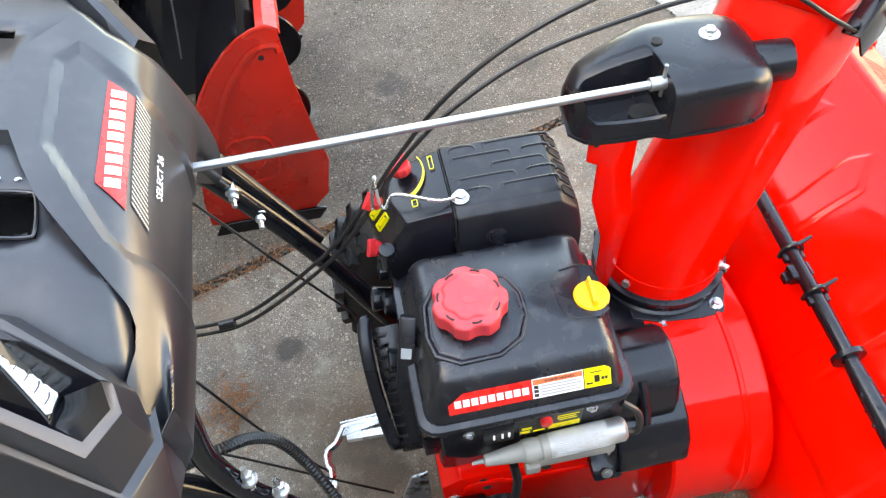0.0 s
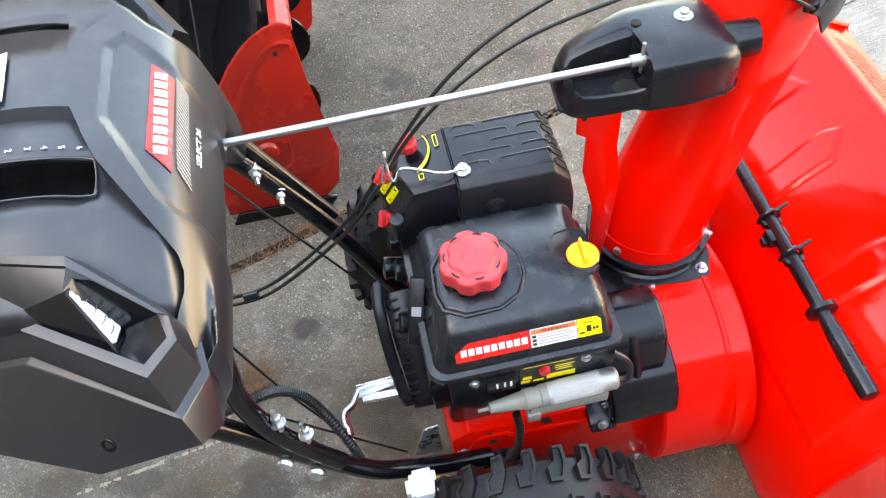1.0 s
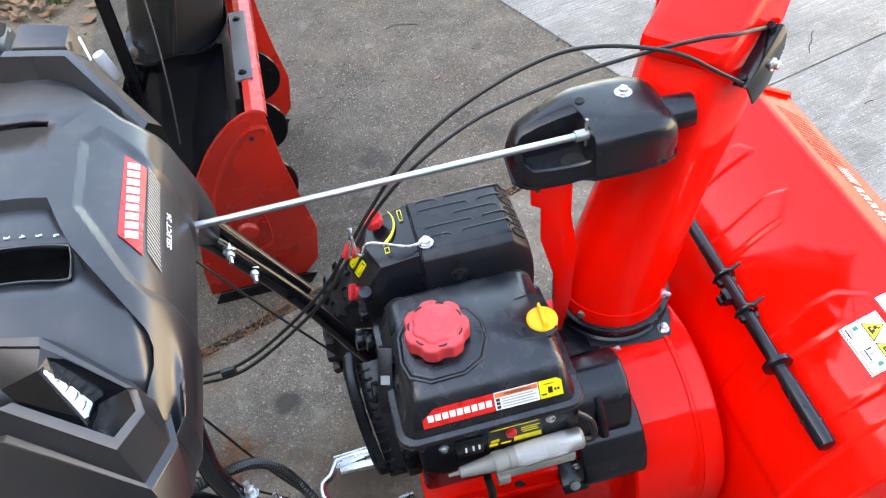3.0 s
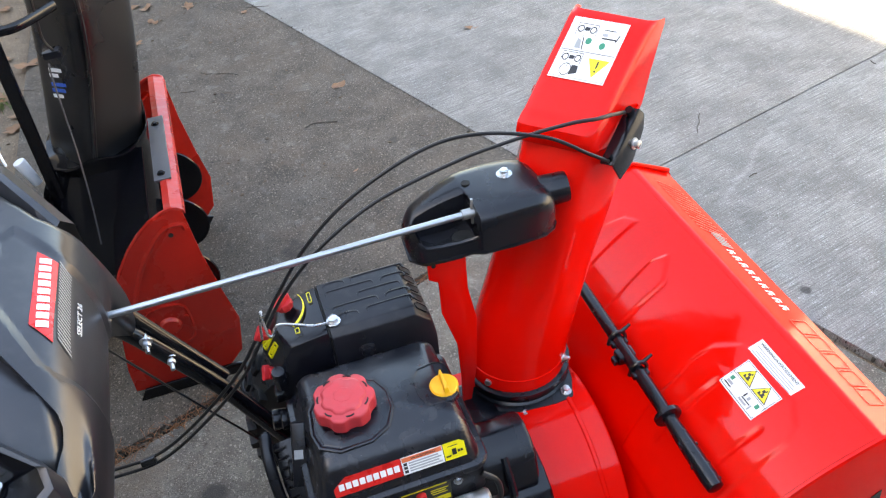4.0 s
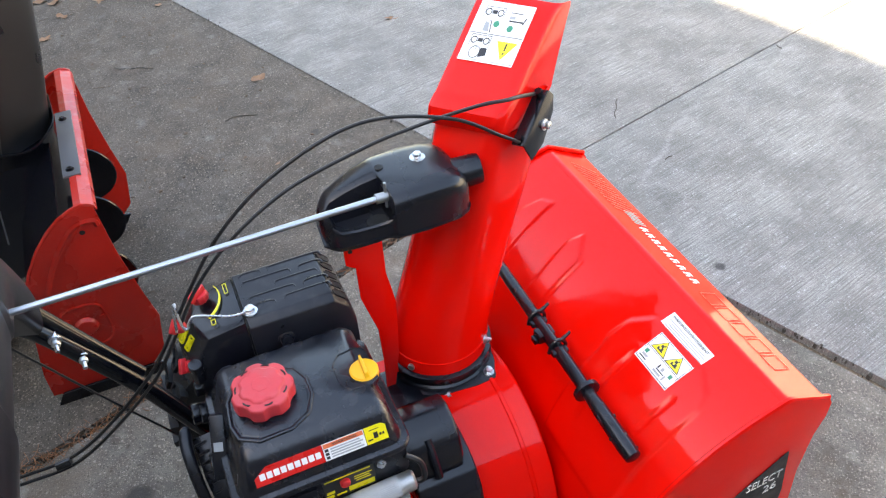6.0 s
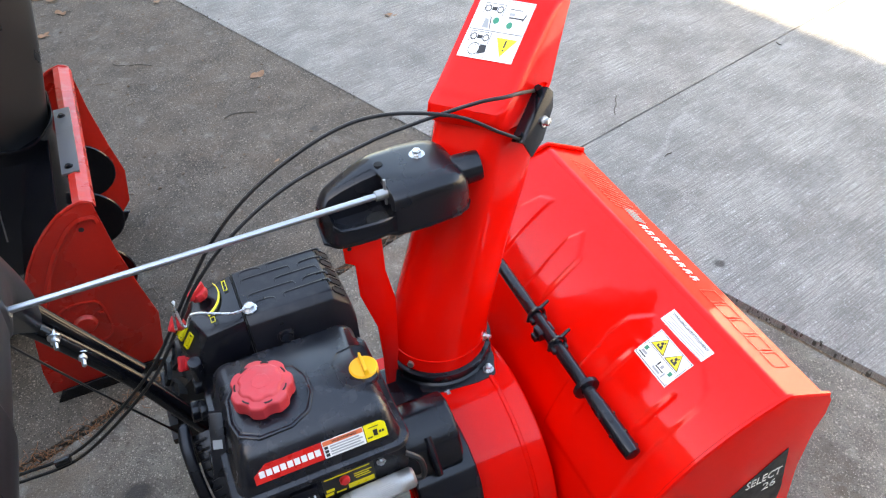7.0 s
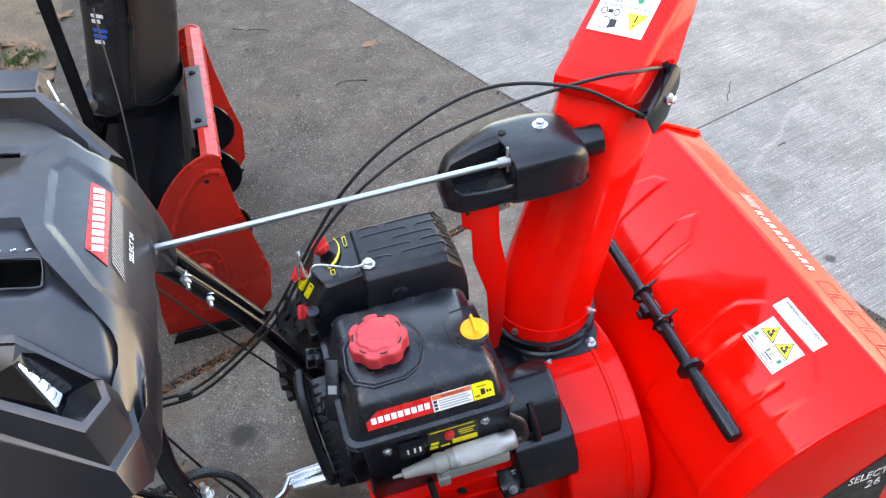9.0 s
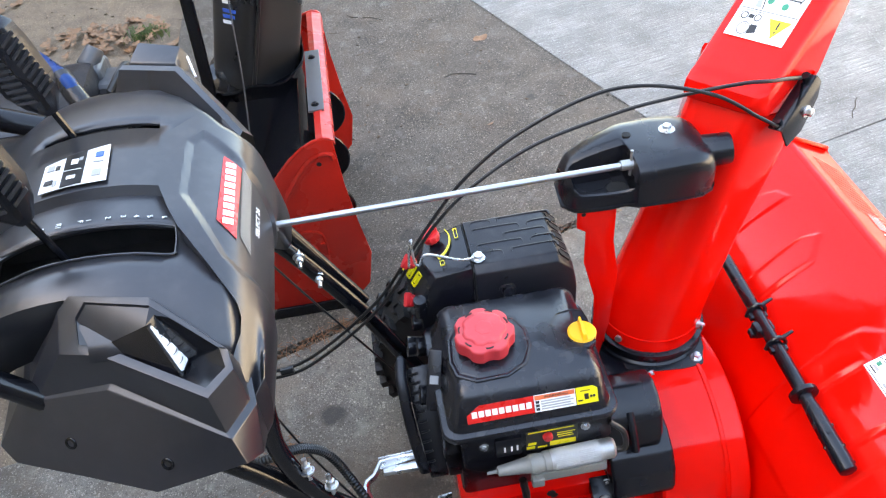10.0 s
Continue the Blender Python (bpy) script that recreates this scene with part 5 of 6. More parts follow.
loft(bm, [[(-0.192, y, 0.262), (-0.150, y, 0.255), (-0.150, y, 0.345), (-0.172, y, 0.340)] for y in (-0.153, -0.150)])
part("rear_gusset", bm, ZINC, blower, "zinc plated gusset")

# ---- handles ----
bm = B()
tube(bm, [(-0.64, -0.205, 0.86), (-0.52, -0.205, 0.72), (-0.403, -0.203, 0.577), (-0.345, -0.203, 0.490), (-0.258, -0.193, 0.347), (-0.205, -0.185, 0.298), (-0.157, -0.180, 0.272), (-0.08, -0.170, 0.24)], 0.0135, 14)
part("lower_handle", bm, GLOSSBLACK, blower, "glossy black steel handle tube")
bm = B()
tube(bm, [(-0.375, -0.19, 0.80), (-0.358, -0.19, 0.745), (-0.362, -0.192, 0.678), (-0.364, -0.198, 0.611), (-0.346, -0.203, 0.536), (-0.31, -0.205, 0.462), (-0.285, -0.205, 0.42)], 0.0125, 14)
part("upper_handle", bm, GLOSSBLACK, blower, "glossy black steel handle tube")
bm = B()
tube(bm, [(-0.40, 0.18, 0.69), (-0.385, 0.178, 0.665), (-0.368, 0.176, 0.640), (-0.336, 0.17, 0.603), (-0.246, 0.145, 0.470), (-0.164, 0.118, 0.314), (-0.12, 0.118, 0.25)], 0.0145, 14)
part("lower_handle", bm, GLOSSBLACK, blower, "glossy black steel handle tube")
bm = B()
tube(bm, [(-0.365, 0.188, 0.690), (-0.340, 0.186, 0.640), (-0.29, 0.172, 0.560), (-0.24, 0.160, 0.48)], 0.0115, 12)
part("upper_handle", bm, GLOSSBLACK, blower, "glossy black steel handle tube")
for x, y, z in ((-0.337, -0.199, 0.583), (-0.313, -0.199, 0.538), (-0.326, 0.130, 0.603), (-0.303, 0.128, 0.556)):
    top = Vector((x, y, z))
    hn = Vector((-0.05, 0.22, 0.97)).normalized() if y < 0 else Vector((0.05, -0.97, -0.18)).normalized()
    bm = B()
    rod(bm, top - hn * 0.04, top - hn * 0.004, 0.0036, n=12)
    rod(bm, top - hn * 0.024, top - hn * 0.015, 0.0068, n=6, bevel=0.001)
    rod(bm, top - hn * 0.027, top - hn * 0.024, 0.0098, n=18, bevel=0.0006)
    part("handle_bolt", bm, ZINC, blower, "zinc handle bolt")
for x, y, z in ((-0.347, -0.222, 0.478), (-0.317, -0.222, 0.432)):
    bm = B()
    lathe(bm, (x, y, z), (-0.2, -1, 0.25), [(-0.004, 0.011), (0.0, 0.0115), (0.004, 0.009), (0.006, 0.003)], 16)
    part("carriage_bolt", bm, ZINC, blower, "zinc carriage bolt head")

# control cables, thin drive cables
CAB1 = [(-0.47, 0.10, 0.412), (-0.443, 0.1, 0.408), (-0.372, 0.1, 0.413), (-0.297, 0.1, 0.460), (-0.214, 0.095, 0.542), (-0.160, 0.09, 0.624), (-0.121, 0.09, 0.684), (-0.064, 0.09, 0.759), (0.012, 0.09, 0.822), (0.113, 0.085, 0.871), (0.193, 0.08, 0.878), (0.288, 0.07, 0.852), (0.350, 0.055, 0.815), (0.379, 0.050, 0.797)]
CAB2 = [(-0.47, 0.092, 0.402), (-0.445, 0.092, 0.400), (-0.373, 0.092, 0.404), (-0.299, 0.092, 0.450), (-0.213, 0.088, 0.532), (-0.156, 0.084, 0.620), (-0.114, 0.092, 0.678), (-0.05, 0.102, 0.735), (0.044, 0.108, 0.788), (0.162, 0.100, 0.827), (0.228, 0.090, 0.844), (0.283, 0.078, 0.857), (0.325, 0.058, 0.872), (0.358, 0.056, 0.870), (0.389, 0.070, 0.860), (0.428, 0.098, 0.838)]
for pts in (CAB1, CAB2):
    bm = B()
    tube(bm, pts, 0.0028, 8, 8)
    part("control_cable", bm, CABLE, blower, "black sheathed control cable")
bm = B()
tube(bm, [(-0.400, 0.096, 0.406), (-0.378, 0.096, 0.408)], 0.0072, 10, 3)
part("cable_tie", bm, CABLE, blower)
for pts in ([(-0.375, 0.12, 0.655), (-0.361, 0.12, 0.626), (-0.300, 0.12, 0.502), (-0.222, 0.12, 0.350), (-0.19, 0.12, 0.28)], [(-0.42, -0.05, 0.57), (-0.400, -0.05, 0.505), (-0.363, -0.05, 0.361), (-0.308, -0.05, 0.195), (-0.29, -0.05, 0.17)], [(-0.44, -0.1, 0.46), (-0.378, -0.1, 0.385), (-0.299, -0.1, 0.281), (-0.206, -0.1, 0.162)]):
    bm = B()
    tube(bm, pts, 0.0019, 6, 3)
    part("drive_cable", bm, CABLE, blower, "thin black drive cable")

# clean-out tool
bm = B()
lathe(bm, (0.398, -0.288, 0.438), (0.0, 1, 0.04), [(0, 0.008), (0.002, 0.0125), (0.02, 0.0138), (0.09, 0.0125), (0.12, 0.0105), (0.128, 0.0105), (0.130, 0.022), (0.137, 0.022), (0.139, 0.0105), (0.20, 0.0112), (0.27, 0.0105), (0.45, 0.0105)], 18)
tool = part("clean_out_tool", bm, BLACK, blower, "black plastic clean-out tool clipped on")
for k in range(12):
    bm = B()
    a = 2.4 * k
    rod(bm, (0.398 + 0.0125 * math.cos(a), -0.275 + k * 0.0075, 0.440 + 0.0125 * math.sin(a)), (0.398 + 0.0148 * math.cos(a), -0.275 + k * 0.0075, 0.440 + 0.0148 * math.sin(a)), 0.0032, 0.0022, n=8)
    part("grip_bump", bm, BLACK, tool)
for y in (0.012, -0.060):
    bm = B()
    tube(bm, [(0.412, y, 0.430), (0.414, y, 0.452), (0.402, y, 0.465), (0.388, y, 0.458), (0.384, y, 0.440)], 0.0034, 8, 5)
    rod(bm, (0.405, y, 0.462), (0.424, y + 0.004, 0.470), 0.0038, 0.0025, n=8)
    box(bm, (0.383, y - 0.016, 0.444), (0.412, y - 0.004, 0.4535), 0.002)
    part("tool_clip", bm, BLACK, auger, "black plastic tool clip")

bm = B()
box(bm, (0.380, -0.033, 0.434), (0.411, -0.011, 0.4535), 0.003)
box(bm, (0.374, -0.029, 0.432), (0.383, -0.015, 0.443), 0.002)
part("tool_saddle", bm, BLACK, auger, "black plastic tool saddle")

# ---- dash ----
DY = 0.027
PROF = [(-0.66, 0.885), (-0.60, 0.918), (-0.54, 0.931), (-0.47, 0.930), (-0.42, 0.920), (-0.385, 0.912), (-0.352, 0.896), (-0.334, 0.872), (-0.325, 0.830), (-0.324, 0.790), (-0.334, 0.745), (-0.365, 0.725)]


def dash_at(i, y, drop=0.0):
    x, z = PROF[i]
    v = abs(y - DY)
    x -= 0.45 * max(0.0, v - 0.10) ** 2 * (i / 11) * (2.2 if y > DY else 1.0)
    z -= (2.6 if y > DY else 2.8) * max(0.0, v - 0.10) ** 2 * (1 if i < 8 else 0.3)
    return (x, y, z - drop)


def fall(x, y):
    """How far the top has dropped past its far edge, with a rounded brow."""
    e = y - far_edge(x)
    return min(1.7 * (0.0 if e < -0.012 else (e + 0.012) ** 2 / 0.048 if e < 0.012 else e), 0.14)


def far_edge(x):
    """Where the top of the dash breaks off on its far side."""
    line = [(-0.70, 0.26), (-0.527, 0.237), (-0.478, 0.223), (-0.431, 0.189), (-0.394, 0.136), (-0.367, 0.104), (-0.344, 0.092), (-0.30, 0.092)]
    for (xa, ya), (xb, yb) in zip(line, line[1:]):
        if xa <= x <= xb:
            return ya + (yb - ya) * (x - xa) / (xb - xa)
    return 0.26


BADGE_PANEL = [(-0.407, -0.047), (-0.406, 0.058), (-0.387, 0.082), (-0.352, 0.046), (-0.335, 0.030), (-0.28, 0.010), (-0.28, -0.140), (-0.345, -0.150), (-0.362, -0.137)]


def recess(x, y):
    """Depth of the sunken badge panel, with a chamfered border."""
    return 0.0042 * min(1.0, max(0.0, edge_distance(x, y, BADGE_PANEL) / 0.009))


def profile_from(y, x0, n=14, lift=0.0):
    """The dash's section at y from x0 to its foot, in even steps, with the badge panel sunk into it."""
    fine = smooth_path([Vector(dash_at(i, y)) for i in range(len(PROF))], 12)
    first = next(k for k, p in enumerate(fine) if p.x >= x0)
    a, b = fine[first - 1], fine[first]
    keep = [a.lerp(b, (x0 - a.x) / max(b.x - a.x, 1e-6))] + fine[first:]
    run = [0.0]
    for p, q in zip(keep, keep[1:]):
        run.append(run[-1] + (q - p).length)
    out, seg = [], 0
    for k in range(n):
        w = run[-1] * k / (n - 1)
        while seg < len(run) - 2 and run[seg + 1] < w:
            seg += 1
        p, q = keep[seg], keep[seg + 1]
        t = (q - p).normalized()
        o = p.lerp(q, (w - run[seg]) / max(run[seg + 1] - run[seg], 1e-6))
        o = o - Vector((-t.z, 0, t.x)) * recess(o.x, y)
        out.append(o + Vector((0, 0, lift - fall(o.x, y))))
    return out


def shell_of(bm, rows, down):
    """A sheet of the given rows of points with a skirt folded down along its first edge."""
    loft(bm, [[r[0] - Vector((0, 0, down))] + list(r) + [r[-1] - Vector((0.02, 0, 0)), r[0] - Vector((0, 0, down + 0.03))] for r in rows])


# lower tray with the two slots cut through it
bm = B()
xs = [-0.70, -0.66, -0.63, -0.605, -0.585, -0.565, -0.545, -0.52, -0.50, -0.475, -0.455, -0.440, -0.425, -0.409, -0.395, -0.38, -0.365, -0.352]
ys = [-0.23, -0.215, -0.20, -0.1825, -0.165, -0.145, -0.127, -0.087, -0.075, -0.06, -0.036, -0.030, 0.0, 0.04, 0.086, 0.099, 0.115, 0.14, 0.17, 0.20, 0.23, 0.26]


def top_z(x, y):
    pts = smooth_path([Vector(dash_at(i, y)) for i in range(9)], 6)
    for a, b in zip(pts, pts[1:]):
        if a.x <= x <= b.x:
            return a.z + (b.z - a.z) * (x - a.x) / max(b.x - a.x, 1e-6) - fall(x, y)
    return (pts[0].z if x < pts[0].x else pts[-1].z) - fall(x, y)


def curve_y(x):
    return 0.55 * (x + 0.48) ** 2 * -1.0


def step_x(y):
    pts = [(-0.27, -0.372), (-0.228, -0.361), (-0.209, -0.352), (-0.193, -0.349), (-0.181, -0.351), (-0.159, -0.367), (-0.130, -0.387), (-0.102, -0.405), (-0.072, -0.417), (-0.030, -0.431), (-0.016, -0.432), (-0.006, -0.433), (0.02, -0.434), (0.066, -0.437), (0.12, -0.395), (0.15, -0.368), (0.30, -0.345)]
    for (ya, xa), (yb, xb) in zip(pts, pts[1:]):
        if ya <= y <= yb:
            return xa + (xb - xa) * (y - ya) / (yb - ya)
    return pts[0][1]


grid = {}
for i, x in enumerate(xs):
    for j, y in enumerate(ys):
        low = 0.0 if y > -0.034 else 0.011 if y > -0.14 else 0.007 if y > -0.15 else 0.0025
        if x < -0.50:
            y = {-0.23: -0.176, -0.215: -0.174, -0.20: -0.172, -0.1825: -0.168, -0.165: -0.163}.get(y, y)
            low += 0.07 if j == 0 else 0.0
        low += 0.016 if x > step_x(y) + 0.012 and y < 0.15 else 0.0
        edge = far_edge(x)
        gap = len(ys) - 1 - j
        y = min(y, edge + (0.028, 0.010, 0.002, -0.006, -0.014, -0.030, -0.046)[gap]) if gap < 7 else y
        yy = y + (curve_y(x) if -0.16 < y < 0.12 else 0)
        grid[i, j] = (x, yy, top_z(x, yy) - low)
up = {k: bm.verts.new(p) for k, p in grid.items()}
for i in range(len(xs) - 1):
    for j in range(len(ys) - 1):
        lower_slot = 3 <= i <= 12 and ys[j] == -0.127
        upper_slot = 4 <= i <= 10 and ys[j] == 0.086
        if not (lower_slot or upper_slot):
            bm.faces.new([up[i, j], up[i + 1, j], up[i + 1, j + 1], up[i, j + 1]])
tray = part("dash_panel", bm, DASH, blower, "black moulded plastic dash panel")
mod = tray.modifiers.new("thickness", "SOLIDIFY")
mod.thickness, mod.offset = 0.006, -1
# near-black box under each slot, in place of the shade down there
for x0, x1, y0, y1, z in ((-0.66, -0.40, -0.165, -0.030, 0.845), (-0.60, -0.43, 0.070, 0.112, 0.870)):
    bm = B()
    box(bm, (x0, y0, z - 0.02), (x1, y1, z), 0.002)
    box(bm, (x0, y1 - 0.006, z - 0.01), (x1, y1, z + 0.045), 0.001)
    part("slot_shade_box", bm, DARK, tray)
for k in range(7):
    bm = B()
    x = -0.432 - k * 0.023
    zt = top_z(x, -0.14) - 0.011
    box(bm, (x, -0.127 + curve_y(x), zt - 0.03), (x + 0.012, -0.113 + curve_y(x), zt - 0.008), 0.002)
    part("gate_tooth", bm, BLACK, tray)
bm = B()
rim_pts = [(-0.600, -0.127), (-0.55, -0.127), (-0.50, -0.127), (-0.45, -0.127), (-0.416, -0.127), (-0.4095, -0.120), (-0.4095, -0.094), (-0.416, -0.087), (-0.45, -0.087), (-0.50, -0.087), (-0.55, -0.087), (-0.600, -0.087)]
tube(bm, [(x, y + curve_y(x), top_z(x, y) - 0.0105) for x, y in rim_pts], 0.0014, 6, 3)
part("slot_rim", bm, DASH, tray)
NUMS = [("6", -0.423), ("5", -0.438), ("4", -0.452), ("3", -0.466), ("2", -0.482), ("1", -0.503), ("F", -0.512), ("R1", -0.536), ("R2", -0.556)]
for text, x in NUMS:
    y = -0.075 + curve_y(x)
    lettering("gear_number", text, 0.0085, basis((x, y, top_z(x, y) - 0.0095), (0, -1, 0), (1, 0, 0.02)), WHITE, tray)

# raised front cowl, its edge stepped round the shift gate
ROWS_Y = [-0.245, -0.225, -0.205, -0.19, -0.168, -0.148, -0.12, -0.095, -0.072, -0.05, -0.030, -0.016, -0.006, 0.02, 0.05, 0.068] + [0.074 + 0.007 * k for k in range(13)]


bm = B()
fine_y = [a + (b - a) * k / 6 for a, b in zip(ROWS_Y, ROWS_Y[1:]) for k in range(6)] + ROWS_Y[-1:]
cowl_rows = [profile_from(y, step_x(y), 110, 0.002) for y in fine_y]
cowl_rows.insert(0, [p + Vector((-0.012, -0.014, -0.010)) for p in cowl_rows[0]])
shell_of(bm, cowl_rows, 0.014)
cowl = part("front_cowl", bm, DASH, tray, "raised front cowl of the dash", angle=14)


def cowl_point(x, y):
    z = top_z(x, y)
    slope = (top_z(x + 0.002, y) - top_z(x - 0.002, y)) / 0.004
    return Vector((x, y, z + 0.002 - recess(x, y) * math.sqrt(1 + min(slope * slope, 6.0))))


def cowl_label(pts, mat, lift, name, parent, label=""):
    """A flat sticker bent over the cowl: a four-cornered patch given in x and y."""
    p = [Vector(q) for q in pts]
    rings = []
    for k in range(11):
        t = k / 10
        l, r = p[0].lerp(p[3], t), p[1].lerp(p[2], t)
        row = [l.lerp(r, s / 4) for s in range(5)]
        up_row = [cowl_point(q.x, q.y) + Vector((0.35, 0, 1)) * lift for q in row]
        rings.append(up_row + [q - Vector((0, 0, 0.0008)) for q in up_row[::-1]])
    bm = B()
    loft(bm, rings)
    return part(name, bm, mat, parent, label)


badge = cowl_label([(-0.367, -0.086), (-0.3480, -0.106), (-0.3455, 0.024), (-0.364, 0.036)], LAB_RED, 0.0016, "badge", cowl, "red badge with white blocks")
for k in range(9):
    y0 = -0.090 + k * 0.0131
    cowl_label([(-0.3612, y0), (-0.3510, y0 + 0.0018), (-0.3510, y0 + 0.0108), (-0.3612, y0 + 0.0090)], WHITE, 0.0024, "brand_block", badge)
for k in range(24):
    y0 = -0.098 + k * 0.0054
    cowl_label([(-0.3445, y0), (-0.3368, y0 - 0.0160), (-0.3368, y0 - 0.0136), (-0.3445, y0 + 0.0024)], LAB_GREY, 0.0016, "hatch", badge)
cm = basis(cowl_point(-0.3325, -0.050) + Vector((0.0018, 0, 0.001)), (0, 1, 0), (-0.4, 0, 1))
lettering("lettering", "SELECT 26", 0.010, cm, WHITE, badge, width=0.052)
# white instruction sticker behind the gate
white = cowl_label([(-0.565, -0.026), (-0.488, -0.022), (-0.492, 0.050), (-0.567, 0.028)], WHITE, 0.0022, "instruction_sticker", tray, "white instruction sticker with pictograms")
cowl_label([(-0.540, -0.024), (-0.516, -0.022), (-0.518, 0.042), (-0.542, 0.036)], LAB_BLK, 0.0030, "print", white)
for x, y, d, e, mt in ((-0.558, 0.018, 0.004, 0.005, LAB_GREY), (-0.549, 0.016, 0.0025, 0.004, LAB_BLK), (-0.556, -0.010, 0.005, 0.004, LAB_BLK), (-0.548, -0.014, 0.002, 0.005, LAB_GREY), (-0.530, 0.022, 0.004, 0.005, WHITE), (-0.523, 0.026, 0.002, 0.003, LAB_GREY), (-0.530, -0.008, 0.005, 0.003, WHITE), (-0.530, 0.006, 0.010, 0.0005, WHITE),
                       (-0.502, 0.030, 0.0045, 0.005, LAB_BLUE), (-0.502, 0.016, 0.006, 0.0012, LAB_GREY), (-0.501, -0.006, 0.005, 0.006, LAB_GREY)):
    cowl_label([(x - d, y - e), (x + d, y - e), (x + d, y + e), (x - d, y + e)], mt, 0.0036, "print", white)

# headlight pods
def pod(s, lift=0.0):
    """s: -1 for the near side. Each ring runs from the inner front corner by nose and outer side to the back."""
    def P(x, v, z):
        return Vector((x, DY + s * (v - (0.010 if s > 0 else 0.0)), z + lift * max(0.0, (z - 0.79) / 0.12)))

    C, D, E, F, G, H, A, Bk = P(-0.428, 0.225, 0.908), P(-0.358, 0.274, 0.865), P(-0.353, 0.295, 0.858), P(-0.380, 0.320, 0.850), P(-0.491, 0.250, 0.862), P(-0.532, 0.242, 0.865), P(-0.528, 0.208, 0.895), P(-0.513, 0.200, 0.905)
    up_o = [C, D, E, F, F.lerp(G, 0.45), G, H, A, Bk]
    Ci, Di, Ei, Fi, Gi, Hi, Ai, Bi = P(-0.428, 0.234, 0.904), P(-0.367, 0.270, 0.864), P(-0.362, 0.290, 0.857), P(-0.382, 0.308, 0.852), P(-0.489, 0.240, 0.864), P(-0.510, 0.240, 0.872), P(-0.508, 0.222, 0.892), P(-0.497, 0.212, 0.903)
    up_i = [Ci, Di, Ei, Fi, Fi.lerp(Gi, 0.45), Gi, Hi, Ai, Bi]
    lf, le, ld, lc, lb, la = P(-0.349, 0.259, 0.810), P(-0.345, 0.294, 0.795), P(-0.370, 0.333, 0.795), P(-0.496, 0.263, 0.822), P(-0.590, 0.237, 0.795), P(-0.598, 0.226, 0.803)
    low_o = [P(-0.40, 0.17, 0.785), lf, le, ld, ld.lerp(lc, 0.45), lc, lb, la, P(-0.60, 0.15, 0.83)]
    mid = P(-0.45, 0.22, 0.80)
    low_i = [p + Vector(((mid - p).x, (mid - p).y, 0)).normalized() * 0.008 + Vector((0, 0, 0.003)) for p in low_o]
    b5, b4m, b4, b3, b2, b1, b0 = P(-0.347, 0.288, 0.735), P(-0.350, 0.315, 0.738), P(-0.361, 0.345, 0.766), P(-0.469, 0.329, 0.720), P(-0.553, 0.292, 0.720), P(-0.634, 0.257, 0.719), P(-0.652, 0.238, 0.730)
    bottom = [P(-0.41, 0.16, 0.72), b5, b4m, b4, b3, b2, b1, b0, P(-0.667, 0.12, 0.72)]
    bm = B()
    loft(bm, [bottom, low_o, low_i, up_o, up_i], caps=False, r=0.0018, seg=2)
    body = part("headlight_pod", bm, DASH, tray, "angular black plastic headlight pod", angle=24)
    T, L1, F2, LT, C2 = P(-0.433, 0.252, 0.895), P(-0.407, 0.288, 0.850), P(-0.404, 0.266, 0.846), P(-0.424, 0.243, 0.899), P(-0.410, 0.246, 0.895)
    sink = Vector((0, 0, -0.003))
    bm = B()
    v = {k: bm.verts.new(p) for k, p in (("B", Bi + sink), ("C", Ci + sink), ("T", T), ("G", Gi + sink), ("H", Hi + sink), ("A", Ai + sink), ("B0", Bi + Vector((0, 0, 0.001))), ("C0", Ci + Vector((0, 0, 0.001))), ("G0", Gi), ("H0", Hi), ("A0", Ai + Vector((0, 0, 0.001))))}
    for face in ("B C T", "B T A", "A T G", "A G H", "B0 C0 C B", "A0 B0 B A", "H0 A0 A H", "G0 H0 H G"):
        bm.faces.new([v[k] for k in face.split()])
    part("lamp_hood", bm, DASH, body)
    # pocket in front of the lamp
    bm = B()
    v = {k: bm.verts.new(p) for k, p in (("T", T), ("G", Gi), ("M", Fi.lerp(Gi, 0.45)), ("L", L1), ("Q", F2), ("R", LT), ("c", C2), ("C", Ci), ("D", Di), ("E", Ei), ("F", Fi))}
    for face in ("T L G", "G L M", "M L F", "T R Q L", "R c D Q", "C c R", "C R T", "C D c", "Q D E", "Q E F", "Q F L"):
        bm.faces.new([v[k] for k in face.split()])
    part("lamp_pocket", bm, GLOSSBLACK, body, "glossy lamp pocket")
    # lamp: a narrow uneven strip, its mirror gleam put in as white, behind a raised rim
    across = (F2 - L1).normalized() * 0.0225
    out = (L1 - T).cross(F2 - L1).normalized()
    out = out if out.x > 0 else -out
    a, b = T.lerp(L1, 0.04) + across * 0.06 + out * 0.0030, T.lerp(L1, 0.96) + across * 0.06 + out * 0.0030
    wob = random.Random(3)
    rings = []
    for k in range(17):
        p = a.lerp(b, k / 16)
        edge = 0.55 if k in (0, 16) else 1.0
        rings.append([p + across * (q / 5 - 0.5) * edge + across * 0.5 + out * (wob.uniform(-0.0005, 0.0005) - 0.0012 * (k % 4 == 0) * (0 < q < 5)) for q in range(6)])
    bm = B()
    loft(bm, [r + [q - out * 0.004 for q in r[::-1]] for r in rings])
    lamp = part("headlight", bm, LAMP, body, "bright faceted headlight strip", angle=8)
    for k in range(5):
        p = a.lerp(b, (k + 0.6) / 5.4) + out * 0.0012
        bm = B()
        tube(bm, [p + across * 0.15, p + across * 0.45 + (b - a) * 0.02, p + across * 0.62], 0.0005, 5, 2)
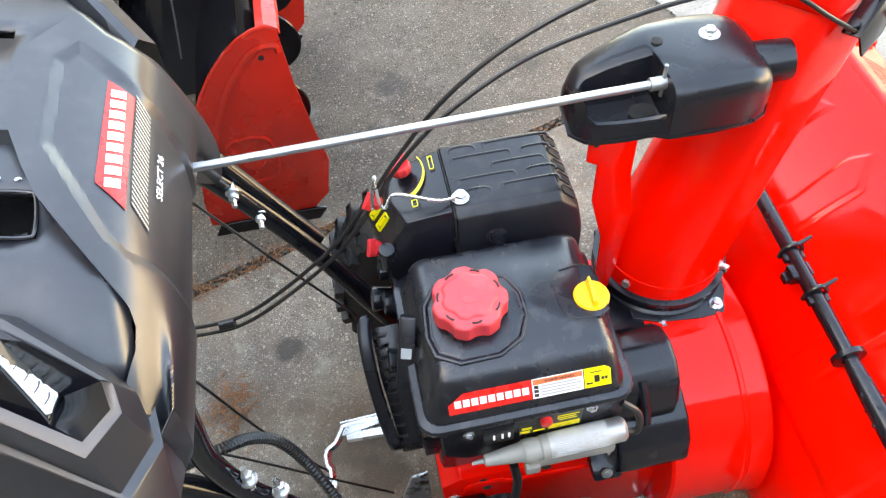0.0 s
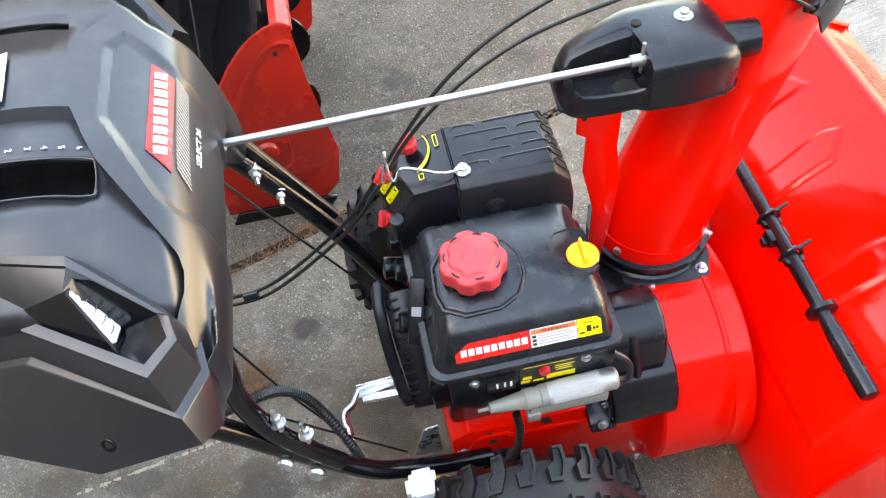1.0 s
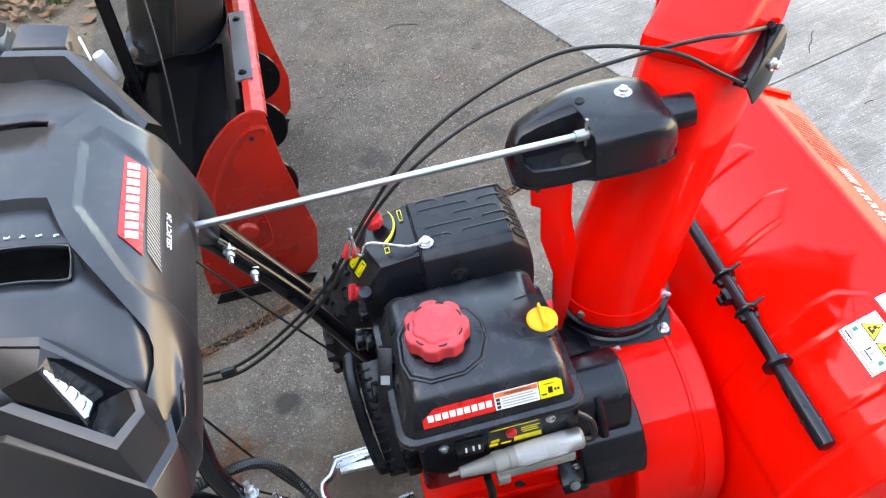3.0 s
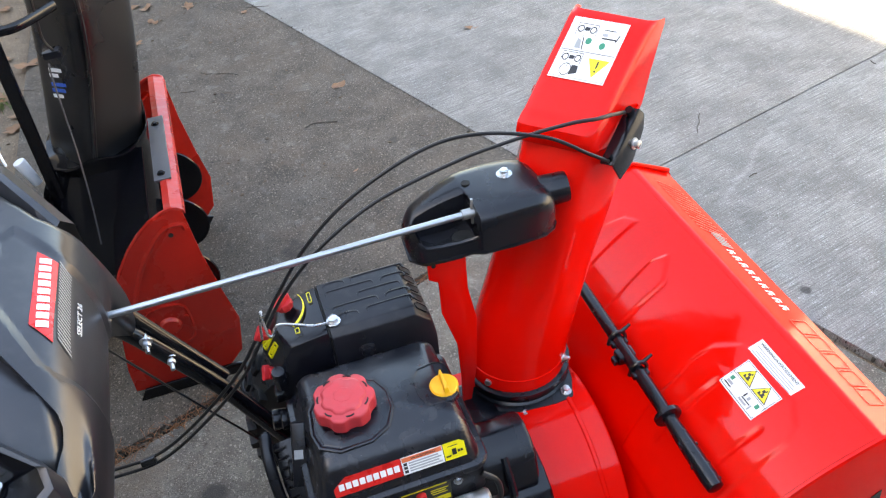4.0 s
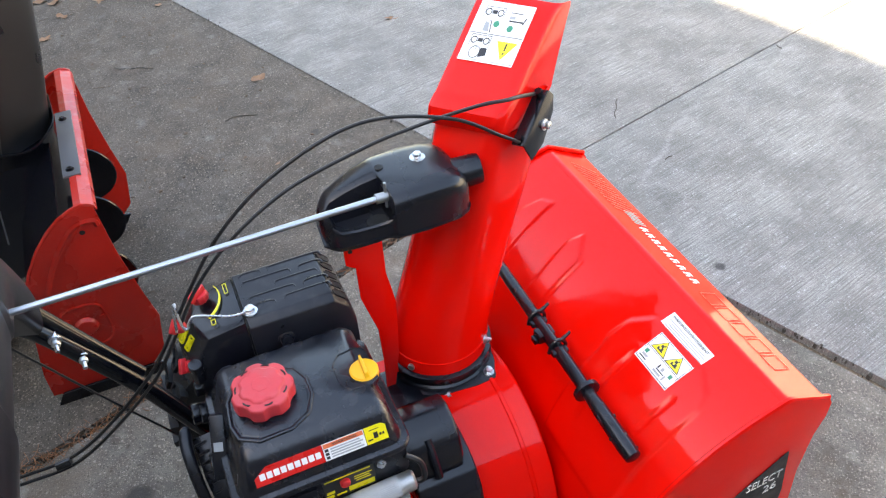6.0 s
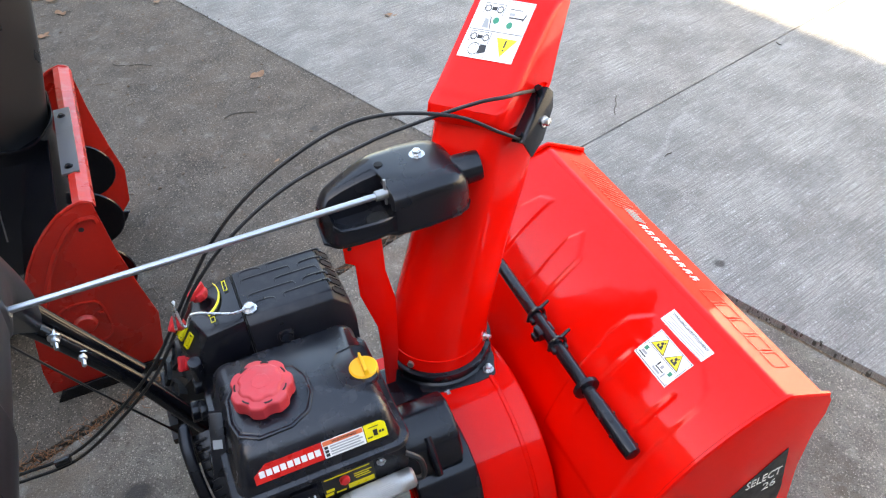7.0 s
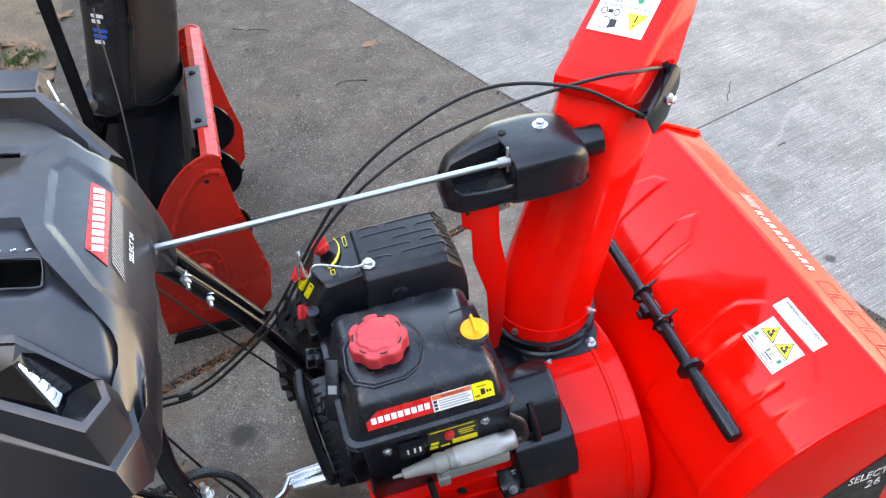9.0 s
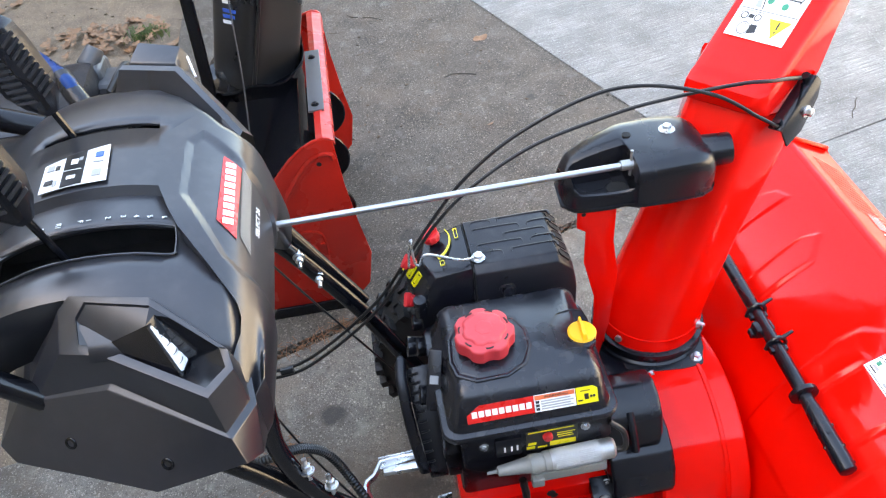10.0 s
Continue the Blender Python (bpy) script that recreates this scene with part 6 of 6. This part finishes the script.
        part("reflector_edge", bm, DULL, lamp)
    rim = [a - across * 0.12, b - across * 0.12, b + across * 1.12, a + across * 1.12, a - across * 0.12]
    bm = B()
    tube(bm, rim, 0.0012, 6, 1)
    part("lens_rim", bm, GLOSSBLACK, lamp)
    for p, q, r_, w in ((ld.lerp(low_o[4], 0.95), b4.lerp(b3, 0.95), b4, ld), (lc.lerp(lb, 0.3), b2.lerp(b1, 0.3), b3, lc)):
        c = p.lerp(q, 0.62)
        n = (q - p).cross(r_ - q)
        n = n if n.y * s > 0 else -n
        bm = B()
        lathe(bm, c, n, [(-0.004, 0.0075), (0.0008, 0.0075), (0.0014, 0.0068), (0.0014, 0.0045), (-0.001, 0.004), (-0.001, 0.001)], 18)
        part("screw", bm, GLOSSBLACK, body)


pod(-1)
# far pod: a rim that runs forward along the edge of the cowl
base = [(-0.527, 0.235, 0.905), (-0.478, 0.223, 0.900), (-0.431, 0.189, 0.906), (-0.394, 0.136, 0.904), (-0.367, 0.101, 0.894), (-0.345, 0.085, 0.876)]
rim_far = [(-0.512, 0.250, 0.926), (-0.472, 0.238, 0.925), (-0.430, 0.215, 0.930), (-0.396, 0.160, 0.918), (-0.370, 0.122, 0.905), (-0.350, 0.100, 0.885)]
inner_far = [(x + 0.004, y + 0.010, z + 0.001) for x, y, z in rim_far]
panel = [(-0.500, 0.262, 0.928), (-0.435, 0.250, 0.924), (-0.427, 0.278, 0.934), (-0.484, 0.288, 0.944)]
bm = B()
loft(bm, [[Vector(p) - Vector((0, 0, 0.012)) for p in base], [Vector(p) for p in rim_far], [Vector(p) for p in inner_far], [Vector((x + 0.006, y + 0.030, z - 0.030)) for x, y, z in inner_far], [Vector((x - 0.01, y + 0.09, 0.75)) for x, y, z in inner_far]], closed=False, caps=False)
far_pod = part("headlight_pod", bm, DASH, tray, "angular black plastic headlight pod", angle=20)
bm = B()
loft(bm, [[Vector(p) - Vector((0, 0, 0.004)) for p in ((-0.510, 0.256, 0.906), (-0.428, 0.242, 0.904), (-0.418, 0.286, 0.910), (-0.496, 0.298, 0.922))], [Vector(p) for p in panel]], r=0.003)
part("lamp_hood", bm, DASH, far_pod)
bm = B()
tube(bm, [(-0.419, 0.262, 0.924), (-0.412, 0.242, 0.902)], 0.0036, 8, 4, flat=0.5)
part("headlight", bm, LAMP, far_pod, "bright narrow headlight strip")

# shift levers with ribbed paddles
def lever(base, top, m):
    bm = B()
    tube(bm, [base, tuple(Vector(base).lerp(Vector(top), 0.5)), top], 0.0045, 8, 3)
    stem = part("shift_lever", bm, GLOSSBLACK, tray, "black lever with a ribbed plastic paddle")
    bm = B()
    loft(bm, [[m @ Vector((u, v * k, w * k2)) for u, v, w in ((x, -0.034, 0), (x, -0.022, 0.013), (x, 0.022, 0.013), (x, 0.034, 0), (x, 0.022, -0.013), (x, -0.022, -0.013))] for x, k, k2 in ((-0.012, 0.25, 0.5), (0.008, 0.7, 0.9), (0.03, 0.95, 1), (0.075, 1.0, 1), (0.100, 0.95, 1.1), (0.112, 0.7, 0.8))], r=0.003)
    pad = part("paddle", bm, BLACK, stem)
    for k in range(9):
        for q in (-1, 1):
            bm = B()
            x = 0.012 + k * 0.0085
            prism(bm, [(x, 0.005 * q), (x + 0.004, 0.005 * q), (x + 0.012, 0.025 * q), (x + 0.008, 0.025 * q)], "z", 0.0115, 0.0172, m=m)
            part("grip_rib", bm, DASH, pad)
    bm = B()
    prism(bm, [(-0.002, -0.003), (0.03, -0.006), (0.05, 0.004), (0.10, 0.0), (0.10, 0.005), (0.05, 0.009), (0.03, -0.001), (-0.002, 0.003)], "z", 0.0115, 0.0150, m=m)
    part("grip_line", bm, GLOSSBLACK, pad)


lever((-0.538, 0.088, 0.905), (-0.562, 0.095, 0.985), basis((-0.560, 0.095, 0.975), (-0.30, 0.10, 0.92), (-0.85, -0.38, -0.25)))
lever((-0.528, -0.108, 0.89), (-0.548, -0.115, 0.985), basis((-0.546, -0.115, 0.975), (-0.30, 0.10, 0.92), (-0.85, -0.38, -0.25)))
# grips at the operator's end
for y in (-0.205, 0.24):
    bm = B()
    tube(bm, [(-0.64, y, 0.86), (-0.74, y, 0.90), (-0.86, y, 0.91)], 0.017, 12, 5)
    part("hand_grip", bm, BLACK, blower, "black rubber grip")
bm = B()
tube(bm, [(-0.70, 0.24, 0.93), (-0.68, 0.18, 0.94), (-0.67, 0.02, 0.945), (-0.68, -0.15, 0.94), (-0.70, -0.205, 0.91)], 0.013, 12, 6)
part("cross_bar", bm, GLOSSBLACK, blower, "glossy black steel cross bar")

# ---- the second snow blower ----
second = thing("snow_blower", "red snow blower with a tall black chute, standing behind", "snow blower", at=(-0.955, 0.955, 0))
house2 = auger_housing(second, RED_OLD, GLOSSBLACK, "second")
house2.scale, house2.location = (1, 0.88, 1), (0, -0.040, 0)
bm = B()
box(bm, (0.645, -0.215, 0.508), (0.680, 0.091, 0.5137), 0.001)
strip = part("hinge_strip", bm, DULL, house2, "dull grey steel strip")
for y in (-0.190, 0.050):
    bm = B()
    bolt(bm, (0.661, y, 0.5137), (0, 0, 1), 0.006, 0.006)
    part("bolt", bm, GLOSSBLACK, strip)


def chute2(z, cx, cy, rx, ry, p=3.0, wave=0.0, turn=0.0, tilt=0.0):
    """A section of the chute: a rounded square, turned about its axis."""
    pts = []
    ct, st = math.cos(turn), math.sin(turn)
    for k in range(64):
        a = 2 * math.pi * k / 64
        u, v = math.cos(a), math.sin(a)
        q = (abs(u) ** p + abs(v) ** p) ** (-1 / p)
        x, y = u * q * rx, v * q * ry
        x, y = x * ct - y * st, x * st + y * ct
        pts.append((cx + x, cy + y, z + wave * (math.sin(3 * a + 1) + 0.6 * math.sin(7 * a)) + tilt * x))
    return pts


bm = B()
loft(bm, [chute2(0.22, 0.47, 0.03, 0.13, 0.16), chute2(0.36, 0.50, 0.04, 0.125, 0.14), chute2(0.47, 0.525, 0.05, 0.112, 0.12)])
base2 = part("chute_base", bm, GLOSSBLACK, second, "black plastic chute base")
bm = B()
loft(bm, [chute2(0.458, 0.525, 0.05, 0.112, 0.120, 3.0, 0.002), chute2(0.486, 0.524, 0.05, 0.114, 0.124, 3.0, 0.005, tilt=0.10), chute2(0.500, 0.524, 0.05, 0.121, 0.132, 3.0, 0.007, tilt=0.16), chute2(0.505, 0.524, 0.05, 0.120, 0.131, 3.0, 0.007, tilt=0.16), chute2(0.502, 0.525, 0.05, 0.112, 0.122, 3.0, 0.006, tilt=0.14), chute2(0.480, 0.526, 0.05, 0.098, 0.104, 3.0)])
part("chute_rim", bm, GLOSSBLACK, base2, "glossy black chute rim")
bm = B()
loft(bm, [chute2(z, x, y, 0.086, 0.086, 5.0, turn=radians(38)) for z, x, y in ((0.48, 0.522, 0.050), (0.53, 0.533, 0.052), (0.60, 0.551, 0.057), (0.68, 0.570, 0.062), (0.76, 0.586, 0.067), (0.84, 0.599, 0.073), (0.92, 0.609, 0.082), (1.02, 0.618, 0.098))])
ch2 = part("chute", bm, CHUTE, second, "tall black plastic chute")
bm = B()
tube(bm, [(0.518, -0.062, 0.49), (0.551, -0.052, 0.60), (0.584, -0.042, 0.72), (0.605, -0.032, 0.84), (0.62, -0.014, 1.0)], 0.005, 8, 5)
part("chute_rib", bm, CHUTE, ch2)
for k, (z, mt, w) in enumerate(((0.70, WHITE, 0.028), (0.688, WHITE, 0.018), (0.668, LAB_BLUE, 0.034), (0.655, LAB_BLUE, 0.030), (0.642, WHITE, 0.022))):
    bm = B()
    m = basis((0.499 + (z - 0.65) * 0.2, -0.010 + (z - 0.65) * 0.06, z), (0.79, -0.61, 0), (0.15, 0.06, 1))
    plate(bm, rect(-0.014, -0.004, w - 0.010, 0.004), m, 0.001, 0.0030)
    part("print", bm, mt, ch2)
bm = B()
loft(bm, [[(x - 0.013, y, z), (x + 0.013, y, z), (x + 0.013, y + 0.015, z), (x - 0.013, y + 0.015, z)] for x, y, z in ((0.412, -0.063, 0.42), (0.449, -0.135, 0.86), (0.470, -0.170, 1.12))], r=0.002)
part("chute_post", bm, GLOSSBLACK, second, "flat black steel post")
bm = B()
tube(bm, [(0.440, -0.132, 0.852), (0.50, -0.125, 0.852), (0.565, -0.05, 0.850)], 0.010, 10, 4, flat=0.6)
part("post_brace", bm, GLOSSBLACK, second, "flat black steel brace")
bm = B()
box(bm, (0.512, -0.088, 0.758), (0.548, -0.060, 0.774), 0.004)
clip = part("cable_clip", bm, BLACK, second)
bm = B()
tube(bm, [(0.538, -0.082, 0.90), (0.530, -0.084, 0.84), (0.526, -0.084, 0.80), (0.536, -0.082, 0.772)], 0.0028, 6, 5)
part("cable", bm, CABLE, clip)
bm = B()
rod(bm, (0.340, 0.045, 0.478), (0.358, 0.045, 0.408), 0.015, 0.012, n=18, bevel=0.006)
part("fuel_filter", bm, NYLON, second, "white nylon fitting")
bm = B()
tube(bm, [(0.544, -0.215, 0.807), (0.538, -0.215, 0.764), (0.525, -0.215, 0.617), (0.509, -0.215, 0.493), (0.49, -0.215, 0.38)], 0.0018, 6, 4)
part("crank_wire", bm, DULL, second, "thin grey crank wire")
for y, r in ((-0.215, 0.090), (0.0, 0.088), (0.22, 0.090)):
    bm = B()
    lathe(bm, (0.620, y, 0.225), (0.12, 1, 0.05), [(-0.003, 0.03), (-0.003, r - 0.002), (0, r), (0.003, r - 0.002), (0.003, 0.03)], 40)
    part("auger_flight", bm, GLOSSBLACK, second, "black steel auger flight")
bm = B()
rod(bm, (0.60, -0.335, 0.205), (0.60, 0.335, 0.205), 0.018)
part("auger_shaft", bm, GLOSSBLACK, second)
bm = B()
lathe(bm, (0, 0, 0.205), (1, 0, 0), [(0.17, 0.02), (0.18, 0.165), (0.36, 0.165), (0.37, 0.2)], 40)
part("impeller_housing", bm, BLACK, second)
bm = B()
box(bm, (-0.12, -0.15, 0.10), (0.18, 0.15, 0.30), 0.01)
part("chassis", bm, GLOSSBLACK, second)
bm = B()
box(bm, (-0.13, -0.15, 0.30), (0.12, 0.16, 0.52), 0.03)
eng2 = part("engine", bm, MUFF, second, "black engine")
for lo, hi, mt in (((0.06, 0.13, 0.42), (0.13, 0.22, 0.50), DULL), ((0.10, 0.10, 0.38), (0.19, 0.20, 0.47), DULL), ((0.04, 0.20, 0.40), (0.12, 0.27, 0.475), DULL)):
    bm = B()
    box(bm, lo, hi, 0.018, seg=3)
    part("engine_fitting", bm, mt, eng2)
bm = B()
rod(bm, (0.09, 0.17, 0.49), (0.12, 0.20, 0.525), 0.028, 0.022, n=18, bevel=0.006)
part("air_intake", bm, DULL, eng2)
bm = B()
tube(bm, [(0.15, 0.08, 0.46), (0.18, 0.12, 0.49), (0.19, 0.17, 0.48), (0.20, 0.22, 0.42)], 0.011, 10, 5)
part("fuel_hose", bm, CABLE, eng2)
bm = B()
rod(bm, (0.16, -0.06, 0.40), (0.20, -0.06, 0.50), 0.028, n=20, bevel=0.006)
part("filler_neck", bm, DULL, eng2)
for y, s in ((-0.28, -1), (0.28, 1)):
    wheel(second, -0.06, y, s)
bm = B()
tube(bm, [(0.150, -0.13, 0.57), (0.118, -0.075, 0.60), (-0.02, 0.11, 0.60), (-0.18, 0.31, 0.60), (-0.36, 0.54, 0.61)], 0.018, 14, 4)
part("frame_tube", bm, BLUE, second, "blue painted steel tube")
bm = B()
rod(bm, (0.113, -0.068, 0.60), (0.165, -0.15, 0.56), 0.0235, n=14, bevel=0.003)
part("tube_end", bm, BLACK, second)

# ---- loose things on the ground ----
def leaf_mesh(kind):
    rnd = random.Random(kind)
    me = bpy.data.meshes.new("leaf")
    n = 18
    out = []
    for k in range(n):
        a = 2 * math.pi * k / n
        r = (0.55 + 0.45 * abs(math.cos(2.5 * a))) * rnd.uniform(0.75, 1.1) if kind % 2 else (0.45 + 0.5 * abs(math.cos(a))) * rnd.uniform(0.9, 1.05)
        out.append((math.cos(a) * r, math.sin(a) * r, 0.18 * r * r + 0.1 * math.sin(3 * a + kind)))
    verts = [(0, 0, 0)] + [(x * 0.5, y * 0.5, z * 0.4) for x, y, z in out] + out
    faces = [(0, 1 + k, 1 + (k + 1) % n) for k in range(n)] + [(1 + k, 1 + n + k, 1 + n + (k + 1) % n, 1 + (k + 1) % n) for k in range(n)]
    me.from_pydata(verts, [], faces)
    me.materials.append(LEAF)
    me.polygons.foreach_set("use_smooth", [True] * len(me.polygons))
    return me


LEAVES = [leaf_mesh(k) for k in range(4)]
rnd = random.Random(7)


def leaf(x, y, size, z=0.004):
    ob = new("leaf", LEAVES[rnd.randrange(4)])
    ob.matrix_world = pose(x, y, z, rnd.uniform(-12, 12), rnd.uniform(-12, 12), rnd.uniform(0, 360)) @ Matrix.Diagonal((size, size * rnd.uniform(0.6, 0.9), size, 1))
    tagged(ob, "curled dry brown fallen leaf on the ground", "leaf", "fallen leaves")


for x, y, sz in ((0.271, 1.848, 0.030), (0.870, 2.053, 0.034), (-0.865, 2.58, 0.06), (0.199, 1.298, 0.013), (-0.428, 2.564, 0.030), (-0.19, 2.84, 0.034), (-0.37, 2.91, 0.045), (-0.43, 2.95, 0.04), (0.452, 0.797, 0.014), (0.036, 2.654, 0.022), (-0.72, 2.45, 0.03), (-0.62, 2.62, 0.025), (-0.35, 2.75, 0.03), (-0.50, 2.2, 0.02)):
    leaf(x, y, sz)
for k in range(110):
    a = rnd.uniform(0, 6.28)
    r = rnd.random() ** 0.7
    leaf(-1.16 + 0.27 * r * math.cos(a), 2.32 + 0.15 * r * math.sin(a), rnd.uniform(0.014, 0.034), rnd.uniform(-0.014, 0.018))
for k in range(16):
    leaf(rnd.uniform(-1.9, -0.85), rnd.uniform(1.7, 3.4), rnd.uniform(0.02, 0.045), -0.010)


def strand(rnd, x, y, length, r, z, mat_list, curve=0.25):
    a = rnd.uniform(0, 6.28)
    b = a + rnd.uniform(-curve, curve) * 3
    p = [(x, y, z), (x + math.cos(a) * length / 2, y + math.sin(a) * length / 2, z + rnd.uniform(0, 0.004)), (x + math.cos(a) * length / 2 + math.cos(b) * length / 2, y + math.sin(a) * length / 2 + math.sin(b) * length / 2, z)]
    tube(mat_list, p, r, 4, 2)


bm = B()
for k in range(340):
    x = rnd.uniform(-0.62, -0.16) if k % 3 else rnd.uniform(0.0, 0.7)
    strand(rnd, x, CK(x) + rnd.gauss(0, 0.010), rnd.uniform(0.01, 0.035), 0.0007, 0.001, bm)
for k in range(130):
    strand(rnd, -0.49 + rnd.gauss(0, 0.022), 0.19 + rnd.gauss(0, 0.03), rnd.uniform(0.015, 0.04), 0.0007, 0.002, bm)
tagged(part("pine_needles", bm, NEEDLE), "brown dry needles caught along the crack", "needles", kind="stuff")
bm = B()
for k in range(500):
    x, y = rnd.uniform(-0.8, 1.2), 0
    y = CK(x) + rnd.gauss(0, 0.006)
    if x > JX(y):
        continue
    s = rnd.uniform(0.001, 0.004)
    box(bm, (x - s, y - s, -0.012), (x + s, y + s, -0.004 + s), 0.0)
for k in range(700):
    y = rnd.uniform(-1.2, 3.2)
    x = JX(y) + rnd.gauss(-0.006, 0.008)
    s = rnd.uniform(0.001, 0.004)
    box(bm, (x - s, y - s, -0.012), (x + s, y + s, -0.003 + s), 0.0)
for k in range(600):
    y = rnd.uniform(-1.0, 3.0)
    x = JX(y) + rnd.gauss(-0.012, 0.010)
    s = rnd.uniform(0.001, 0.0045) * rnd.random() + 0.0008
    t = s * rnd.uniform(0.6, 1.6)
    loft(bm, [[(x - s, y - t, -0.004), (x + s, y - t * 0.5, -0.004), (x + s * 0.6, y + t, -0.004), (x - s * 0.8, y + t * 0.7, -0.004)], [(x - s * 0.6, y - t * 0.6, 0.001 + s * 0.7), (x + s * 0.6, y - t * 0.3, 0.001 + s), (x + s * 0.4, y + t * 0.6, 0.001 + s * 0.8), (x - s * 0.5, y + t * 0.5, 0.001 + s)]])
tagged(part("joint_grit", bm, GRIT), "loose grit filling the joints", "grit", kind="stuff")
bm = B()
for k in range(420):
    x, y = rnd.uniform(-0.9, 1.0), rnd.uniform(0.45, 3.0)
    if x > JX(y) - 0.02:
        continue
    w = 0.0012 + 0.004 * rnd.random() ** 3
    ang = rnd.uniform(0, 3.14)
    c, d = math.cos(ang) * w, math.sin(ang) * w
    loft(bm, [[(x - c, y - d, 0.0006), (x + d * 0.6, y - c * 0.6, 0.0006), (x + c, y + d, 0.0006), (x - d * 0.6, y + c * 0.6, 0.0006)], [(x - c, y - d, 0.0012), (x + d * 0.6, y - c * 0.6, 0.0022), (x + c, y + d, 0.0012), (x - d * 0.6, y + c * 0.6, 0.0018)]])
for k in range(36):
    x, y = rnd.uniform(-0.85, 0.7), rnd.uniform(0.6, 2.9)
    if x < JX(y) - 0.03:
        strand(rnd, x, y, rnd.uniform(0.015, 0.06), 0.0009, 0.001, bm, 0.5)
for k in range(150):
    x, y = rnd.uniform(-0.7, 0.35), rnd.uniform(1.3, 3.2)
    w = rnd.uniform(0.003, 0.009)
    a = rnd.uniform(0, 6.28)
    c, d = math.cos(a) * w, math.sin(a) * w
    if x < JX(y) - 0.05:
        loft(bm, [[(x - c, y - d, 0.001), (x + d * 0.5, y - c * 0.5, 0.001), (x + c, y + d, 0.001), (x - d * 0.5, y + c * 0.5, 0.001)], [(x - c, y - d, 0.002), (x + d * 0.5, y - c * 0.5, 0.004), (x + c, y + d, 0.002), (x - d * 0.5, y + c * 0.5, 0.003)]])
tagged(part("leaf_litter", bm, LITTER), "brown crumbs of leaves strewn over the concrete", "litter", kind="stuff")
bm = B()
for k in range(46):
    t = k / 45
    x, y = -0.86 + 0.30 * t, 0.026 + 0.050 * t
    if rnd.random() < 0.35 + 0.3 * math.sin(t * 9.0):
        continue
    w, h = rnd.uniform(0.0015, 0.0045), 0.0040
    box(bm, (x - h * rnd.uniform(0.7, 1.3), y - w, -0.001), (x + h * rnd.uniform(0.7, 1.3), y + w * rnd.uniform(0.4, 1.0), 0.0005), 0.0)
tagged(part("painted_line", bm, LINE), "worn broken pale line on the concrete", "line", kind="structure")
for pts in ([(1.263, 1.030, 0.0055), (1.278, 1.058, 0.0065), (1.300, 1.080, 0.006), (1.315, 1.108, 0.0065), (1.330, 1.124, 0.0055)], [(0.10, 1.62, 0.002), (0.13, 1.632, 0.004), (0.17, 1.625, 0.003), (0.21, 1.61, 0.002)], [(1.272, 0.768, 0.0055), (1.288, 0.774, 0.0065), (1.300, 0.773, 0.0055)], [(-0.146, 2.149, 0.003), (-0.11, 2.135, 0.006), (-0.068, 2.107, 0.003)], [(-0.20, 2.19, 0.003), (-0.185, 2.165, 0.005), (-0.16, 2.16, 0.003)], [(0.05, 2.70, 0.003), (0.10, 2.68, 0.005), (0.16, 2.66, 0.003)], [(2.035, 1.165, 0.0055), (2.030, 1.148, 0.007), (2.036, 1.138, 0.0055)]):
    bm = B()
    tube(bm, pts, 0.0016, 6, 4)
    tagged(part("twig", bm, TWIG), "thin dark twig lying on the concrete", "twig", "twigs")
bm = B()
for k in range(150):
    x, y = -1.00 + rnd.gauss(0, 0.04), 2.30 + rnd.gauss(0, 0.025)
    a = rnd.uniform(0, 6.28)
    h = rnd.uniform(0.008, 0.024)
    tube(bm, [(x, y, -0.018), (x + 0.3 * h * math.cos(a), y + 0.3 * h * math.sin(a), h * 0.6), (x + 0.8 * h * math.cos(a), y + 0.8 * h * math.sin(a), h)], 0.0012, 4, 2)
tagged(part("grass_tuft", bm, GRASS), "small tuft of green grass among leaves", "grass", kind="stuff")
bm = B()
for k in range(900):
    x, y = rnd.uniform(-2.6, -0.9), rnd.uniform(0.6, 4.5)
    s = 0.0015 + 0.006 * rnd.random() ** 3
    box(bm, (x - s, y - s, -0.02), (x + s, y + s * 0.8, -0.018 + s), 0.0)
tagged(part("pebbles", bm, DIRT), "small stones strewn over the dirt", "pebbles", kind="stuff")
